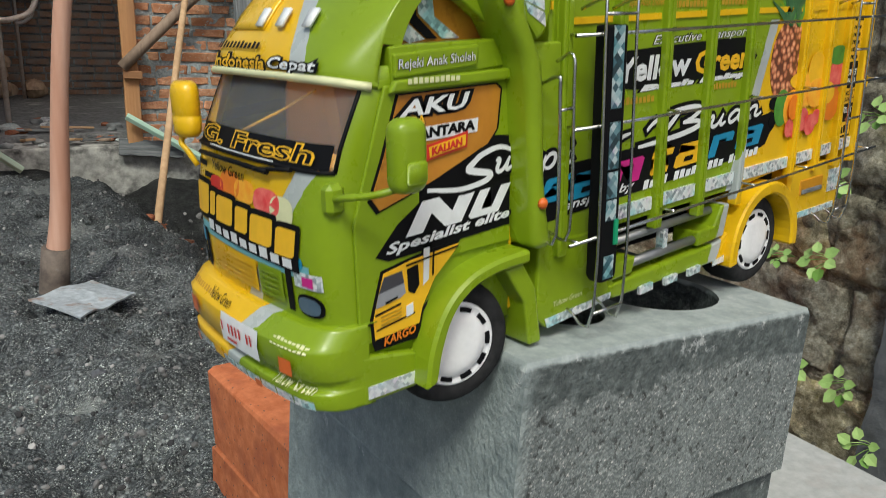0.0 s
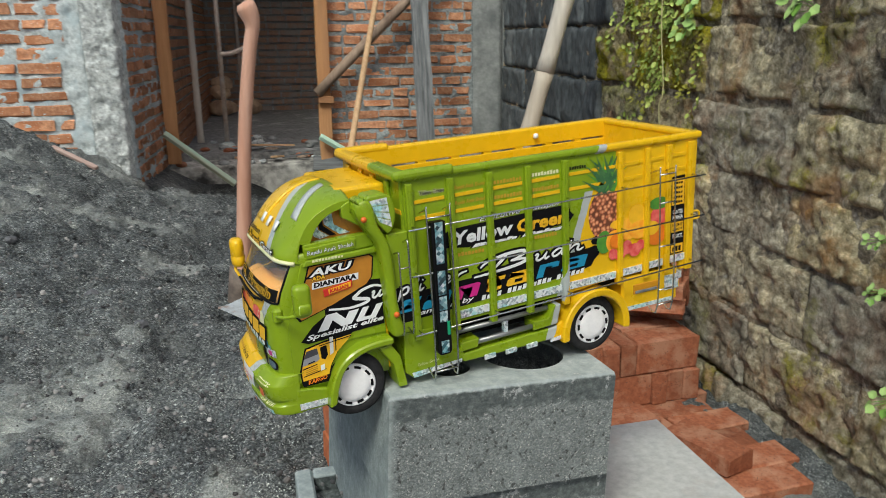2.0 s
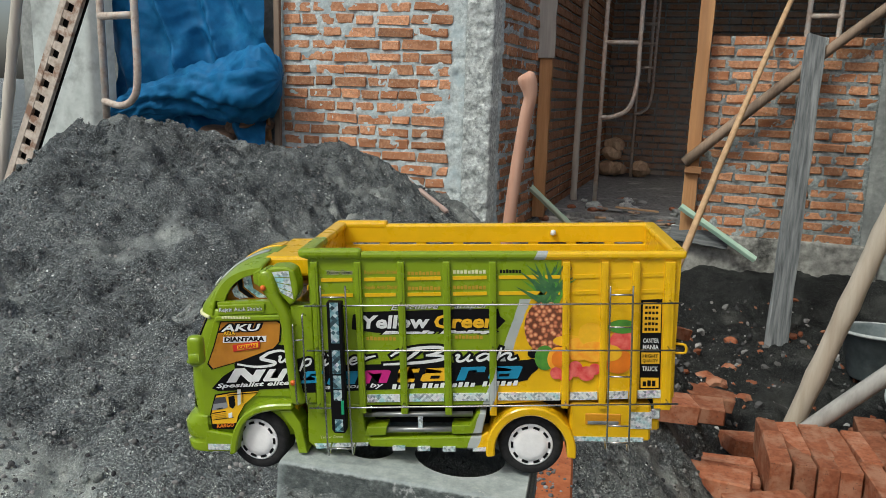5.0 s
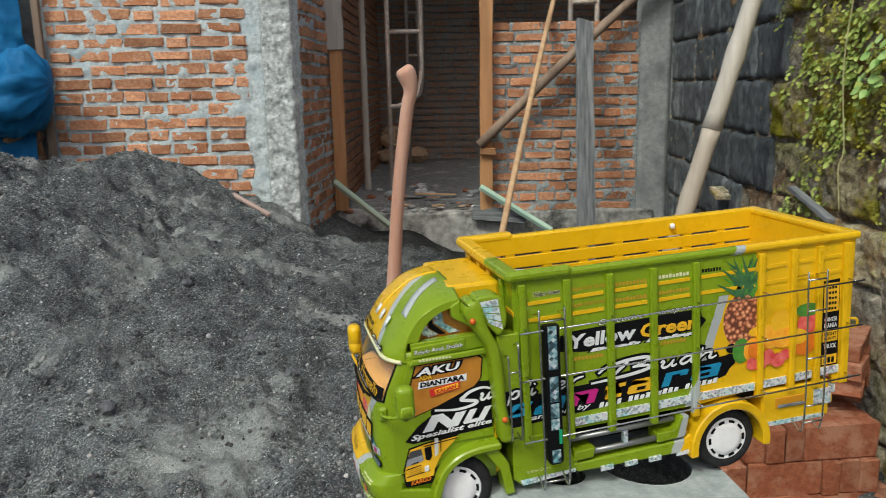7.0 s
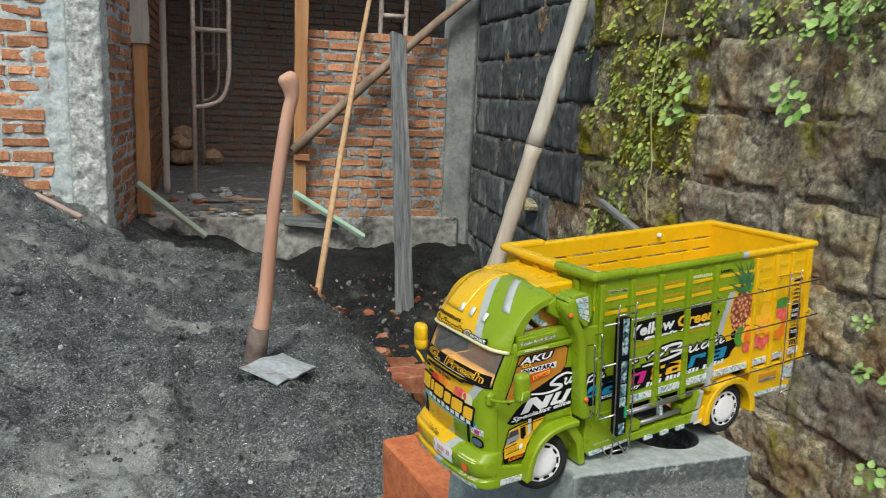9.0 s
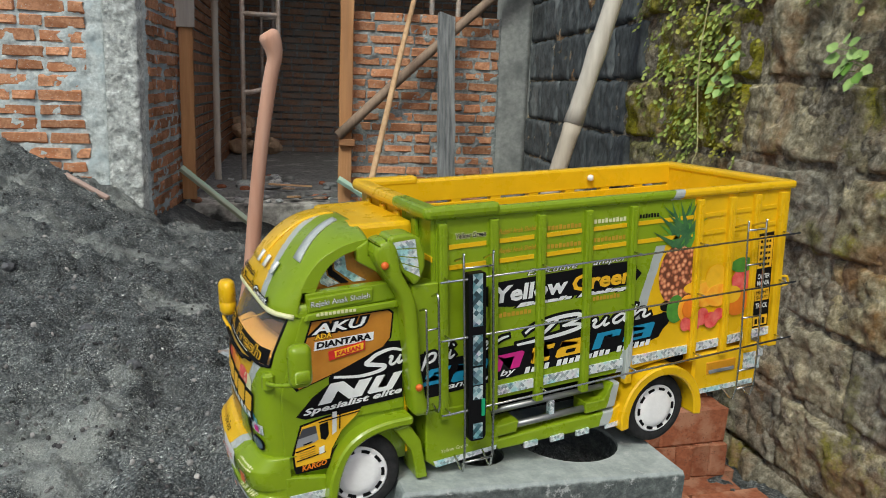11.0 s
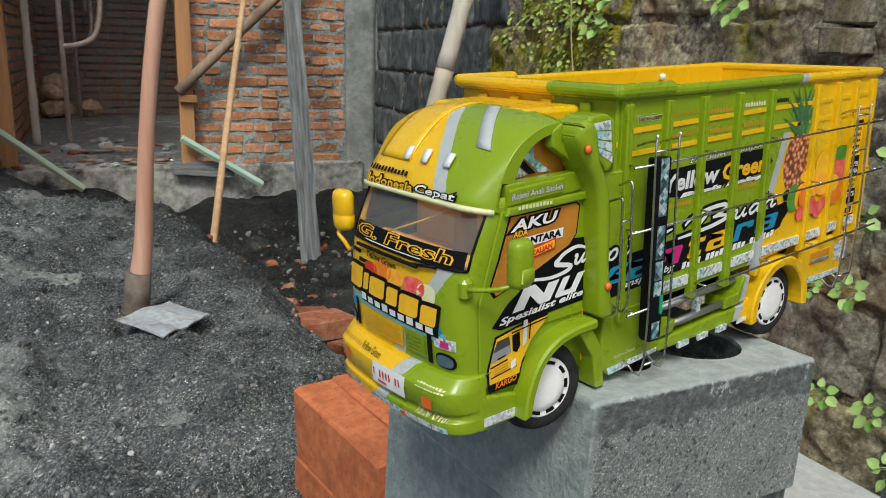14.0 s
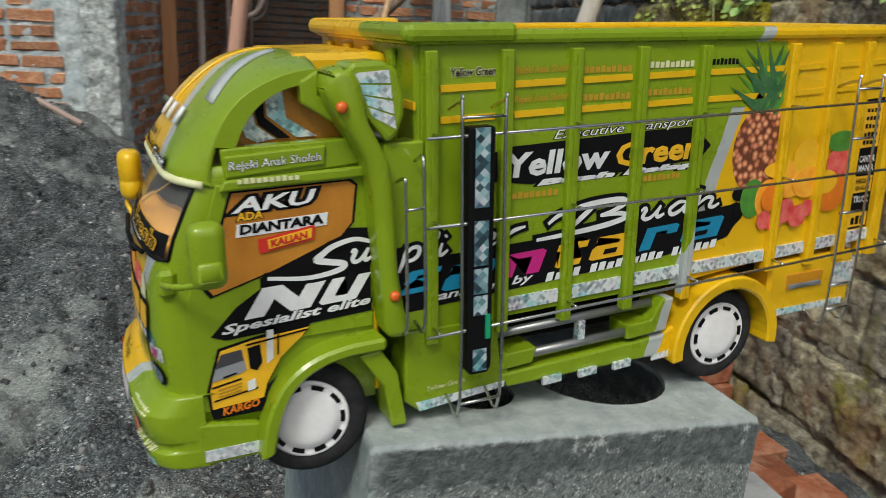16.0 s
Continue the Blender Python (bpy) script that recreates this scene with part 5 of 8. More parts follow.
for u in (-0.0795, -0.0710):
    tpart("chrome_rail", tube(bmesh.new(), curve_pts([(u, -0.075, 0.1085 + (u + 0.0795)), (u, -0.084, 0.1115 + (u + 0.0795)), (u, -0.085, 0.104), (u, -0.085, 0.045), (u, -0.073, 0.042)], 4), 0.0008, 6), CHROME)
tpart("chrome_rail", tube(bmesh.new(), [(-0.0795, -0.085, 0.098), (-0.0710, -0.085, 0.0985)], 0.0007, 6), CHROME)

# doors, side windows
for sgn, vv in ((-1, VC - VH), (1, VC + VH)):
    door = tpart("door", prism(bmesh.new(), [(-0.1695, 0.012), (-0.17, 0.062), (-0.154, 0.1118), (-0.0885, 0.1150), (-0.0885, 0.04), (-0.125, 0.04), (-0.142, 0.03), (-0.15, 0.012)], vv, vv + sgn * 0.0016, "y", 0.0007),
                 GREEN_PAINT if sgn < 0 else YELLOW_PAINT, "cab door with amber window")
    v1 = vv + sgn * 0.0017
    win = [(-0.1480, 0.1080), (-0.0984, 0.1090), (-0.0957, 0.1067), (-0.0977, 0.0907), (-0.1028, 0.0850), (-0.1327, 0.0733), (-0.1585, 0.0655), (-0.1620, 0.0705), (-0.1558, 0.0855)]
    c = Vector((-0.126, 0.094))
    fr = [tuple(c + (Vector(p) - c) * 1.045) for p in win]
    part("window_frame", prism(bmesh.new(), fr, vv, v1 + sgn * 0.0002), BLACK, door)
    part("side_window", prism(bmesh.new(), win, vv, v1 + sgn * 0.0006), AMBER, door, "amber tinted side window")
    part("window_trim", prism(bmesh.new(), [(-0.1535, 0.1092), (-0.090, 0.1108), (-0.0895, 0.1155), (-0.1510, 0.1138)], v1, v1 + sgn * 0.003, "y", 0.001), GREEN_PAINT if sgn < 0 else YELLOW_PAINT, door)
VD = VC - VH - 0.0023
lettering("AKU", on_side(-0.1488, 0.0995, VD, 2), 0.0362, 0.0064, WHITE, 0.25, 0.03, BLACK, 0.13)
lettering("ADA", on_side(-0.1470, 0.0962, VD, 2), 0.011, 0.0035, GOLD, 0.1, 0.03, BLACK, 0.07)
sticker_pts([(-0.1478, 0.0893), (-0.1090, 0.0907), (-0.1084, 0.0962), (-0.1470, 0.0948)], VD - 0.0001, WHITE, "white_label")
lettering("DIANTARA", on_side(-0.1462, 0.0904, VD - 0.0003, 2), 0.0358, 0.0042, BLACK, 0.1, 0.05)
sticker_pts([(-0.1385, 0.0815), (-0.1150, 0.0852), (-0.1145, 0.0915), (-0.1390, 0.0876)], VD - 0.0006, RED, "red_label")
sticker_pts([(-0.1345, 0.0831), (-0.1162, 0.0860), (-0.1158, 0.0903), (-0.1349, 0.0872)], VD - 0.0009, GOLD, "gold_label")
lettering("KALIAN", on_side(-0.1338, 0.0838, VD - 0.0011, 8.5), 0.0165, 0.0032, RED, 0.15, 0.05)

# mirrors on wire arms
mb = box(bmesh.new(), -0.1695, -0.1555, -0.0955, -0.0845, 0.077, 0.1035, 0.0048, 5)
box(mb, -0.167, -0.158, -0.097, -0.095, 0.081, 0.089, 0.001)
mir = tpart("mirror", mb, GREEN_PAINT, "green wing mirror on a thin arm", smooth=True)
part("mirror_arm", tube(bmesh.new(), curve_pts([(-0.176, -0.062, 0.072), (-0.178, -0.072, 0.0745), (-0.172, -0.083, 0.0765), (-0.164, -0.089, 0.079)], 4), 0.0014, 7), GREEN_PAINT, mir)
part("mirror_bracket", box(bmesh.new(), -0.18, -0.172, -0.0655, -0.0585, 0.066, 0.078, 0.002), GREEN_PAINT, mir)
mir = tpart("mirror", lathe(bmesh.new(), [(0.0, -0.0130), (0.0062, -0.0128), (0.0080, -0.0112), (0.0086, -0.0095), (0.0090, -0.0035), (0.0084, -0.0030), (0.0088, -0.0024), (0.0088, 0.0085), (0.0078, 0.0112), (0.0055, 0.0128), (0.0, 0.0130)], 18, pose(-0.180, 0.0585, 0.0955) @ Matrix.Diagonal((0.7, 1, 1, 1))), YELLOW_PAINT, "yellow wing mirror on a thin arm")
part("mirror_arm", tube(bmesh.new(), curve_pts([(-0.180, 0.0595, 0.086), (-0.183, 0.061, 0.080), (-0.182, 0.057, 0.076), (-0.179, 0.054, 0.069)], 4), 0.0014, 7), YELLOW_PAINT, mir)

# front mudguards
for sgn in (-1, 1):
    mt = GREEN_PAINT if sgn < 0 else YELLOW_PAINT
    y0, y1 = (-0.0775, -0.05) if sgn < 0 else (0.045, 0.07)
    arc = curve_pts([(-0.1455, 0, -0.0115), (-0.1425, 0, 0.006), (-0.1345, 0, 0.0225), (-0.122, 0, 0.0325), (-0.106, 0, 0.0368), (-0.086, 0, 0.0378)], 4)
    bm = bmesh.new()
    for a, b in zip(arc, arc[1:]):
        ca, cb = Vector((-0.118, 0, -0.002)), Vector((-0.118, 0, -0.002))
        ia, ib = a + (ca - a).normalized() * 0.0065, b + (cb - b).normalized() * 0.0065
        if a.x > -0.108:
            ia, ib = a - Vector((0, 0, 0.006)), b - Vector((0, 0, 0.006))
        elif b.x > -0.108:
            ib = b - Vector((0, 0, 0.006))
        prism(bm, [(a.x, a.z), (b.x, b.z), (ib.x, ib.z), (ia.x, ia.z)], y0, y1)
    bmesh.ops.remove_doubles(bm, verts=bm.verts[:], dist=2e-5)
    ob = tpart("front_mudguard", bm, mt)
    ob.modifiers.new("soft", "BEVEL").width = 0.0014
    tpart("mud_flap", prism(bmesh.new(), [(-0.099, 0.030), (-0.088, 0.031), (-0.08, 0.018), (-0.0755, -0.0095), (-0.0835, -0.0095), (-0.087, 0.012)], y0 + 0.003, y1, "y", 0.0012), mt)
tpart("wheel_well", prism(bmesh.new(), [(-0.15, 0.0), (-0.143, 0.018), (-0.125, 0.029), (-0.09, 0.03), (-0.086, -0.005)], -0.048, 0.046), DARK)

# side lockers, sill, tubes
tpart("side_locker", prism(bmesh.new(), [(-0.0745, 0.036), (-0.0265, 0.036), (-0.024, 0.012), (-0.018, 0.004), (-0.022, -0.0025), (-0.068, -0.0065), (-0.0755, 0.0)], -0.0705, 0.068, "y", 0.0012), GREEN_PAINT, "green locker panel between the wheels")
sticker_pts([(-0.068, -0.0062), (-0.022, -0.0022), (-0.0215, 0.0008), (-0.07, -0.0012)], -0.0708, FOIL, "foil_edge")
lettering("Yellow Green", on_side(-0.064, 0.0035, -0.0707, 3), 0.02, 0.0028, PALE, 0.2)
for y0, y1 in ((-0.071, -0.05), (0.052, 0.071)):
    tpart("side_sill", prism(bmesh.new(), [(-0.024, 0.0045), (0.076, 0.0085), (0.082, 0.012), (0.088, 0.012), (0.088, -0.0045), (0.072, -0.0035), (-0.02, -0.0035)], y0, y1, "y", 0.0014), SIDE_PAINT)
for k in range(3):
    sticker_pts([(0.0 + 0.022 * k, -0.0055), (0.011 + 0.022 * k, -0.005), (0.011 + 0.022 * k, -0.001), (0.0 + 0.022 * k, -0.0015)], -0.0712, FOIL, "foil_tab", th=0.002)
sticker_pts([(0.07, -0.0055), (0.087, -0.005), (0.0865, -0.0005), (0.07, -0.0025)], -0.0712, FOIL, "foil_edge")
tpart("side_tube", tube(bmesh.new(), [(-0.03, -0.066, 0.0245), (0.07, -0.066, 0.027)], 0.0024, 10), TUBE_GREY, "grey metal tube")
tpart("side_tube", tube(bmesh.new(), [(-0.016, -0.068, 0.0115), (0.064, -0.068, 0.0135)], 0.0026, 10), TUBE_GREY, "grey metal tube")
tpart("tube_foot", prism(bmesh.new(), [(-0.024, 0.007), (-0.006, 0.008), (-0.004, 0.0165), (-0.022, 0.0155)], -0.072, -0.055, "y", 0.001), GREEN_PAINT)
tpart("tube_foot", prism(bmesh.new(), [(0.052, 0.010), (0.078, 0.0115), (0.082, 0.03), (0.074, 0.03), (0.068, 0.019), (0.052, 0.0185)], -0.072, -0.055, "y", 0.001), SIDE_PAINT)
tpart("tube_clip", box(bmesh.new(), 0.0225, 0.0265, -0.0695, -0.065, 0.012, 0.0245), FOIL)

# rear mudguards and tail panel
for sgn in (-1, 1):
    y0, y1 = (-0.0765, -0.04) if sgn < 0 else (0.044, 0.074)
    bm = bmesh.new()
    n = 22
    pts = [(0.12 + 0.0385 * math.cos(a), -0.003 + 0.0405 * math.sin(a)) for a in (radians(-8 + 196 * k / n) for k in range(n + 1))]
    ins = [(0.12 + 0.031 * math.cos(a), -0.003 + 0.033 * math.sin(a)) for a in (radians(-8 + 196 * k / n) for k in range(n + 1))]
    for i in range(n):
        prism(bm, [pts[i], pts[i + 1], ins[i + 1], ins[i]], y0, y1)
    bmesh.ops.remove_doubles(bm, verts=bm.verts[:], dist=2e-5)
    ob = tpart("rear_mudguard", bm, YELLOW_PAINT)
    ob.modifiers.new("soft", "BEVEL").width = 0.0012
    tail = tpart("tail_panel", box(bmesh.new(), 0.153, 0.221, min(y0 + 0.006 * (sgn < 0), y1), max(y0 + 0.006 * (sgn < 0), y1 - 0.006 * (sgn > 0)), 0.006, 0.040, 0.002), YELLOW_PAINT)
    if sgn < 0:
        part("panel_slot", box(bmesh.new(), 0.166, 0.196, -0.0712, -0.069, 0.021, 0.031, 0.0006), plain("shaded_yellow_plastic", (0.62, 0.27, 0.01)), tail)
        part("panel_bar", box(bmesh.new(), 0.168, 0.194, -0.0722, -0.070, 0.0215, 0.0245, 0.0006), GREY_WOOD, tail)
        part("foil_corner", box(bmesh.new(), 0.204, 0.2215, -0.0712, -0.069, 0.018, 0.033), FOIL, tail)
        part("foil_edge", box(bmesh.new(), 0.155, 0.215, -0.0712, -0.069, 0.006, 0.010), FOIL, tail)
tpart("tail_step", box(bmesh.new(), 0.214, 0.229, -0.066, 0.068, 0.014, 0.024, 0.002), YELLOW_PAINT)
tpart("tail_lamp", box(bmesh.new(), 0.221, 0.229, -0.068, -0.055, 0.0255, 0.034, 0.001), FOIL)

# cargo bed
RIBS = [-0.062, -0.025, 0.0115, 0.0497, 0.088, 0.1486, 0.1797, 0.205, 0.232]
bed = tpart("bed_side", prism(bmesh.new(), [(-0.066, 0.0345), (0.087, 0.0375), (0.15, 0.043), (0.222, 0.045), (0.2235, 0.036), (0.2375, 0.0365), (0.241, 0.167), (-0.066, 0.167)], NEAR, NEAR + 0.004), SIDE_PAINT, "lettered bed side with ribs, green turning to yellow")
for k, u in enumerate(RIBS):
    half = 0.0040 if u > 0.22 else 0.0030
    low = 0.0285 if u < 0.1 else 0.036
    for d in ((-half, half),):
        part("rib", prism(bmesh.new(), [(u - half, low), (u + half, low), (u + half, 0.163), (u - half, 0.163)], NEAR + 0.002, NEAR - 0.0036, "y", 0.0007), SIDE_PAINT, bed)
        part("rib_groove", prism(bmesh.new(), [(u - 0.0009, low + 0.003), (u + 0.0009, low + 0.003), (u + 0.0009, 0.16), (u - 0.0009, 0.16)], NEAR - 0.0034, NEAR - 0.0042), SIDE_PAINT, bed)
for k in range(len(RIBS) - 1):
    a, b = RIBS[k] + 0.005, RIBS[k + 1] - 0.005
    for w0 in (0.1452, 0.1316):
        w1 = w0 + 0.0055 * (k / 8)
        part("yellow_slat", prism(bmesh.new(), [(a, w1), (b, w1 + 0.0006), (b, w1 + 0.0036), (a, w1 + 0.003)], NEAR, NEAR - 0.0008), YELLOW_PAINT, bed)
    if k:
        w0 = 0.037 + 0.0095 * (k / 8)
        part("foil_strip", prism(bmesh.new(), [(a - 0.001, w0), (b + 0.001, w0 + 0.0008), (b + 0.001, w0 + 0.0075), (a - 0.001, w0 + 0.0068)], NEAR, NEAR - 0.0014), FOIL, bed)
# far side: boards with real gaps between them
for k, (w0, w1) in enumerate(((0.045, 0.1375), (0.1395, 0.151), (0.153, 0.168))):
    tpart("far_board", box(bmesh.new(), -0.066, 0.239, FAR - 0.004, FAR, w0, w1, 0.0006), YELLOW_PAINT)
for u in [-0.062 + 0.0375 * k for k in range(9)]:
    tpart("far_post", box(bmesh.new(), u - 0.005, u + 0.005, FAR - 0.0036, FAR + 0.004, 0.04, 0.168, 0.0008), YELLOW_PAINT)
tpart("headboard", box(bmesh.new(), -0.0685, -0.0645, NEAR + 0.0015, FAR - 0.0015, 0.045, 0.168, 0.001), HEAD_PAINT)
for v in (-0.045, -0.012, 0.018, 0.05):
    tpart("headboard_rib", box(bmesh.new(), -0.0715, -0.0685, v - 0.004, v + 0.004, 0.08, 0.163, 0.0008), HEAD_PAINT)
tpart("headboard_strip", box(bmesh.new(), -0.0695, -0.0685, NEAR, -0.052, 0.138, 0.1415), YELLOW_PAINT)
tpart("tailgate", box(bmesh.new(), 0.235, 0.2395, NEAR + 0.0015, FAR - 0.0015, 0.045, 0.168, 0.001), YELLOW_PAINT)
tpart("bed_floor", box(bmesh.new(), -0.066, 0.238, NEAR + 0.003, FAR - 0.003, 0.05, 0.056), YELLOW_PAINT)
for name, x0, x1, y0, y1, mt in (("bed_rim", -0.071, 0.2445, NEAR - 0.0030, NEAR + 0.004, SIDE_PAINT), ("bed_rim", -0.071, 0.2455, FAR - 0.004, FAR + 0.006, YELLOW_PAINT),
                                 ("bed_rim", 0.234, 0.2455, NEAR, FAR, YELLOW_PAINT), ("bed_rim", -0.0725, -0.0635, NEAR, FAR, HEAD_PAINT)):
    tpart(name, box(bmesh.new(), x0, x1, y0, y1, 0.165, 0.1715, 0.0022, 2), mt)
tpart("rim_cap", box(bmesh.new(), -0.074, -0.021, NEAR - 0.0048, NEAR + 0.0035, 0.1660, 0.1745, 0.003, 2), GREEN_PAINT)
tpart("rim_cap", box(bmesh.new(), -0.074, -0.021, FAR - 0.0045, FAR + 0.0075, 0.1665, 0.1748, 0.003, 2), YELLOW_PAINT)
tpart("rim_cap", box(bmesh.new(), -0.0755, -0.0625, NEAR - 0.004, FAR + 0.004, 0.1665, 0.1742, 0.003, 2), HEAD_PAINT)
tpart("tail_hook", tube(bmesh.new(), curve_pts([(0.24, -0.066, 0.092), (0.247, -0.068, 0.0915), (0.2475, -0.068, 0.085), (0.24, -0.066, 0.084)], 3), 0.0012, 6), YELLOW_PAINT)
tpart("foam_chip", lathe(bmesh.new(), [(0, 0), (0.003, 0.001), (0.0025, 0.005), (0, 0.006)], 7, pose(0.145, FAR - 0.006, 0.160)), WHITE, "white chip of foam on the inner board")

cap = bmesh.new()
lathe(cap, [(0.0055, 0.0), (0.0062, 0.0008), (0.0062, 0.0075), (0.0056, 0.0082), (0.0056, 0.0090), (0.0062, 0.0097), (0.0062, 0.0165), (0.0050, 0.0178), (0.0, 0.0180)], 20, pose(-0.0578, NEAR + 0.0125, 0.153))
tpart("screw_cap", cap, WHITE, "white ribbed plastic cap in the bed's corner")
tpart("cap_bracket", box(bmesh.new(), -0.0650, -0.0540, NEAR + 0.004, NEAR + 0.0185, 0.1505, 0.153, 0.0005), YELLOW_PAINT)

# wire rails, ladder, black strap
RV = NEAR - 0.0135
for w0, w1 in ((0.1275, 0.1315), (0.0885, 0.092), (0.037, 0.046)):
    bm = tube(bmesh.new(), [(-0.069, RV, w0), (0.0, RV, w0 + (w1 - w0) * 0.22), (0.1, RV, w0 + (w1 - w0) * 0.55), (0.24, RV, w1)], 0.0008, 6)
    for u in (-0.062, 0.0115, 0.088, 0.1486, 0.232):
        w = w0 + (w1 - w0) * (u + 0.069) / 0.309
        tube(bm, [(u, NEAR - 0.004, w), (u, RV, w)], 0.0007, 5)
    tpart("wire_rail", bm, CHROME, "thin chrome wire rail")
for ua, ub, wt, wb, steps in ((0.1825, 0.2005, 0.139, 0.008, (0.139, 0.112, 0.07, 0.027, 0.012)), (-0.054, -0.033, 0.138, 0.0, (0.136, 0.002))):
    lad = new("ladder" if ua > 0 else "wire_frame")
    lad.parent = truck
    for u in (ua, ub):
        part("upright", tube(bmesh.new(), curve_pts([(u, NEAR - 0.003, wt), (u, RV - 0.002, wt + 0.004), (u, RV - 0.003, wt - 0.005), (u, RV - 0.003, wb + 0.004), (u, NEAR, wb)], 4), 0.0008, 6), CHROME, lad)
    for w in steps:
        part("rung", tube(bmesh.new(), [(ua, RV - 0.003, w), (ub, RV - 0.003, w)], 0.0008, 6), CHROME, lad)
strap = tpart("black_post", prism(bmesh.new(), [(-0.05, 0.018), (-0.048, 0.015), (-0.039, 0.015), (-0.037, 0.018), (-0.037, 0.1315), (-0.05, 0.1315)], RV + 0.006, RV - 0.002, "y", 0.0012), BLACK, "black post with a holographic strip")
for w0, w1 in ((0.017, 0.028), (0.045, 0.0545), (0.0555, 0.0675), (0.069, 0.09), (0.096, 0.1312)):
    part("foil_strip", box(bmesh.new(), -0.047, -0.04, RV - 0.0024, RV - 0.0018, w0, w1), POST_FOIL, strap)
part("green_clip", box(bmesh.new(), -0.0408, -0.0385, RV - 0.003, RV - 0.0018, 0.033, 0.045), plain("green_clip_plastic", (0.01, 0.35, 0.16)), strap)

# stickers of the side
sticker_pts([(-0.161, 0.047), (-0.15, 0.0585), (-0.139, 0.0655), (-0.139, 0.070), (-0.128, 0.0765), (-0.112, 0.0835), (-0.1, 0.0882), (-0.0895, 0.0872), (-0.0895, 0.048), (-0.155, 0.0445)], VD + 0.0006, BLACK, "sticker_ground", "black sticker under the big words")
sticker_pts([(-0.0645, 0.0462), (0.1, 0.0560), (0.117, 0.0600), (0.1205, 0.0655), (0.1255, 0.0695), (0.127, 0.077), (0.121, 0.079), (0.117, 0.078), (0.1, 0.0765), (-0.0645, 0.0705)], NEAR, BLACK, "sticker_ground", "black sticker under the big words")

GLYPHS = {"N": [(0, 0), (0, 1), (0.30, 1), (0.70, 0.45), (0.70, 1), (1, 1), (1, 0), (0.70, 0), (0.30, 0.55), (0.30, 0)],
          "u": [(0, 1), (0.33, 1), (0.33, 0.32), (0.40, 0.26), (0.67, 0.26), (0.67, 1), (1, 1), (1, 0), (0.12, 0), (0, 0.12)],
          "s": [(0, 0), (0, 0.24), (0.68, 0.24), (0.68, 0.38), (0.1, 0.38), (0, 0.48), (0, 0.9), (0.1, 1), (1, 1), (1, 0.76), (0.33, 0.76), (0.33, 0.62), (0.9, 0.62), (1, 0.52), (1, 0.1), (0.9, 0)],
          "a": [(0, 0.1), (0, 0.5), (0.08, 0.62), (0.66, 0.62), (0.66, 0.76), (0.05, 0.76), (0.05, 1), (0.9, 1), (1, 0.9), (1, 0), (0.1, 0)],
          "n": [(0, 0), (0, 1), (0.88, 1), (1, 0.88), (1, 0), (0.67, 0), (0.67, 0.74), (0.33, 0.74), (0.33, 0)],
          "t": [(0.12, 0.1), (0.12, 0.72), (0, 0.72), (0, 1), (0.12, 1), (0.14, 1.3), (0.46, 1.3), (0.46, 1), (1, 1), (1, 0.72), (0.46, 0.72), (0.46, 0.26), (0.95, 0.26), (0.95, 0), (0.22, 0)],
          "r": [(0, 0), (0, 1), (0.9, 1), (1, 0.9), (1, 0.58), (0.68, 0.58), (0.68, 0.74), (0.34, 0.74), (0.34, 0)]}


def block_letter(ch, u, w, width, height, mat, v, shear, parent=None, turn=2.8):
    """One wide slanted capital-like letter of the big word."""
    at = on_side(u, w, v, turn)
    for pts, mt, up, name in ((GLYPHS[ch], mat, 0.0005, "letter"), ([(0.33, 0.2), (0.66, 0.2), (0.66, 0.42), (0.33, 0.42)] if ch == "a" else None, BLACK, 0.0008, "letter_gap")):
        if pts:
            bm = bmesh.new()
            bm.faces.new([bm.verts.new(at(x * width + y * height * shear, y * height, up)) for x, y in pts])
            bmesh.ops.triangulate(bm, faces=bm.faces[:])
            tpart(name, bm, mt, "", parent)


PANEL = -0.0728
block_letter("N", -0.1470, 0.0528, 0.0290, 0.0128, WHITE, VD, 0.72)
block_letter("u", -0.1150, 0.0543, 0.0180, 0.0112, WHITE, VD, 0.72)
block_letter("s", -0.0785, 0.0554, 0.0165, 0.0108, TEAL, PANEL - 0.0002, 0.5, stack)
block_letter("a", -0.0568, 0.0532, 0.0250, 0.0118, TEAL, NEAR, 0.5)
block_letter("n", -0.0262, 0.0548, 0.0225, 0.0118, PINK, NEAR, 0.45)
block_letter("t", 0.0028, 0.0562, 0.0180, 0.0118, GOLD, NEAR, 0.45)
block_letter("a", 0.0250, 0.0574, 0.0240, 0.0118, GOLD, NEAR, 0.45)
block_letter("r", 0.0565, 0.0588, 0.0215, 0.0118, TEAL, NEAR, 0.45)
block_letter("a", 0.0830, 0.0602, 0.0260, 0.0112, TEAL, NEAR, 0.45)

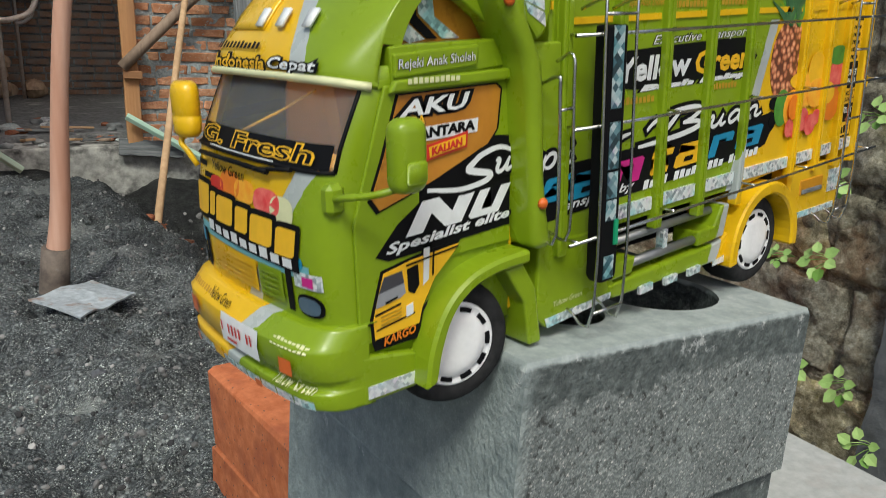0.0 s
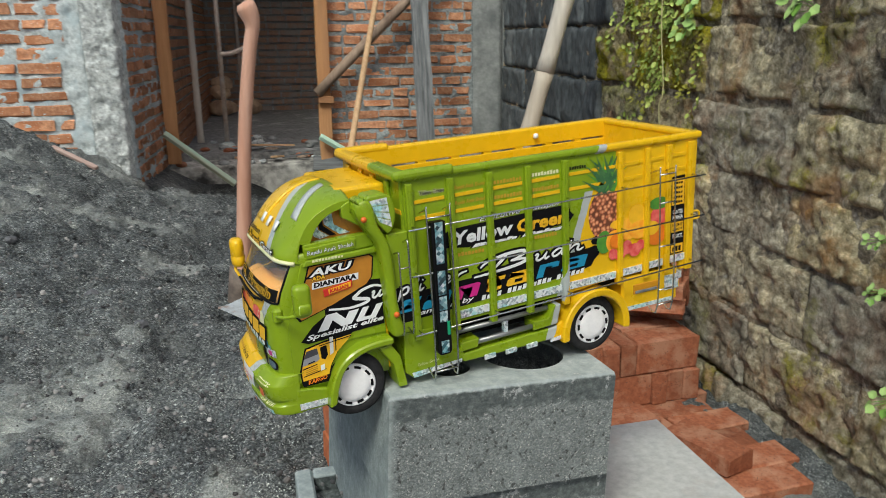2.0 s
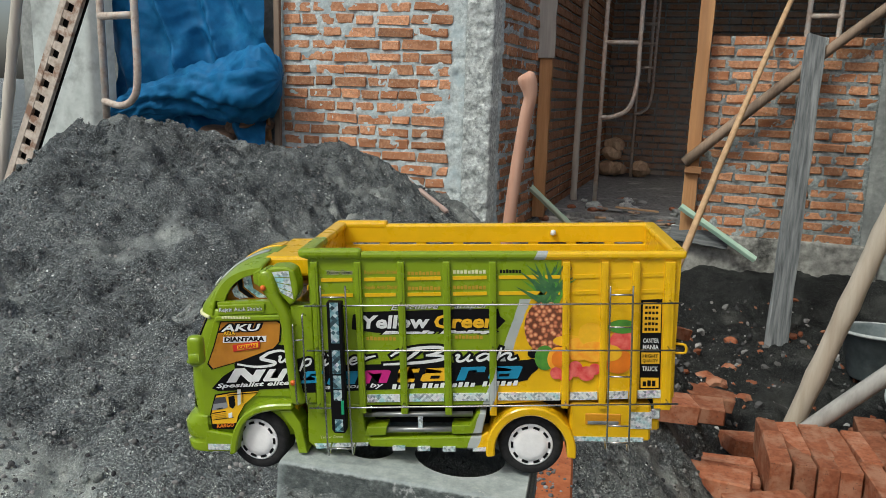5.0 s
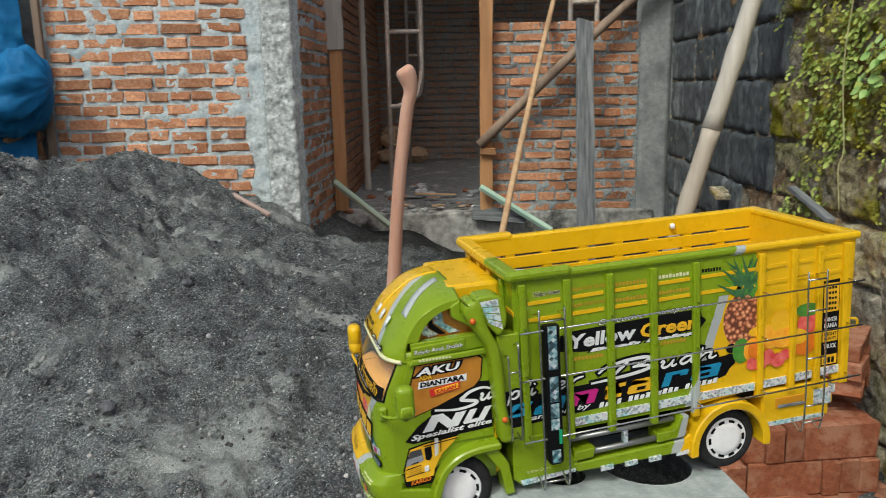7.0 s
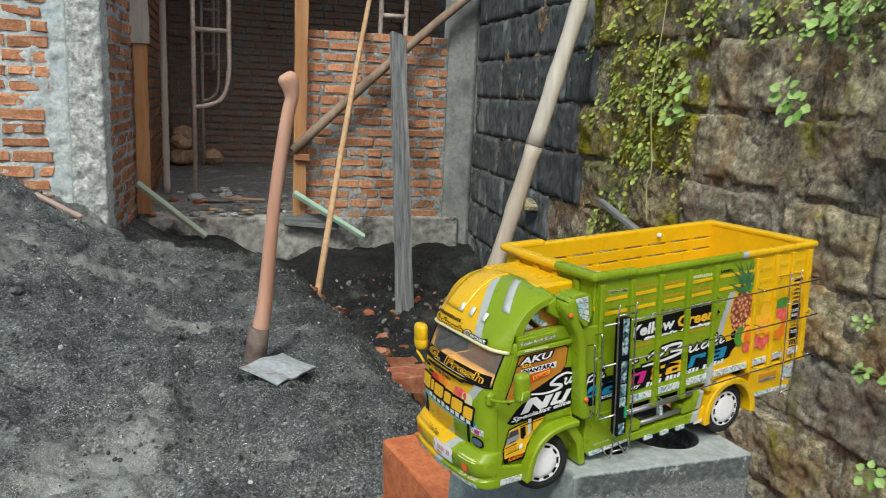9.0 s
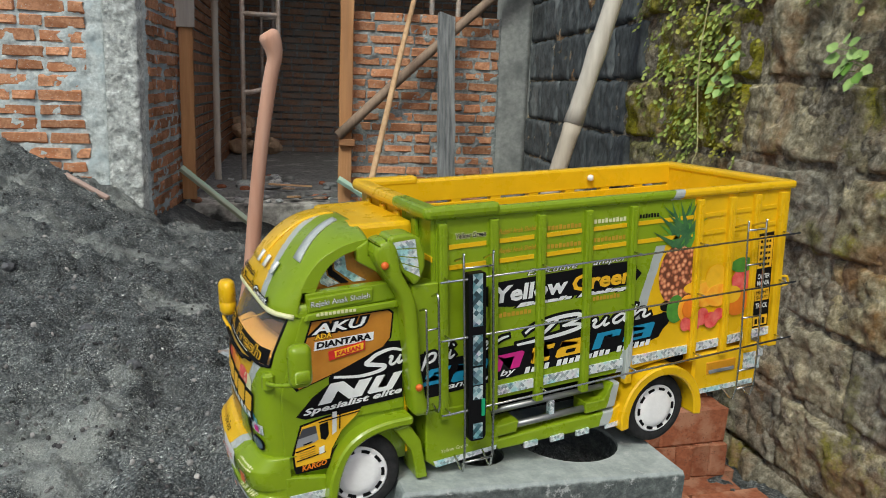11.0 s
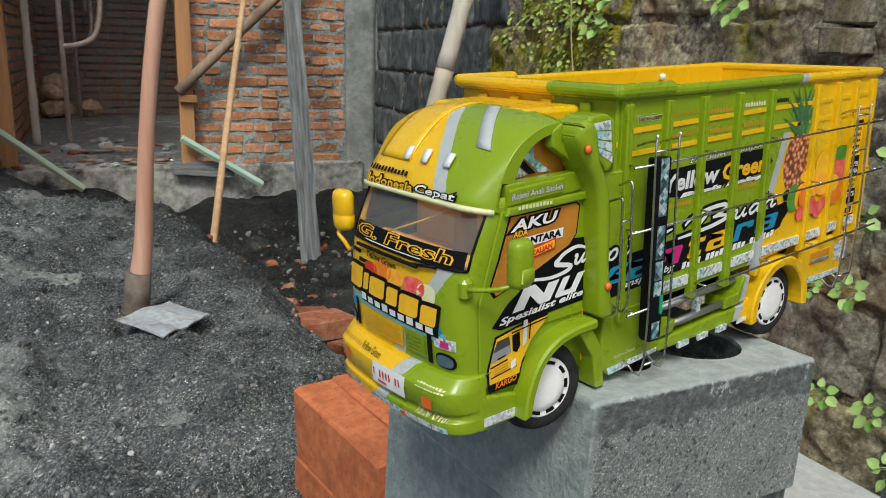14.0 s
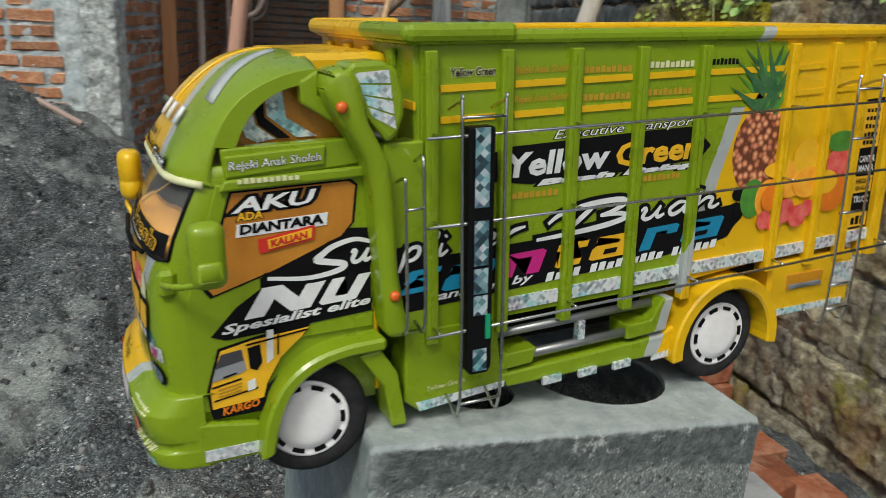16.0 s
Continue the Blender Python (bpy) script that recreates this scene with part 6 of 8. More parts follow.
# the flowing script: pen strokes, white over a broad black edge
SCRIPT = {"S": [[(0.97, 0.85), (0.80, 1.0), (0.60, 0.86), (0.50, 0.66), (0.44, 0.50), (0.55, 0.40), (0.70, 0.28), (0.62, 0.10), (0.35, 0.0), (0.0, 0.14)]],
          "B": [[(0.12, 0.50), (0.25, 0.76), (0.55, 0.96), (0.86, 0.98), (0.93, 0.84), (0.80, 0.62), (0.66, 0.52)], [(0.66, 0.52), (0.90, 0.48), (0.92, 0.30), (0.65, 0.14), (0.30, 0.06), (0.0, 0.02)], [(0.60, 0.90), (0.48, 0.6), (0.34, 0.22)]],
          "u": [[(0, 0.8), (0.12, 0.98), (0.22, 0.8), (0.15, 0.3), (0.32, 0.02), (0.58, 0.2), (0.82, 0.98)], [(0.82, 0.98), (0.74, 0.3), (0.86, 0.03), (1.08, 0.22)]],
          "p": [[(0.12, 1.0), (0.10, 0.0), (0.02, -0.8)], [(0.10, 0.35), (0.38, 0.95), (0.80, 0.9), (0.84, 0.3), (0.5, 0.0), (0.12, 0.18)]],
          "l": [[(0, 0.1), (0.6, 1.4), (0.52, 1.8), (0.30, 1.5), (0.28, 0.2), (0.5, 0.0), (0.9, 0.3)]],
          "i": [[(0.2, 0.92), (0.18, 0.2), (0.4, 0), (0.8, 0.3)], [(0.30, 1.35), (0.42, 1.45)]],
          "e": [[(0.05, 0.4), (0.6, 0.55), (0.7, 0.85), (0.4, 1.0), (0.1, 0.6), (0.2, 0.1), (0.5, 0), (0.95, 0.3)]],
          "r": [[(0.08, 0.9), (0.2, 0.95), (0.18, 0.0)], [(0.2, 0.4), (0.5, 0.85), (0.95, 1.0)]],
          "a": [[(0.75, 0.9), (0.4, 1.0), (0.08, 0.5), (0.25, 0.03), (0.6, 0.3), (0.78, 0.95)], [(0.78, 0.95), (0.74, 0.25), (0.9, 0.02), (1.1, 0.25)]],
          "h": [[(0.15, 1.8), (0.15, 0.9), (0.12, 0)], [(0.15, 0.4), (0.5, 0.95), (0.8, 0.8), (0.75, 0.2), (0.95, 0.02), (1.2, 0.25)]]}


def script_letter(ch, u, w, width, height, v, pen, edge, shear=0.35, parent=None, turn=3.0, mat=WHITE, back=BLACK):
    """A pen-drawn letter; the pen swells in the middle of each stroke."""
    at = on_side(u, w, v, turn)
    for mt, grow, lift, name in ((back, edge, 0.00022, "letter_outline"), (mat, 0.0, 0.00055, "letter")):
        bm = bmesh.new()
        for q, stroke in enumerate(SCRIPT[ch]):
            pts = [Vector((p.x * width + p.y * height * shear, p.y * height, 0)) for p in curve_pts([(x, y, 0) for x, y in stroke], 5)]
            n = len(pts) - 1
            rows = []
            for k, p in enumerate(pts):
                d = (pts[min(k + 1, n)] - pts[max(k - 1, 0)]).normalized()
                half = pen * (0.32 + 0.24 * math.sin(math.pi * k / n)) + grow
                ends = d * (grow if k == n else -grow if k == 0 else 0.0)
                side = Vector((-d.y, d.x, 0)) * half
                rows.append([bm.verts.new(at(c.x, c.y, lift + 0.00004 * q + 0.000003 * k)) for c in (p + side + ends, p - side + ends)])
            for a, b in zip(rows, rows[1:]):
                bm.faces.new((a[0], a[1], b[1], b[0]))
        tpart(name, bm, mt, "", parent)


sticker_pts([(-0.0838, 0.0462), (-0.0657, 0.0470), (-0.0657, 0.0760), (-0.0720, 0.0790), (-0.0838, 0.0772)], PANEL, BLACK, "sticker_ground", parent=stack, th=0.0001)
script_letter("S", -0.1360, 0.0680, 0.0490, 0.0150, VD - 0.0002, 0.0026, 0.0016, 0.0, turn=0)
script_letter("u", -0.1000, 0.0722, 0.0095, 0.0058, VD - 0.0002, 0.0019, 0.0016)
script_letter("p", -0.0775, 0.0714, 0.0090, 0.0060, PANEL - 0.0002, 0.0018, 0.0017, parent=stack)
for ch, u, w, width in (("l", -0.0655, 0.0708, 0.0075), ("i", -0.0590, 0.0713, 0.0065), ("e", -0.0365, 0.0722, 0.0090), ("r", -0.0265, 0.0732, 0.0130)):
    script_letter(ch, u, w, width, 0.0062, NEAR - 0.0002, 0.0018, 0.0018)
script_letter("B", -0.0060, 0.0722, 0.0560, 0.0152, NEAR - 0.0002, 0.0026, 0.0020, 0.0, turn=1.5)
for ch, u, w, width in (("u", 0.0545, 0.0757, 0.0150), ("a", 0.0725, 0.0765, 0.0150), ("h", 0.0895, 0.0774, 0.0150)):
    script_letter(ch, u, w, width, 0.0062, NEAR - 0.0002, 0.0021, 0.0020)
lettering("Spesialist elite", on_side(-0.1565, 0.0462, VD - 0.0002, 3.6), 0.0665, 0.0056, WHITE, 0.3, 0.03, BLACK, 0.09)
lettering("transport by", on_side(-0.066, 0.0475, NEAR, 3), 0.060, 0.0055, WHITE, 0.3, 0.02, BLACK, 0.05)
for k in range(21):
    u = 0.0005 + 0.0052 * k
    w = 0.0502 + 0.00024 * k
    tall = 0.0046 - 0.0009 * (k % 3 == 1)
    if k not in (4, 14):
        sticker_pts([(u, w), (u + 0.0036, w + 0.0002), (u + 0.0048, w + tall), (u + 0.0012, w + tall - 0.0002)], NEAR - 0.0003, WHITE, "printed_bar")
sticker_pts([(-0.0325, 0.1035), (-0.031, 0.1165), (-0.022, 0.119), (0.02, 0.1205), (0.06, 0.122), (0.0925, 0.1225), (0.094, 0.116), (0.0985, 0.112), (0.092, 0.105), (0.04, 0.102), (-0.01, 0.1005)], NEAR, BLACK, "sticker_ground", "black splash under the words")
lettering("Executive Transport", on_side(0.002, 0.1198, NEAR, 1.5), 0.0865, 0.0055, WHITE, 0.35, 0, BLACK, 0.05)
lettering("Yellow", on_side(-0.0240, 0.1040, NEAR, 1), 0.059, 0.0118, WHITE, 0.12, 0.035)
lettering("Green", on_side(0.0385, 0.1048, NEAR, 1), 0.052, 0.0122, GOLD, 0.12, 0.035)
lettering("Buah Balap", on_side(-0.0065, 0.0985, NEAR, 1.2), 0.098, 0.0038, WHITE, 0.2, 0.07, BLACK, 0.09)
lettering("Yellow Green", on_side(-0.052, 0.1515, NEAR, 1), 0.022, 0.0038, BLACK, 0.15, 0.02, PALE, 0.06)
OCHRE = plain("ochre_print", (0.50, 0.30, 0.02), 0.45)
lettering("Rejeki Anak Sholeh", on_side(-0.02, 0.1508, NEAR, 1), 0.029, 0.0045, OCHRE, 0.15, 0.02)
lettering("Rejeki Anak Sholeh", on_side(-0.02, 0.1378, NEAR, 1), 0.029, 0.0045, OCHRE, 0.15, 0.02)
for u0, u1, w0, n, mt in ((0.017, 0.045, 0.1512, 9, OCHRE), (0.017, 0.045, 0.1383, 9, OCHRE), (0.055, 0.083, 0.1525, 9, PALE), (0.055, 0.083, 0.1392, 9, OCHRE), (0.094, 0.112, 0.153, 7, BLACK), (-0.02, 0.006, 0.094, 8, OCHRE), (0.056, 0.08, 0.096, 8, OCHRE)):
    bars(u0, u1, w0, 0.0035, n, mt, NEAR, seed=n)

# fruit print
def blob(u, w, ru, rw, mat, v, name="fruit_print", n=20, tilt=0.0):
    c, s = math.cos(tilt), math.sin(tilt)
    return sticker_pts([(u + ru * math.cos(a) * c - rw * math.sin(a) * s, w + ru * math.cos(a) * s + rw * math.sin(a) * c) for a in (2 * math.pi * k / n for k in range(n))], v, mat, name, th=0.0002)


sticker_pts([(0.0915, 0.131), (0.118, 0.131), (0.1285, 0.164), (0.0915, 0.164)], NEAR, GREEN_PAINT, "green_field", th=0.0002)
sticker_pts([(0.118, 0.131), (0.1445, 0.131), (0.1445, 0.164), (0.126, 0.164)], NEAR - 0.0001, GREEN_PAINT, "green_field", th=0.0002)
blob(0.1335, 0.1065, 0.0192, 0.0245, PINEAPPLE, NEAR - 0.0002, "pineapple_print", 28)
rr = random.Random(4)
for k in range(46):
    a = radians(90 + rr.uniform(-64, 64))
    L = rr.uniform(0.014, 0.030)
    b = Vector((0.134 + rr.uniform(-0.007, 0.007), 0.127 + 0.016 * rr.random()))
    tip = b + Vector((math.cos(a), math.sin(a))) * L
    tip.y = min(tip.y, 0.163)
    sd = Vector((-math.sin(a), math.cos(a))) * 0.0026
    sticker_pts([tuple(b - sd), tuple(b + sd), tuple(tip)], NEAR - 0.0004 - 0.00001 * k, CROWN if k % 4 else FRUIT_GREEN, "pineapple_leaf", th=0.0001)
for k, (u, w, ru, rw, mt) in enumerate(((0.1315, 0.078, 0.0085, 0.011, FRUIT_GREEN), (0.143, 0.077, 0.0095, 0.011, CITRUS), (0.152, 0.093, 0.014, 0.005, GOLD), (0.159, 0.086, 0.012, 0.010, CITRUS), (0.169, 0.099, 0.010, 0.010, GOLD),
                                        (0.172, 0.084, 0.012, 0.009, CITRUS), (0.192, 0.076, 0.012, 0.011, ORANGE), (0.196, 0.094, 0.011, 0.009, BERRY), (0.195, 0.106, 0.012, 0.006, FRUIT_GREEN), (0.186, 0.083, 0.009, 0.007, GOLD),
                                        (0.141, 0.065, 0.005, 0.0055, BERRY), (0.149, 0.063, 0.006, 0.0055, BERRY), (0.157, 0.069, 0.006, 0.007, BERRY), (0.166, 0.065, 0.007, 0.0065, BERRY), (0.173, 0.069, 0.005, 0.005, BERRY), (0.143, 0.0775, 0.006, 0.0075, ORANGE))):
    blob(u, w + 0.002, ru, rw, mt, NEAR - 0.0006 - 0.0001 * k)
blob(0.122, 0.0835, 0.005, 0.004, BLACK, NEAR - 0.0004, "ink_splash")
blob(0.1225, 0.073, 0.004, 0.0035, BLACK, NEAR - 0.0004, "ink_splash")
# label column at the tail
sticker_pts([(0.2105, 0.053), (0.2275, 0.0535), (0.2268, 0.1315), (0.2095, 0.1305)], NEAR, BLACK, "label_column", "column of black and yellow labels")
for k, (w0, w1, mt) in enumerate(((0.1025, 0.1285, GOLD), (0.087, 0.1, WHITE), (0.0755, 0.0855, GOLD), (0.066, 0.0735, WHITE), (0.0545, 0.0635, GOLD))):
    if mt is GOLD:
        sticker_pts([(0.2115, w0), (0.2262, w0 + 0.0004), (0.226, w1), (0.2112, w1)], NEAR - 0.0003, GOLD, "label")
for body, w, h, mt in (("HIGHT", 0.0812, 0.003, BLACK), ("QUALITY", 0.0768, 0.003, BLACK), ("TRUCK", 0.0695, 0.0042, WHITE), ("MANIA", 0.0885, 0.004, WHITE), ("CANTER", 0.094, 0.004, WHITE)):
    lettering(body, on_side(0.2122, w, NEAR - 0.0006), 0.0128, h, mt, 0, 0.02)
for k in range(5):
    bars(0.213, 0.2245, 0.1045 + 0.0047 * k, 0.0026, 4, BLACK, NEAR - 0.0003, seed=k)
bars(0.213, 0.2245, 0.056, 0.0055, 3, BLACK, NEAR - 0.0003)
# printed lorry on the door
sticker_pts([(-0.1640, 0.0120), (-0.1648, 0.0220), (-0.1625, 0.0295), (-0.1588, 0.0412), (-0.1435, 0.0440), (-0.1385, 0.0447), (-0.1380, 0.0475), (-0.1340, 0.0475), (-0.1332, 0.0455), (-0.1180, 0.0465), (-0.121, 0.042), (-0.131, 0.034), (-0.138, 0.022), (-0.140, 0.0125), (-0.142, 0.0085), (-0.163, 0.0085)], VD + 0.0006, BLACK, "lorry_print", "sticker of a yellow lorry")
sticker_pts([(-0.1628, 0.0135), (-0.1634, 0.0215), (-0.1612, 0.0295), (-0.1578, 0.0400), (-0.1440, 0.0428), (-0.1190, 0.0450), (-0.122, 0.0415), (-0.132, 0.0330), (-0.139, 0.0215), (-0.1408, 0.0150)], VD + 0.0003, GOLD, "lorry_print")
sticker_pts([(-0.1622, 0.0265), (-0.1608, 0.0315), (-0.1578, 0.0385), (-0.1490, 0.0395), (-0.1475, 0.0300), (-0.150, 0.0285)], VD, plain("grey_window_print", (0.30, 0.31, 0.33), 0.35), "lorry_print")
sticker_pts([(-0.1460, 0.0300), (-0.1465, 0.0395), (-0.1410, 0.0405), (-0.1405, 0.0320), (-0.143, 0.0285)], VD, BLACK, "lorry_print")
sticker_pts([(-0.1385, 0.0310), (-0.1378, 0.0465), (-0.1348, 0.0465), (-0.1355, 0.0330)], VD, WHITE, "lorry_print")
sticker_pts([(-0.1625, 0.0232), (-0.1500, 0.0255), (-0.1500, 0.0262), (-0.1625, 0.0240)], VD, BLACK, "lorry_print")
sticker_pts([(-0.1622, 0.0170), (-0.1430, 0.0200), (-0.1430, 0.0206), (-0.1622, 0.0176)], VD, BLACK, "lorry_print")
sticker_pts([(-0.1475, 0.0195), (-0.1440, 0.0203), (-0.1440, 0.0250), (-0.1475, 0.0240)], VD - 0.0002, WHITE, "lorry_print")
sticker_pts([(-0.1606, 0.0325), (-0.1578, 0.0386), (-0.1492, 0.0396), (-0.1484, 0.0345)], VD - 0.0002, plain("dark_window_print", (0.06, 0.06, 0.07), 0.35), "lorry_print")
sticker_pts([(-0.1575, 0.0276), (-0.1520, 0.0288), (-0.1518, 0.0295), (-0.1578, 0.0283)], VD - 0.0004, BLACK, "lorry_print")
for k in range(3):
    sticker_pts([(-0.1600, 0.0190 + 0.0016 * k), (-0.1500, 0.0206 + 0.0016 * k), (-0.1500, 0.0211 + 0.0016 * k), (-0.1600, 0.0195 + 0.0016 * k)], VD - 0.0002, OCHRE, "lorry_print")
sticker_pts([(-0.1338, 0.0342), (-0.1332, 0.0448), (-0.1325, 0.0449), (-0.1331, 0.0347)], VD - 0.0002, BLACK, "lorry_print")
sticker_pts([(-0.1470, 0.0408), (-0.1195, 0.0438), (-0.1198, 0.0444), (-0.1470, 0.0415)], VD - 0.0002, BLACK, "lorry_print")
lettering("KARGO", on_side(-0.159, 0.0098, VD, 6), 0.0165, 0.0038, ORANGE, 0.25, 0.03)


# ---- the rest of the stand ----
def loose_brick(name, m, L=0.225, H=0.06, D=0.105, seed=0, label="orange clay brick", group="", mat=None):
    me = brick_mesh(name, L, H, D, seed, mat or PILE_BRICK, 0.0025)
    ob = new(name, me)
    ob.matrix_world = m
    return tagged(ob, label, "brick", group)


SLAB = Matrix.Translation((-0.122, 0.143, 0.332)) @ Matrix.Rotation(radians(-10.9), 4, "Z")
ob = part("concrete_slab", box(box(box(box(bmesh.new(), 0, 0.02, -0.34, 0, -0.09, 0, 0.003), 0.19, 0.21, -0.34, 0, -0.09, 0, 0.003), 0.02, 0.19, -0.02, 0, -0.09, 0, 0.003), 0.02, 0.19, -0.34, -0.02, -0.09, -0.02), BLOCK)
ob.matrix_world = SLAB
tagged(ob, "grey hollow concrete block filled with dark gravel", "concrete block", "blocks of the stand")
gm = bmesh.new()
rng = random.Random(3)
for _ in range(420):
    tmp = bmesh.new()
    bmesh.ops.create_icosphere(tmp, subdivisions=1, radius=0.003 + 0.004 * rng.random() ** 2)
    join(gm, tmp, SLAB @ Matrix.LocRotScale((rng.uniform(0.02, 0.19), rng.uniform(-0.33, -0.02), -0.014 + 0.016 * rng.random()), Euler((rng.random() * 6, 1, 0)), (1, 0.8, 0.7)))
tagged(part("gravel", gm, PEBBLE), "dark gravel lying in the hollow block", "gravel", kind="stuff")
for x0, x1 in ((0.214, 0.31), (0.313, 0.466)):
    ob = part("concrete_slab", box(bmesh.new(), x0, x1, -0.34, 0, -0.09, 0, 0.004), surf("pale_cement_slab", (0.36, 0.37, 0.355), (0.50, 0.51, 0.49), fine=90, coarse=9, rough=0.9, bump=0.35, dist=0.0015, c3=(0.40, 0.36, 0.33), c3_at=(0.55, 0.72), spec=0.25))
    ob.matrix_world = SLAB
    tagged(ob, "pale grey concrete slab beside the stacked blocks", "concrete slab", "blocks of the stand")
for k, (x0, x1) in enumerate(((0.0, 0.22), (0.23, 0.46))):
    ob = part("concrete_block", box(bmesh.new(), x0, x1, -0.34, -0.01, -0.5, -0.092, 0.004), BLOCK)
    ob.matrix_world = SLAB
    tagged(ob, "grey concrete block at the foot of the stand", "concrete block", "blocks of the stand")
# bricks lying beside the blocks
BRIGHT_BRICK = surf("clean_orange_brick", (0.42, 0.115, 0.045), (0.60, 0.20, 0.085), fine=70, coarse=12, rough=0.92, bump=0.4, dist=0.0015, c3=(0.34, 0.10, 0.05), c3_at=(0.5, 0.66), speck=(0.12, 0.08, 0.06), speck_scale=260, speck_at=0.9, vary=0.12, spec=0.2)
d = math.atan2(0.556 - 0.299, 0.035 - 0.014)
for k, (x, y, z, t) in enumerate(((0.050, 0.428, 0.2035, 0.0), (0.117, 0.438, 0.2010, 0.035), (0.186, 0.44, 0.2035, -0.01), (0.052, 0.434, 0.095, 0.03), (0.118, 0.43, 0.095, 0.0), (0.184, 0.432, 0.095, 0.02))):
    loose_brick("brick", Matrix.Translation((x, y, z)) @ Matrix.Rotation(d + t, 4, "Z"), 0.25, 0.107, 0.057, 40 + k, "orange clay brick set on edge beside the concrete blocks", "bricks by the stand", BRIGHT_BRICK)
for k, (x, z) in enumerate(((0.047, 0.1965), (0.116, 0.192), (0.182, 0.196))):
    loose_brick("brick", Matrix.Translation((x, 0.245, z)) @ Matrix.Rotation(1.5 + 0.03 * k, 4, "Z"), 0.12, 0.107, 0.057, 51 + k, "broken orange brick set on edge by the stack", "bricks by the stand", BRIGHT_BRICK)
crumbs = bmesh.new()
for _ in range(70):
    tmp = bmesh.new()
    r = 0.0015 + 0.003 * rng.random()
    bmesh.ops.create_icosphere(tmp, subdivisions=1, radius=r)
    join(crumbs, tmp, Matrix.LocRotScale((0.17 + rng.gauss(0, 0.016), 0.42 + rng.gauss(0, 0.035), 0.257 + r * 0.4), None, (1, 1, 0.7)))
tagged(part("grit", crumbs, PEBBLE), "dark grit spilt on a brick", "gravel", kind="stuff")

# ---- the brick stack by the old wall ----
PILE = Matrix.Translation((1.56, 1.2, -0.405)) @ Matrix.Rotation(radians(-9), 4, "Z")   # x towards the wall is 0, the stack runs to minus x and plus y
L, W, H = 0.235, 0.112, 0.058
pile = empty("brick_pile", PILE, "stack of new orange bricks set on edge by the wall", "brick pile")
MESHES = [brick_mesh("brick", L, H, W, 60 + k, PILE_BRICK, 0.003) for k in range(5)]
rng = random.Random(21)


def pile_brick(x, y, z, how, turn=0.0):
    """how: 'flat' lies with its length on x; 'edge' stands on edge, length on x; 'head' on edge, its end to the front."""
    m = {"flat": Matrix.Identity(4), "flaty": Matrix.Rotation(radians(90), 4, "Z"), "edge": Matrix.Rotation(radians(90), 4, "X"),
         "head": Matrix.Rotation(radians(90), 4, "Z") @ Matrix.Rotation(radians(90), 4, "X")}[how]
    ob = new("brick", rng.choice(MESHES))
    ob.parent = pile
    ob.matrix_basis = Matrix.Translation((x + rng.uniform(-0.004, 0.004), y + rng.uniform(-0.006, 0.006), z)) @ Matrix.Rotation(turn + rng.uniform(-0.03, 0.03), 4, "Z") @ m


def heads(x, n, y, z, step=0.061):
    """A run of bricks on edge, their ends to the front, from x towards the trench."""
    for _ in range(n):
        pile_brick(x - H / 2, y + L / 2 + rng.uniform(-0.012, 0.012), z, "head")
        x -= step
    return x


def stretchers(x, y, z, deep=4):
    for q in range(deep):
        pile_brick(x - L / 2, y + H / 2 + 0.061 * q, z, "edge")
    return x - L - 0.005


# ground layer, flat, running out before the stack
for i in range(6):
    for j in range(9):
        if i < 4 or j > 2:
            pile_brick(-0.13 - 0.242 * i + (0.05 if j % 2 else 0), -0.50 + 0.117 * j, -0.03, "flat", 0.02)
# two layers on edge, in blocks of heads and of stretchers
for j in range(2):
    y, z = 0.245 * j, W / 2
    x = heads(-0.02, 3 + (j == 2), y, z)
    x = stretchers(x, y, z)
    x = heads(x, 4, y, z, 0.063)
    if j < 2:
        stretchers(x - 0.006, y + (0.03 if j == 0 else 0.0), z, 3)
for j in range(2):
    y, z = 0.245 * j, W * 1.5 + 0.003
    x = stretchers(-0.02, y, z)
    x = heads(x, 3, y, z)
    x = heads(x - 0.004, 4, y + (0.165 if j == 0 else 0.0), z, 0.064)
# bats and loose bricks lying on the layers and on the ground course
for x, y, z, how, turn in ((-0.72, 0.02, 0.145, "flat", 0.35), (-0.86, 0.16, 0.145, "flat", -0.2), (-0.80, 0.40, 0.03, "flat", 0.4), (-0.45, 0.62, 0.03, "flat", 0.7), (-0.20, 0.60, 0.03, "flaty", 0.2),
                           (-0.40, -0.16, 0.03, "flat", 0.15), (-0.62, -0.13, 0.03, "flat", -0.1), (-0.22, -0.34, 0.03, "flaty", 0.3)):
    pile_brick(x, y, z, how, turn)
# a stack of flat bricks on top, turned to the wall
for k in range(4):
    z = 2 * W + 0.034 + k * (H + 0.002)
    for q in range(2):
        if k == 0 and q == 0:
            continue
        pile_brick(-0.127 + 0.068 * q - 0.006 * k, 0.150 + 0.090 * q + 0.012 * math.cos(k * 1.7), z, "flat", -0.66 + 0.06 * math.sin(k * 2.0))
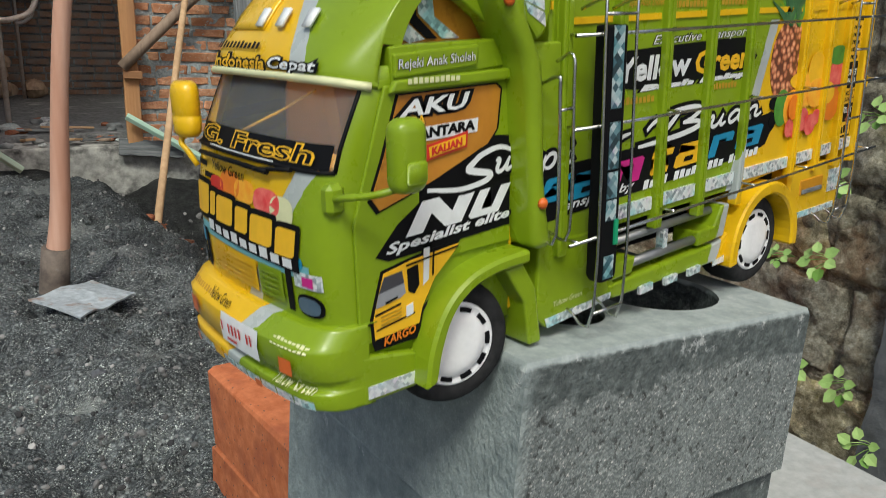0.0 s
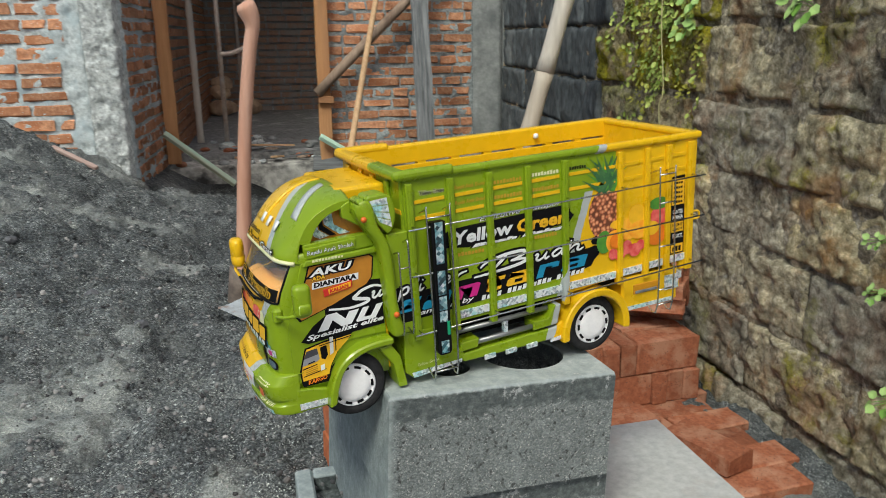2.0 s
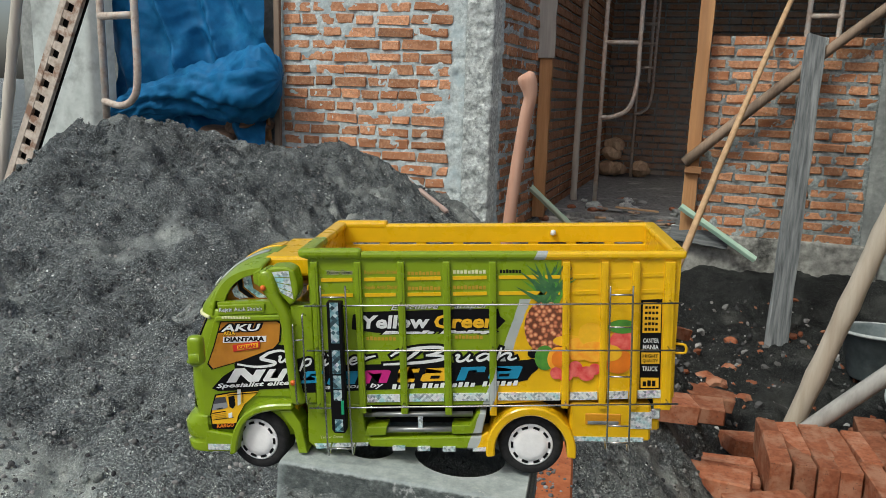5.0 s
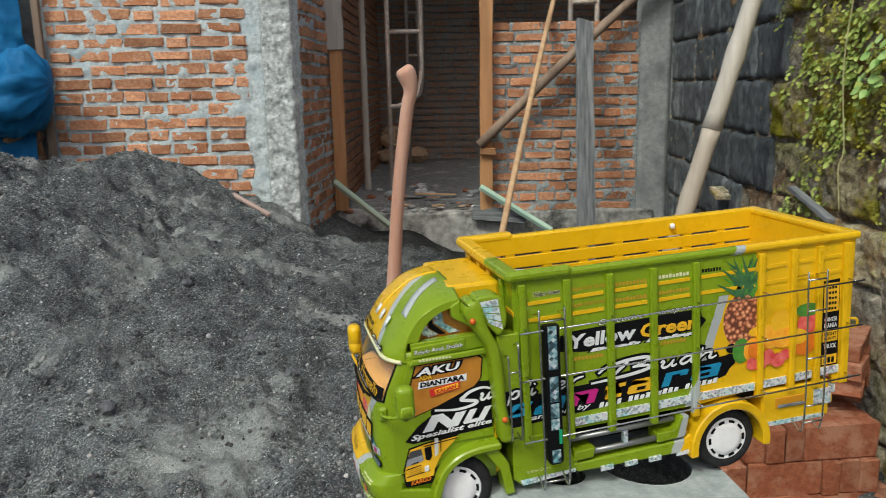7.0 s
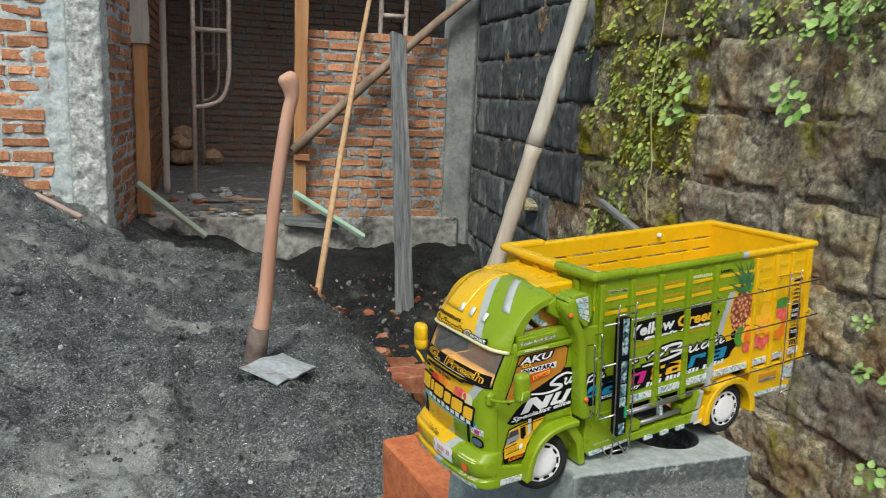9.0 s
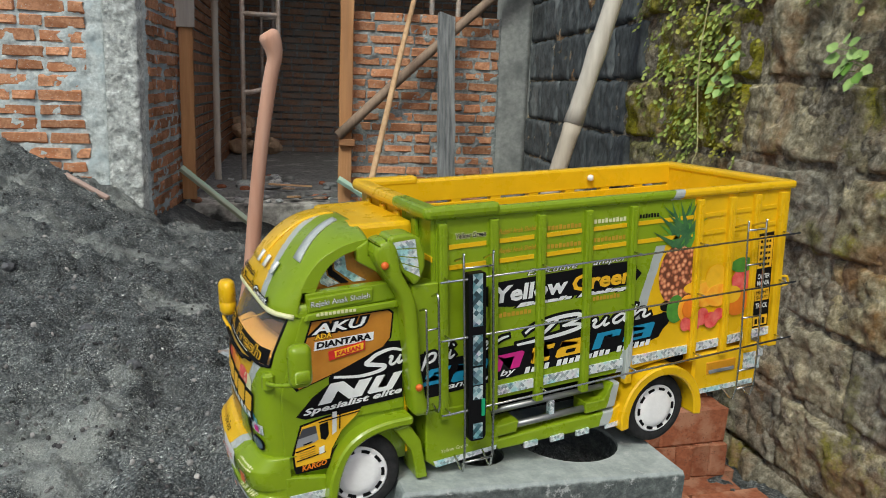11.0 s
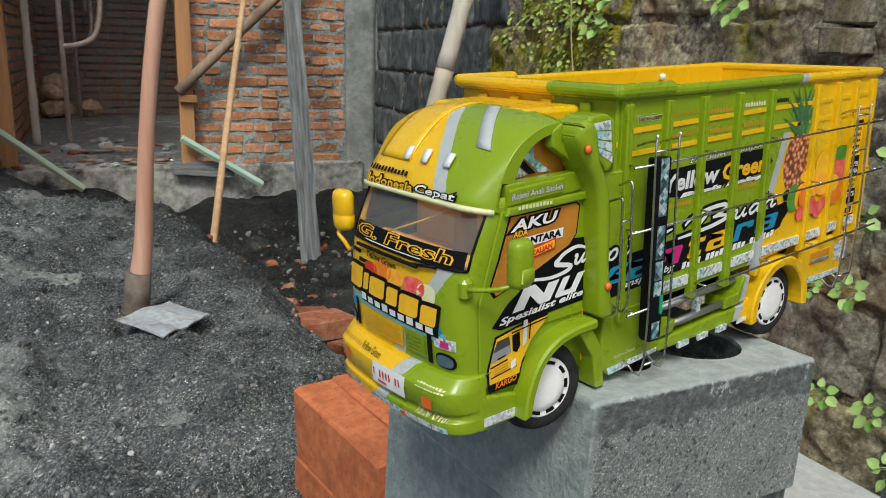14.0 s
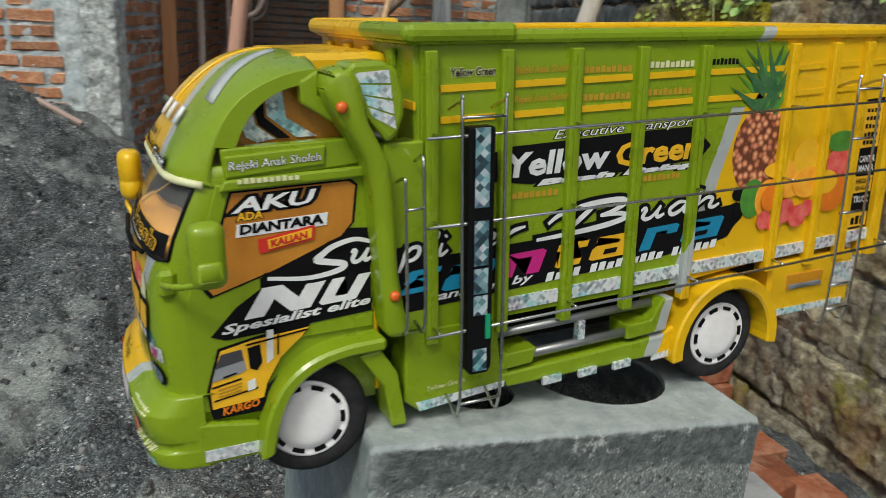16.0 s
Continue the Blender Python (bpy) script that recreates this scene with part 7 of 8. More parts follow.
# loose bricks on the edge of the trench and in the mud before the stack
rng = random.Random(8)
for k, (x, y, dz, a, tilt) in enumerate(((1.043, 2.067, 0.03, 0.3, 0.15), (1.33, 1.98, 0.03, 0.15, 0.0), (1.12, 1.86, 0.03, 1.2, 0.1), (1.28, 1.78, 0.03, 1.3, 0.0), (1.40, 1.82, 0.03, 1.25, 0.05), (1.5, 1.93, 0.03, 0.2, 0.0), (1.2, 1.98, 0.09, 0.25, 0.2),
                                        (0.93, 2.36, 0.04, -0.2, 0.1), (0.76, 1.9, 0.03, -0.15, 0.0), (1.55, 2.25, 0.03, 1.3, 0.0), (0.56, 1.5, 0.03, 0.1, 0.1), (0.86, 1.75, 0.03, 0.5, 0.1), (1.46, 2.05, 0.03, 0.1, 0.0), (0.92, 3.06, 0.03, 0.7, 0.3))):
    loose_brick("brick", Matrix.Translation((x, y, ground_z(x, y) + dz)) @ Matrix.Rotation(a, 4, "Z") @ Matrix.Rotation(tilt, 4, "Y"), 0.225, 0.058, 0.11, 80 + k, "orange brick lying loose in the dark sand", "loose bricks")


def chunk(name, x, y, z, r, mat, label, category, seed, flat=0.7, group="", fine=2):
    tmp = bmesh.new()
    bmesh.ops.create_icosphere(tmp, subdivisions=fine, radius=r)
    for v in tmp.verts:
        n = noise.noise(v.co * (1.6 / r) + Vector((seed * 7.1, 0, 0)))
        v.co *= 1 + 0.35 * n
        v.co.z *= flat
    ob = part(name, tmp, mat, smooth=fine > 2)
    ob.matrix_world = Matrix.Translation((x, y, z)) @ Matrix.Rotation(seed, 4, "Z")
    return tagged(ob, label, category, group)


for k, (x, y, r) in enumerate(((1.06, 2.85, 0.05), (1.08, 2.74, 0.045), (1.13, 2.64, 0.05), (1.28, 2.88, 0.03), (1.34, 3.45, 0.04), (1.2, 2.97, 0.035), (1.7, 3.6, 0.04), (1.15, 2.55, 0.03), (0.99, 2.62, 0.03), (0.8, 2.9, 0.045), (0.72, 2.75, 0.03))):
    chunk("broken_brick", x, y, ground_z(x, y) + r * 0.2, r, PILE_BRICK, "broken piece of orange brick in the sand", "brick piece", 3.3 * k + 1, 0.6, "broken bricks")
rng = random.Random(61)
for name, count, big, mt, label in (("rubble", 420, 0.020, PEBBLE, "small stones and mortar crumbs lying in the wet earth"), ("brick_crumbs", 150, 0.024, PILE_BRICK, "crumbs of orange brick lying in the wet earth")):
    bm = bmesh.new()
    for _ in range(count):
        x, y = rng.uniform(0.62, 1.95), rng.uniform(1.85, 4.1)
        s, d = in_house(x, y)
        if s > WALL_S - 0.1 or d > 0.95:
            continue
        r = 0.005 + big * rng.random() ** 3
        tmp = bmesh.new()
        bmesh.ops.create_icosphere(tmp, subdivisions=1, radius=r)
        for v in tmp.verts:
            v.co *= rng.uniform(0.6, 1.25)
        join(bm, tmp, Matrix.LocRotScale((x, y, ground_z(x, y) + r * 0.25), Euler((rng.random() * 6, rng.random() * 6, 0)), (1.2, rng.uniform(0.6, 1), 0.7)))
    tagged(part(name, bm, mt), label, "rubble", kind="stuff")
DARK_STONE = surf("dark_basalt_stone", (0.06, 0.063, 0.07), (0.15, 0.155, 0.165), fine=90, coarse=20, rough=0.85, bump=0.5, dist=0.002)
for k, (x, y, r) in enumerate(((0.02, 1.0, 0.014), (-0.3, 1.6, 0.02), (1.0, 2.2, 0.02), (-0.2, 1.32, 0.018), (0.75, 2.3, 0.022), (-0.62, 1.15, 0.02), (-0.5, 2.0, 0.018))):
    chunk("stone", x, y, ground_z(x, y) + r * 0.3, r, DARK_STONE, "dark stone lying on the sand", "stone", 2.3 * k + 1, 0.7, "stones")

# ---- tools and timber before the house ----
hoe = empty("garden_hoe", Matrix.Identity(4), "hoe with a worn wooden handle stuck in the sand", "hoe")
TOP, FOOT = Vector((0.143, 1.368, 0.895)), Vector((0.065, 1.46, 0.085))
ax = FOOT - TOP
side = Vector((1, -0.2, 0)).normalized()
pts = [TOP + ax * t + side * k for t, k in ((0, -0.022), (0.025, -0.008), (0.07, 0.004), (0.13, 0.0), (0.3, -0.004), (0.5, -0.002), (0.75, 0.006), (0.86, 0.004), (0.97, 0))]
part("handle", tube(bmesh.new(), curve_pts(pts, 4), [0.017 + 0.008 * smoothstep(0.0, 0.05, t) - 0.008 * smoothstep(0.1, 0.3, t) + 0.007 * smoothstep(0.55, 0.95, t) for t in [k / 32 for k in range(33)]], 12), HANDLE_WOOD, hoe, smooth=True)
part("socket", tube(bmesh.new(), [TOP + ax * 0.85, TOP + ax * 0.92, TOP + ax * 1.0, TOP + ax * 1.06], [0.0285, 0.030, 0.031, 0.034], 12), surf("soiled_iron", (0.09, 0.07, 0.06), (0.20, 0.16, 0.13), fine=40, coarse=12, rough=0.8, bump=0.4, c3=(0.30, 0.27, 0.24), c3_at=(0.55, 0.7)), hoe, "soiled iron socket")
C = Vector((0.095, 1.328, 0.122))
ux, uy = Vector((0.145, 0.097, -0.008)).normalized(), Vector((-0.058, 0.126, 0.012)).normalized()
bm = bmesh.new()
n = 8
rows = []
for j in range(n + 1):
    for i in range(n + 1):
        a, b = i / n - 0.5, j / n - 0.5
        p = C + ux * (a * 0.174) + uy * (b * (0.139 - 0.015 * a)) + Vector((0, 0, 0.004 - 0.006 * a * a + 0.003 * math.sin(9 * a + 3 * b) + 0.002 * math.sin(17 * a) * (0.5 - b)))
        rows.append(bm.verts.new(p))
for j in range(n):
    for i in range(n):
        bm.faces.new((rows[j * (n + 1) + i], rows[j * (n + 1) + i + 1], rows[(j + 1) * (n + 1) + i + 1], rows[(j + 1) * (n + 1) + i]))
blade = part("blade", bm, STEEL, hoe, "bright worn steel blade")
blade.modifiers.new("thick", "SOLIDIFY").thickness = 0.004


def hp(s, d, z):
    return HOUSE @ Vector((s, d, z))


def pole(name, a, b, r0, r1, mat, label, category, sides=10, bend=0.0, knots=0):
    a, b = Vector(a), Vector(b)
    n = max(knots * 4, 8)
    off = (b - a).cross(Vector((0, 1, 0.3))).normalized() * bend
    pts = [a.lerp(b, k / n) + off * math.sin(math.pi * k / n) for k in range(n + 1)]
    rs = [r0 + (r1 - r0) * k / n + (0.12 * r0 if knots and k % 4 == 0 else 0) for k in range(n + 1)]
    ob = part(name, tube(bmesh.new(), pts, rs, sides), mat, smooth=True)
    return tagged(ob, label, category)


def plank(name, a, b, width, thick, face, mat, label, category="plank", wob=0.0):
    """A board from a to b, its broad side turned to face."""
    a, b = Vector(a), Vector(b)
    z = (b - a).normalized()
    y = Vector(face)
    y = (y - z * y.dot(z)).normalized()
    x = y.cross(z)
    Lb = (b - a).length
    bm = bmesh.new()
    n = 10
    rings = []
    for k in range(n + 1):
        t = k / n
        w = width * (1 + 0.06 * math.sin(k * 2.3)) / 2
        o = wob * math.sin(math.pi * t)
        rings.append([bm.verts.new((sx * w + o, sy * thick / 2, Lb * t)) for sx, sy in ((-1, -1), (1, -1), (1, 1), (-1, 1))])
    for r0, r1 in zip(rings, rings[1:]):
        for k in range(4):
            bm.faces.new((r0[k], r0[(k + 1) % 4], r1[(k + 1) % 4], r1[k]))
    bm.faces.new(rings[0][::-1])
    bm.faces.new(rings[-1])
    bmesh.ops.bevel(bm, geom=bm.edges[:], offset=min(0.003, thick * 0.2), segments=1, affect="EDGES")
    ob = part(name, bm, mat)
    ob.matrix_world = Matrix(((x.x, y.x, z.x, a.x), (x.y, y.y, z.y, a.y), (x.z, y.z, z.z, a.z), (0, 0, 0, 1)))
    return tagged(ob, label, category)


FACE = -E2
plank("timber_post", hp(0.123, 1.0, 0.0), hp(0.123, 1.0, 1.14), 0.085, 0.05, FACE, ORANGE_WOOD, "orange timber post beside the doorway", "post")
plank("grey_board", hp(0.118, 0.968, 1.09), hp(0.118, 0.968, 2.4), 0.125, 0.02, FACE, wood("dusty_grey_board", (0.30, 0.285, 0.26), (0.44, 0.42, 0.385), (0.24, 0.22, 0.2)), "dusty grey board nailed to the post", "board")
plank("timber_post", hp(1.128, 0.968, -0.02), hp(1.14, 0.968, 2.3), 0.085, 0.05, FACE, ORANGE_WOOD, "orange timber post at the low wall's end", "post")
pole("bamboo_pole", hp(0.228, 2.0, 0.0), hp(0.222, 2.0, 2.6), 0.027, 0.024, BAMBOO, "upright bamboo prop in the doorway", "bamboo pole", knots=8)
pole("timber_brace", hp(1.08, 0.92, 0.44), hp(2.36, 0.92, 1.60), 0.034, 0.03, BROWN_WOOD, "round brown brace leaning across the low brick wall", "brace", bend=0.02)
plank("wood_block", hp(1.085, 0.925, 0.40), hp(1.19, 0.925, 0.395), 0.045, 0.035, FACE, ORANGE_WOOD, "small timber cleat under the brace", "cleat")
pole("timber_stick", Vector((0.85, 3.04, -0.22)), hp(1.565, 0.98, 1.27) + (hp(1.565, 0.98, 1.27) - Vector((0.85, 3.04, -0.22))) * 0.3, 0.019, 0.017, PALE_WOOD, "thin pale stick leaning against the low wall", "stick", 8, 0.015)
plank("grey_plank", (1.56, 3.41, -0.50), (1.915, 4.345, 1.245), 0.118, 0.03, (0.15, -1, 0.25), GREY_WOOD, "weathered grey plank leaning against the low wall")
pole("bamboo_pole", (1.235, 2.27, -0.46), (1.545, 2.205, 0.67), 0.037, 0.036, wood("soiled_bamboo", (0.42, 0.36, 0.285), (0.56, 0.50, 0.41), (0.34, 0.26, 0.19), rough=0.6), "soiled lower half of a leaning bamboo", "bamboo pole", 12, knots=4)
pole("bamboo_pole", (1.540, 2.206, 0.655), (1.86, 2.14, 1.83), 0.0375, 0.034, BAMBOO, "pale dry bamboo pole leaning on the old wall", "bamboo pole", 12, knots=4)
pole("grey_pole", (1.19, 2.12, -0.40), (1.81, 1.97, 0.25), 0.03, 0.033, wood("grey_round_pole", (0.34, 0.33, 0.31), (0.5, 0.49, 0.46), (0.2, 0.19, 0.17)), "grey round pole propped against the old wall", "pole", 10, 0.01)
plank("green_stick", hp(0.085, 0.86, 0.22), hp(0.505, 0.84, -0.13), 0.04, 0.03, (0, -0.6, 1), GREEN_WOOD, "greenish painted stick leaning at the doorway", "stick")
plank("green_stick", hp(1.08, 0.88, 0.16), hp(1.57, 0.86, -0.15), 0.04, 0.03, (0, -0.6, 1), GREEN_WOOD, "greenish painted stick leaning on the plinth", "stick")
plank("grey_board", hp(1.03, 0.95, -0.03), hp(1.40, 0.92, -0.06), 0.10, 0.02, (0, -1, 0.3), GREY_WOOD, "short grey board lying on the plinth", "board")
plank("timber_stick", (-0.45, 3.558, ground_z(-0.45, 3.558) + 0.03), (-0.2, 3.22, ground_z(-0.2, 3.22) + 0.03), 0.022, 0.018, (0, -0.5, 1), wood("pinkish_stick", (0.38, 0.28, 0.24), (0.5, 0.39, 0.34), (0.3, 0.2, 0.17)), "thin stick lying on the sand by the wall", "stick")
plank("timber_post", hp(-1.345, -0.05, 0.1), hp(-1.35, -0.05, 2.4), 0.04, 0.03, FACE, BROWN_WOOD, "thin brown timber post before the brick wall", "post")
plank("timber_post", hp(-1.42, -0.02, 0.3), hp(-1.62, -0.02, 2.4), 0.05, 0.03, FACE, ORANGE_WOOD, "thin leaning timber behind the tarpaulin", "post")


# ---- scaffold frames ----
def scaffold(name, pts_list, r, label, m=HOUSE):
    ob = empty(name, m, label, "scaffold")
    for pts in pts_list:
        part("pipe", tube(bmesh.new(), curve_pts(pts, 5) if len(pts) > 2 else pts, r, 8), RUSTY, ob, smooth=True)
    return ob


scaffold("scaffold_frame", [[(0.445, 1.6, 0.0), (0.44, 1.6, 2.5)], [(0.70, 1.62, 2.5), (0.692, 1.62, 1.3), (0.69, 1.62, 0.95), (0.64, 1.61, 0.76), (0.52, 1.6, 0.70), (0.445, 1.6, 0.695)],
                            [(0.445, 1.6, 1.24), (0.69, 1.62, 1.24)]], 0.017, "rusty white scaffold frame standing inside the doorway")
scaffold("scaffold_frame", [[(0.525, 4.2, 0.0), (0.515, 4.2, 2.5)], [(0.69, 4.2, 2.5), (0.683, 4.2, 1.25), (0.68, 4.2, 0.90), (0.65, 4.2, 0.76), (0.59, 4.2, 0.70), (0.525, 4.2, 0.685)],
                            [(0.64, 4.2, 2.5), (0.635, 4.2, 1.0)], [(0.525, 4.2, 1.16), (0.68, 4.2, 1.16)], [(0.525, 4.2, 1.40), (0.68, 4.2, 1.40)], [(0.525, 4.2, 1.60), (0.68, 4.2, 1.60)]], 0.016, "rusty scaffold frame deeper inside the dark room")
scaffold("scaffold_frame", [[(1.78, 1.5, 0.0), (1.80, 1.5, 2.5)], [(1.97, 1.5, 0.0), (2.0, 1.5, 2.5)], [(1.8, 1.5, 1.42), (1.98, 1.5, 1.42)], [(1.8, 1.5, 1.7), (1.98, 1.5, 1.7)]], 0.018, "rusty scaffold ladder seen through the window opening")
scaffold("scaffold_frame", [[(-2.33, -0.4, 0.3), (-2.36, -0.4, 2.4)], [(-2.05, -0.5, 2.4), (-2.02, -0.5, 1.2), (-2.02, -0.5, 0.85), (-2.06, -0.5, 0.74), (-2.16, -0.48, 0.7), (-2.33, -0.42, 0.72)], [(-2.05, -0.5, 1.22), (-2.33, -0.42, 1.22)]], 0.022, "rusty white scaffold frame beside the tarpaulin")
chunk("concrete_lump", *hp(0.45, 1.55, 0.03), 0.07, BLOCK, "lump of concrete under the scaffold's leg", "concrete lump", 2.0, 0.5)
for k in range(16):
    s, dd = random.Random(k + 50).uniform(0.25, 1.1), random.Random(k + 90).uniform(1.35, 2.1)
    chunk("rubble_piece", *hp(s, dd, 0.02), random.Random(k + 9).uniform(0.025, 0.055), (PLASTER, PILE_BRICK, CAST)[k % 3], "piece of rubble on the dusty floor", "rubble", 1.7 * k, 0.5, "rubble")
for k in range(5):
    chunk("timber_offcut", *hp((0.27, 0.36, 0.31, 0.33, 0.62)[k], 4.15 + 0.03 * k, (0.10, 0.09, 0.26, 0.34, 0.09)[k]), 0.11, wood("splintered_wood", (0.40, 0.27, 0.17), (0.66, 0.48, 0.32), (0.24, 0.15, 0.10)), "splintered lump of wood in the dark room", "wood lump", 1.1 * k + 0.4, 0.75, "wood lumps")

# scraps of board and rubble on the threshold
rng = random.Random(77)
for k in range(9):
    s, dd = rng.uniform(0.5, 1.05), rng.uniform(1.05, 1.5)
    a = rng.uniform(0, 3.1)
    L2 = rng.uniform(0.06, 0.16)
    z = 0.025 if dd > 1.3 else -0.012
    plank("board_scrap", hp(s - L2 * math.cos(a), dd - L2 * math.sin(a) * 0.4, z + 0.012 * (k % 3)), hp(s + L2 * math.cos(a), dd + L2 * math.sin(a) * 0.4, z + 0.01), rng.uniform(0.03, 0.07), 0.014, (0, 0.1, 1), (GREY_WOOD, BROWN_WOOD, PALE_WOOD)[k % 3], "short scrap of board lying on the threshold", "board scrap")
for k in range(14):
    s, dd = rng.uniform(0.15, 1.1), rng.uniform(1.02, 1.28)
    chunk("rubble_piece", *hp(s, dd, -0.015), rng.uniform(0.015, 0.04), (PLASTER, PILE_BRICK, CAST)[k % 3], "piece of rubble on the threshold", "rubble", 1.3 * k, 0.55, "rubble")

# ---- the far left: tarpaulin, sacks, column, slotted plank ----
def crease(a, b, seed, scale):
    """Sharp ridges between flat facets."""
    return 0.5 - abs(fract(a, b, seed, 2, scale))


def tarp_pt(u, v):
    s = -2.60 + (1.22 - 0.10 * smoothstep(0.3, 1.0, v)) * u
    z = 0.36 + 0.12 * math.sin(4.0 * u + 0.6) + 1.75 * v
    fan = (s + 1.9) * 0.8 + 0.25 * z
    fold = 0.26 * crease(fan * 2.0, 0.12 * z, 1.0, 1.6) + 0.10 * crease(fan, 0.6 * z, 4.0, 3.2) + 0.03 * crease(s, z, 6.0, 7.0)
    return HOUSE @ Vector((s, -0.02 - fold, z))


def hem_pt(u, v):
    """The hem, gathered into a fat crumpled roll that rises to a knot."""
    a = 2 * math.pi * v
    s = -2.44 + 1.22 * u
    z = 0.60 + 0.34 * u + 0.05 * math.sin(5 * u)
    r = 0.09 + 0.075 * u + 0.05 * math.exp(-((u - 0.86) / 0.16) ** 2)
    r *= max(1 - max(0.0, (u - 0.82) / 0.18) ** 2.4, 0.0) ** 0.5 * (1 - 0.6 * smoothstep(0.06, 0.0, u))
    r *= 1 + 0.70 * (crease(0.9 * math.cos(a) + 1.5 * u, 0.9 * math.sin(a), 3.0, 1.5) - 0.36) + 0.45 * (crease(1.8 * math.cos(a), 1.8 * math.sin(a) + 3.5 * u, 8.0, 1.9) - 0.36)
    return HOUSE @ Vector((s, -0.24 + 0.85 * r * math.sin(a), z + 1.15 * r * math.cos(a)))


tarp = empty("tarpaulin", Matrix.Identity(4), "crumpled blue tarpaulin with a rolled hem hung beside the brick wall", "tarpaulin")
vs, fs = sheet(110, 100, tarp_pt)
sheet_part("hanging_sheet", vs, fs, BLUE_TARP, tarp)
vs, fs = sheet(120, 48, hem_pt)
sheet_part("rolled_hem", vs, fs, BLUE_TARP, tarp)
for k, (s, dd, z, r) in enumerate(((-1.52, -0.03, 0.42, 0.17), (-1.56, -0.02, 0.60, 0.15), (-1.74, -0.05, 0.50, 0.16))):
    ob = chunk("cement_sack", *hp(s, dd, z), r, SACK, "dusty brown sack under the tarpaulin", "sack", k * 2.0, 0.55, "sacks", 4)
slab("wall_far_left", -3.6, -1.37, 0.25, 0.37, -0.3, HI, PLASTER, "bare wall behind the tarpaulin", "wall")
tagged(mortar_wall("column_far_left", -2.86, -2.42, -0.3, HI, 0.2, HOUSE @ Matrix.Translation((0, -0.4, 0)), "smooth pale grey column at the far left", 0.003, surf("pale_grey_render", (0.44, 0.49, 0.47), (0.60, 0.64, 0.62), fine=14, coarse=3, rough=0.9, bump=0.3, c3=(0.3, 0.32, 0.31)), 0.05), category="column")
sl = empty("slotted_plank", Matrix.Identity(4), "rust-stained slotted scaffold plank leaning on the sand heap", "scaffold plank")
a, b = hp(-2.50, -1.2, -0.2), hp(-1.63, -1.2, 1.62)
zz = (b - a).normalized()
yy = (-E2 - zz * (-E2).dot(zz)).normalized()
xx = yy.cross(zz)
M = Matrix(((xx.x, yy.x, zz.x, a.x), (xx.y, yy.y, zz.y, a.y), (xx.z, yy.z, zz.z, a.z), (0, 0, 0, 1)))
PAINTED = surf("chipped_white_paint", (0.40, 0.33, 0.27), (0.66, 0.58, 0.50), fine=30, coarse=9, rough=0.75, bump=0.3, c3=(0.26, 0.15, 0.10), c3_at=(0.5, 0.62))
Lp = (b - a).length
for x0, x1 in ((-0.062, -0.024), (0.024, 0.062)):
    part("edge_strip", box(bmesh.new(), x0, x1, -0.012, 0.012, 0, Lp, 0.002), PAINTED, sl).matrix_basis = M
z = 0.0
while z < Lp - 0.05:
    part("cross_strip", box(bmesh.new(), -0.024, 0.024, -0.010, 0.010, z, z + 0.040, 0.001), PAINTED, sl).matrix_basis = M
    z += 0.082
# Near-black sheet added behind the slots in place of the shade seen through them.
part("backing", box(bmesh.new(), -0.062, 0.062, -0.03, -0.022, 0, Lp), DARK, sl).matrix_basis = M
pole("bamboo_pole", hp(-2.62, -1.0, 0.0), hp(-2.3, -1.0, 1.55), 0.03, 0.028, BAMBOO, "pale bamboo pole leaning before the grey column", "bamboo pole", knots=6)


# ---- buckets ----
def bucket(m, label):
    ob = empty("bucket", m, label, "bucket", "buckets")
    part("body", lathe(bmesh.new(), [(0.0, 0.0), (0.125, 0.0), (0.135, 0.01), (0.172, 0.19), (0.186, 0.195), (0.186, 0.205), (0.168, 0.205), (0.164, 0.195), (0.128, 0.02), (0.0, 0.015)], 32), BUCKET, ob)
    part("dried_mortar", lathe(bmesh.new(), [(0.0, 0.075), (0.07, 0.07), (0.143, 0.06)], 24), FLOOR_DARK, ob)
    part("rim", tube(bmesh.new(), [(0.186 * math.cos(k * math.pi / 16), 0.186 * math.sin(k * math.pi / 16), 0.202) for k in range(33)], 0.008, 6), RIM, ob, smooth=True)


bucket(Matrix.Translation((1.905, 2.96, -0.42)) @ Matrix.Rotation(radians(-5), 4, "X") @ Matrix.Scale(1.12, 4), "dark grey mortar bucket standing by the old wall")
bucket(Matrix.Translation((1.93, 2.56, -0.44)) @ Matrix.Rotation(radians(-32), 4, "Y") @ Matrix.Rotation(radians(26), 4, "X") @ Matrix.Scale(0.78, 4), "small mortar bucket tipped against the old wall")


# ---- plants and small things on the old wall ----
def wp(x, z, out=0.0):
    return OLD @ Vector((x, set_back(x) - out, z))


OLD3 = OLD.to_3x3()


def leaf(bm, p, size, nrm, up, r, wide=0.75):
    """A rounded, pointed leaf of six triangles, cupped along its rib."""
    n = nrm.normalized()
    u = (up - n * up.dot(n)).normalized()
    s = u.cross(n)
    mid = bm.verts.new(p + u * size * 0.45 - n * size * 0.06)
    rim = [bm.verts.new(p + u * size * a + s * size * wide * c + n * size * 0.05 * abs(c)) for a, c in ((0, 0), (0.22, 0.42), (0.62, 0.40), (1.0, 0), (0.62, -0.40), (0.22, -0.42))]
    for a, b in zip(rim, rim[1:] + rim[:1]):
        bm.faces.new((mid, a, b))


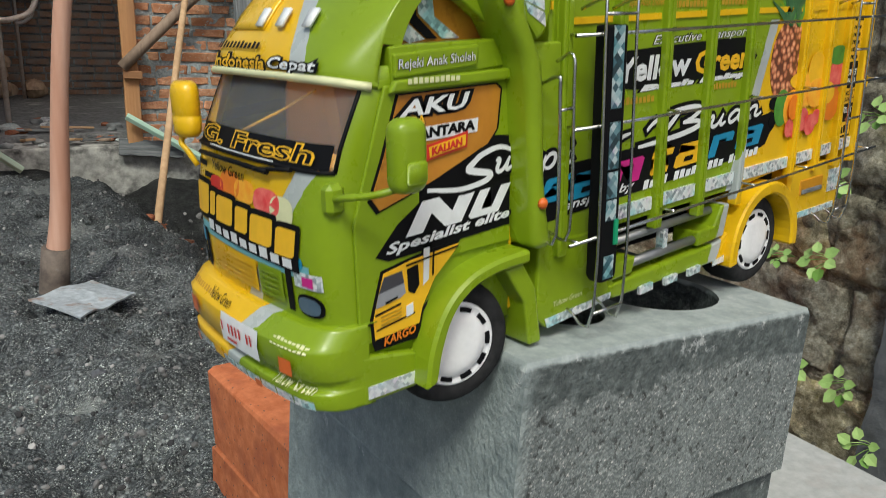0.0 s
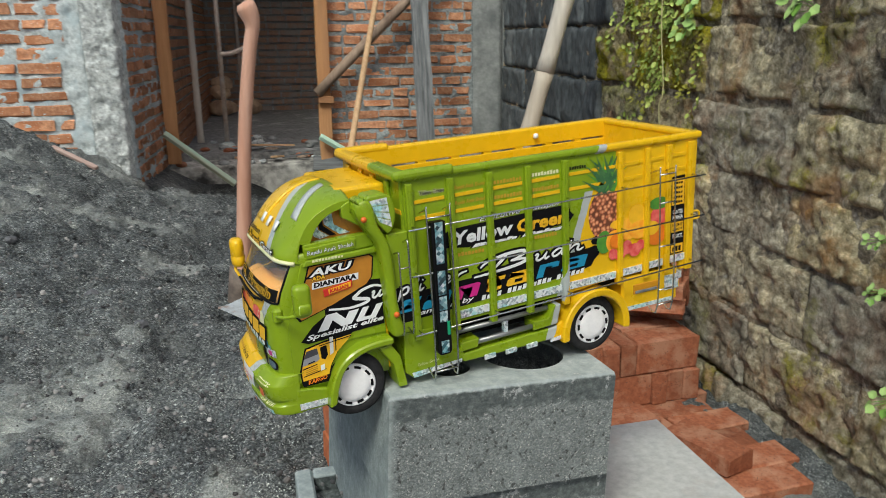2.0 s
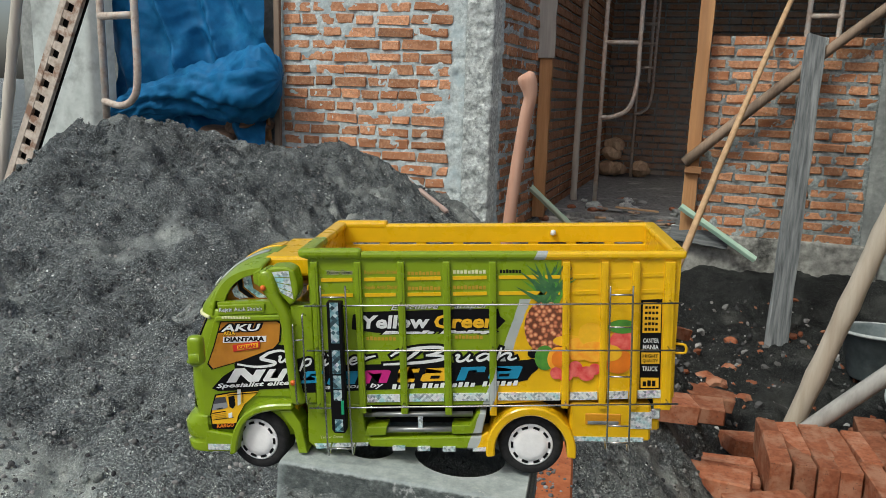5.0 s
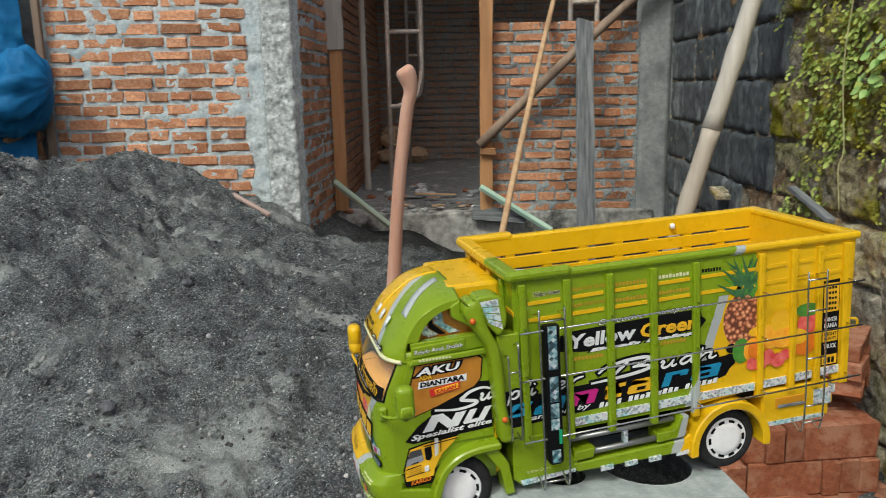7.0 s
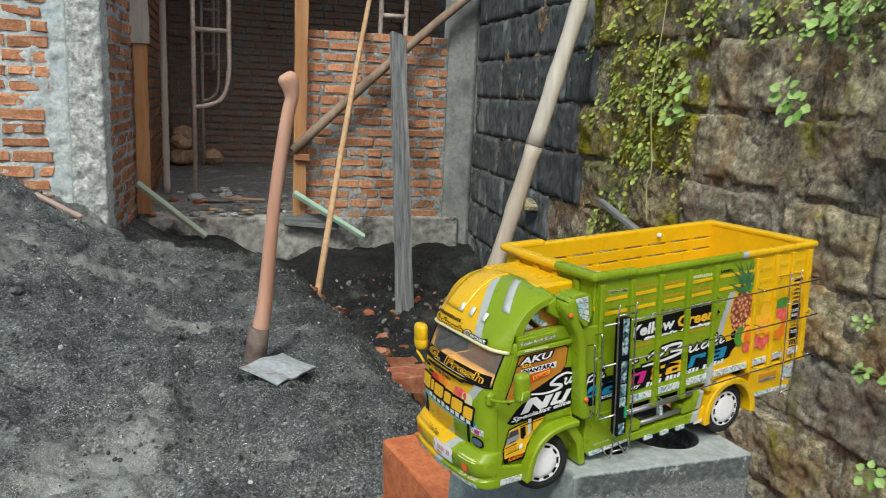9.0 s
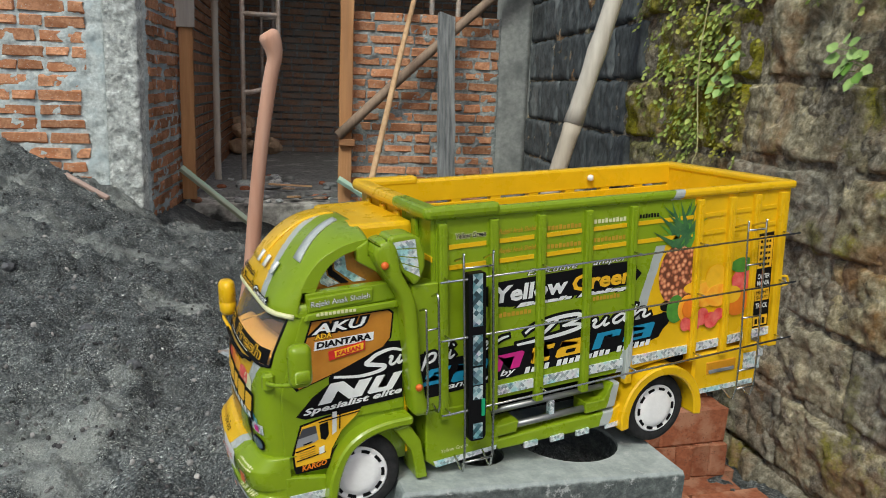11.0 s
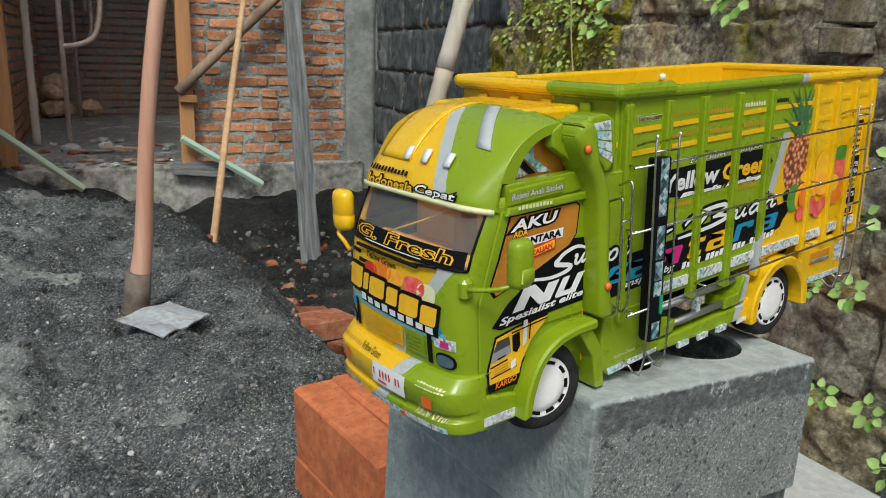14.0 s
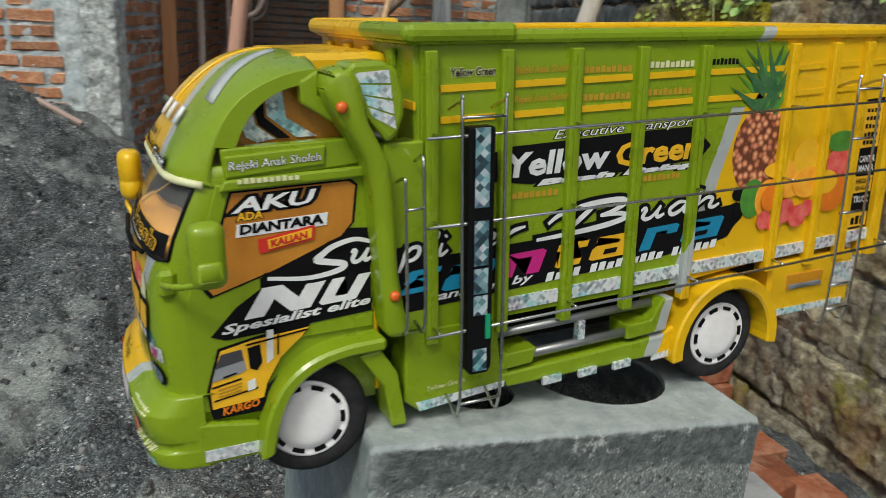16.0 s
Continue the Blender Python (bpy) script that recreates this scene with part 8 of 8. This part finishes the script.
def foliage(name, cx, cz, rx, rz, count, size, mat, label, seed, gap=0.3, per=9):
    """Sprigs that creep over the stones: each a short stem with leaves along it."""
    r = random.Random(seed)
    bm = bmesh.new()
    made = 0
    while made < count:
        x, z = cx + r.gauss(0, rx * 0.5), cz + r.gauss(0, rz * 0.5)
        if fract(x, z, seed, 3, 5.0) < gap - 0.30 or abs(x - cx) > rx * 1.4:
            continue
        a = r.uniform(-2.6, 0.6)
        step = size * r.uniform(0.45, 0.75)
        big = size * r.uniform(0.6, 1.25)
        for k in range(r.randint(per // 2, per)):
            x += math.cos(a) * step
            z += math.sin(a) * step
            a += r.uniform(-0.5, 0.4)
            out = 0.012 + 0.045 * r.random() * (k + 1) / per
            nrm = OLD3 @ Vector((r.gauss(0, 0.45), -1, 0.55 + r.gauss(0, 0.35)))
            up = OLD3 @ Vector((math.cos(a) + (1 if k % 2 else -1) * math.sin(a) + r.gauss(0, 0.3), -0.35, math.sin(a) - (1 if k % 2 else -1) * math.cos(a) + r.gauss(0, 0.3)))
            leaf(bm, wp(x, z, out), big * r.uniform(0.7, 1.15), nrm, up, r)
            made += 1
    return tagged(part(name, bm, mat), label, "plant", "wall plants", kind="stuff")


foliage("creeper", 2.42, 0.60, 0.26, 0.50, 520, 0.024, LEAF, "green creeping plant on the old wall", 1, 0.42)
foliage("creeper", 2.62, 1.02, 0.34, 0.40, 620, 0.025, LEAF, "green creeping plant on the old wall", 2, 0.42)
foliage("creeper", 3.20, 1.24, 0.50, 0.12, 320, 0.028, LEAF, "creeping plant along a ledge of the wall", 3)
foliage("creeper", 3.62, 1.22, 0.15, 0.13, 190, 0.022, WEED, "bright creeping plant hanging over a ledge", 8)
foliage("creeper", 2.45, 1.38, 0.42, 0.25, 520, 0.022, FERN, "olive moss and fern on the damp blocks", 4)
foliage("creeper", 2.66, 0.78, 0.30, 0.42, 620, 0.017, FERN, "yellow-green fern on the damp stones", 5, 0.46)


def weed(x, z, size, seed, n=7):
    r = random.Random(seed)
    ob = empty("wall_weed", Matrix.Translation(wp(x, z, 0.02)), "small bright green weed growing from a joint", "weed", "wall weeds")
    bm = bmesh.new()
    st = bmesh.new()
    for k in range(n):
        a = 2 * math.pi * k / n + r.uniform(-0.3, 0.3)
        tip = OLD3 @ Vector((math.cos(a) * size * 0.6, -0.05 - 0.02 * r.random(), math.sin(a) * size * 0.5 + 0.01))
        tube(st, [Vector((0, 0, 0)), tip * 0.6 + Vector((0, 0, 0.004)), tip], 0.0012, 4)
        leaf(bm, tip, size * r.uniform(0.7, 1.1), OLD3 @ Vector((r.gauss(0, 0.3), -1, 0.6)), OLD3 @ Vector((math.cos(a), -0.3, math.sin(a) - 0.2)), r, 0.95)
    part("foliage", bm, WEED, ob, kind="stuff")
    part("stalk", st, WEED, ob, kind="stuff")


for k, (x, z, sz) in enumerate(((4.03, 0.364, 0.035), (4.03, 0.187, 0.035), (3.99, -0.09, 0.034), (4.13, -0.08, 0.036), (3.50, 0.90, 0.05), (3.54, 0.86, 0.045), (3.68, 1.13, 0.05), (3.92, 0.17, 0.022), (4.2, -0.2, 0.034), (2.95, 0.92, 0.045), (2.9, 0.82, 0.04), (3.9, 0.30, 0.02), (3.62, 1.08, 0.04), (4.1, 0.52, 0.03))):
    weed(x, z, sz, k + 5)
for k, (x, z) in enumerate(((3.89, 0.845), (3.885, 0.775))):
    loose_brick("brick", OLD @ Matrix.Translation((x, -0.02, z)), 0.075, 0.062, 0.14, 120 + k, "weathered brick end set in the old wall", "wall bricks", STONE)
loose_brick("brick", OLD @ Matrix.Translation((1.42, 0.03, 0.27)) @ Matrix.Rotation(0.3, 4, "Y"), 0.12, 0.03, 0.1, 125, "flat brick jutting from the old wall", "wall bricks", STONE)
plank("grey_board", wp(2.35, 0.42, 0.04), wp(2.70, 0.345, 0.05), 0.035, 0.02, (0, -0.5, 1), GREY_WOOD, "grey splinter of board stuck in the old wall", "board")
tagged(part("string", tube(bmesh.new(), curve_pts([wp(2.84, 2.2, 0.10), wp(2.835, 1.3, 0.10), wp(2.80, 0.9, 0.105), wp(2.835, 0.62, 0.10), wp(2.83, 0.55, 0.11), wp(2.84, 0.40, 0.10)], 6), 0.0022, 5), plain("straw_string", (0.5, 0.46, 0.22), 0.8)), "thin straw string hanging before the old wall", "string")
# a grey rendered pier in the old wall
vs, fs = sheet(24, 110, lambda u, v: OLD @ Vector((4.17 + 0.9 * u + 0.02 * fract(v * 3, 1, 2, 3, 2.0), -0.03 + 0.02 * fract(u, v * 3, 5, 4, 4.0), -0.7 + 2.7 * v)))
tagged(sheet_part("wall_pier", vs, fs, surf("grey_rendered_pier", (0.075, 0.08, 0.085), (0.17, 0.175, 0.18), fine=16, coarse=3, rough=0.9, bump=0.8, dist=0.01, c3=(0.27, 0.25, 0.24), c3_at=(0.56, 0.7))), "dark grey rendered pier in the old wall", "wall", kind="structure")



# ---- bricks of the house walls, piece by piece ----
lay_bricks(wall_left, -1.33, -0.255, -0.02, 1.78, 1, HOUSE)
lay_bricks(wall_right, 1.18, 2.175, -0.045, 1.28, 2, HOUSE @ Matrix.Translation((0, 1.03, 0)))
lay_bricks(wall_jamb, 0.01, 0.93, -0.1, 1.78, 3, JAMB)
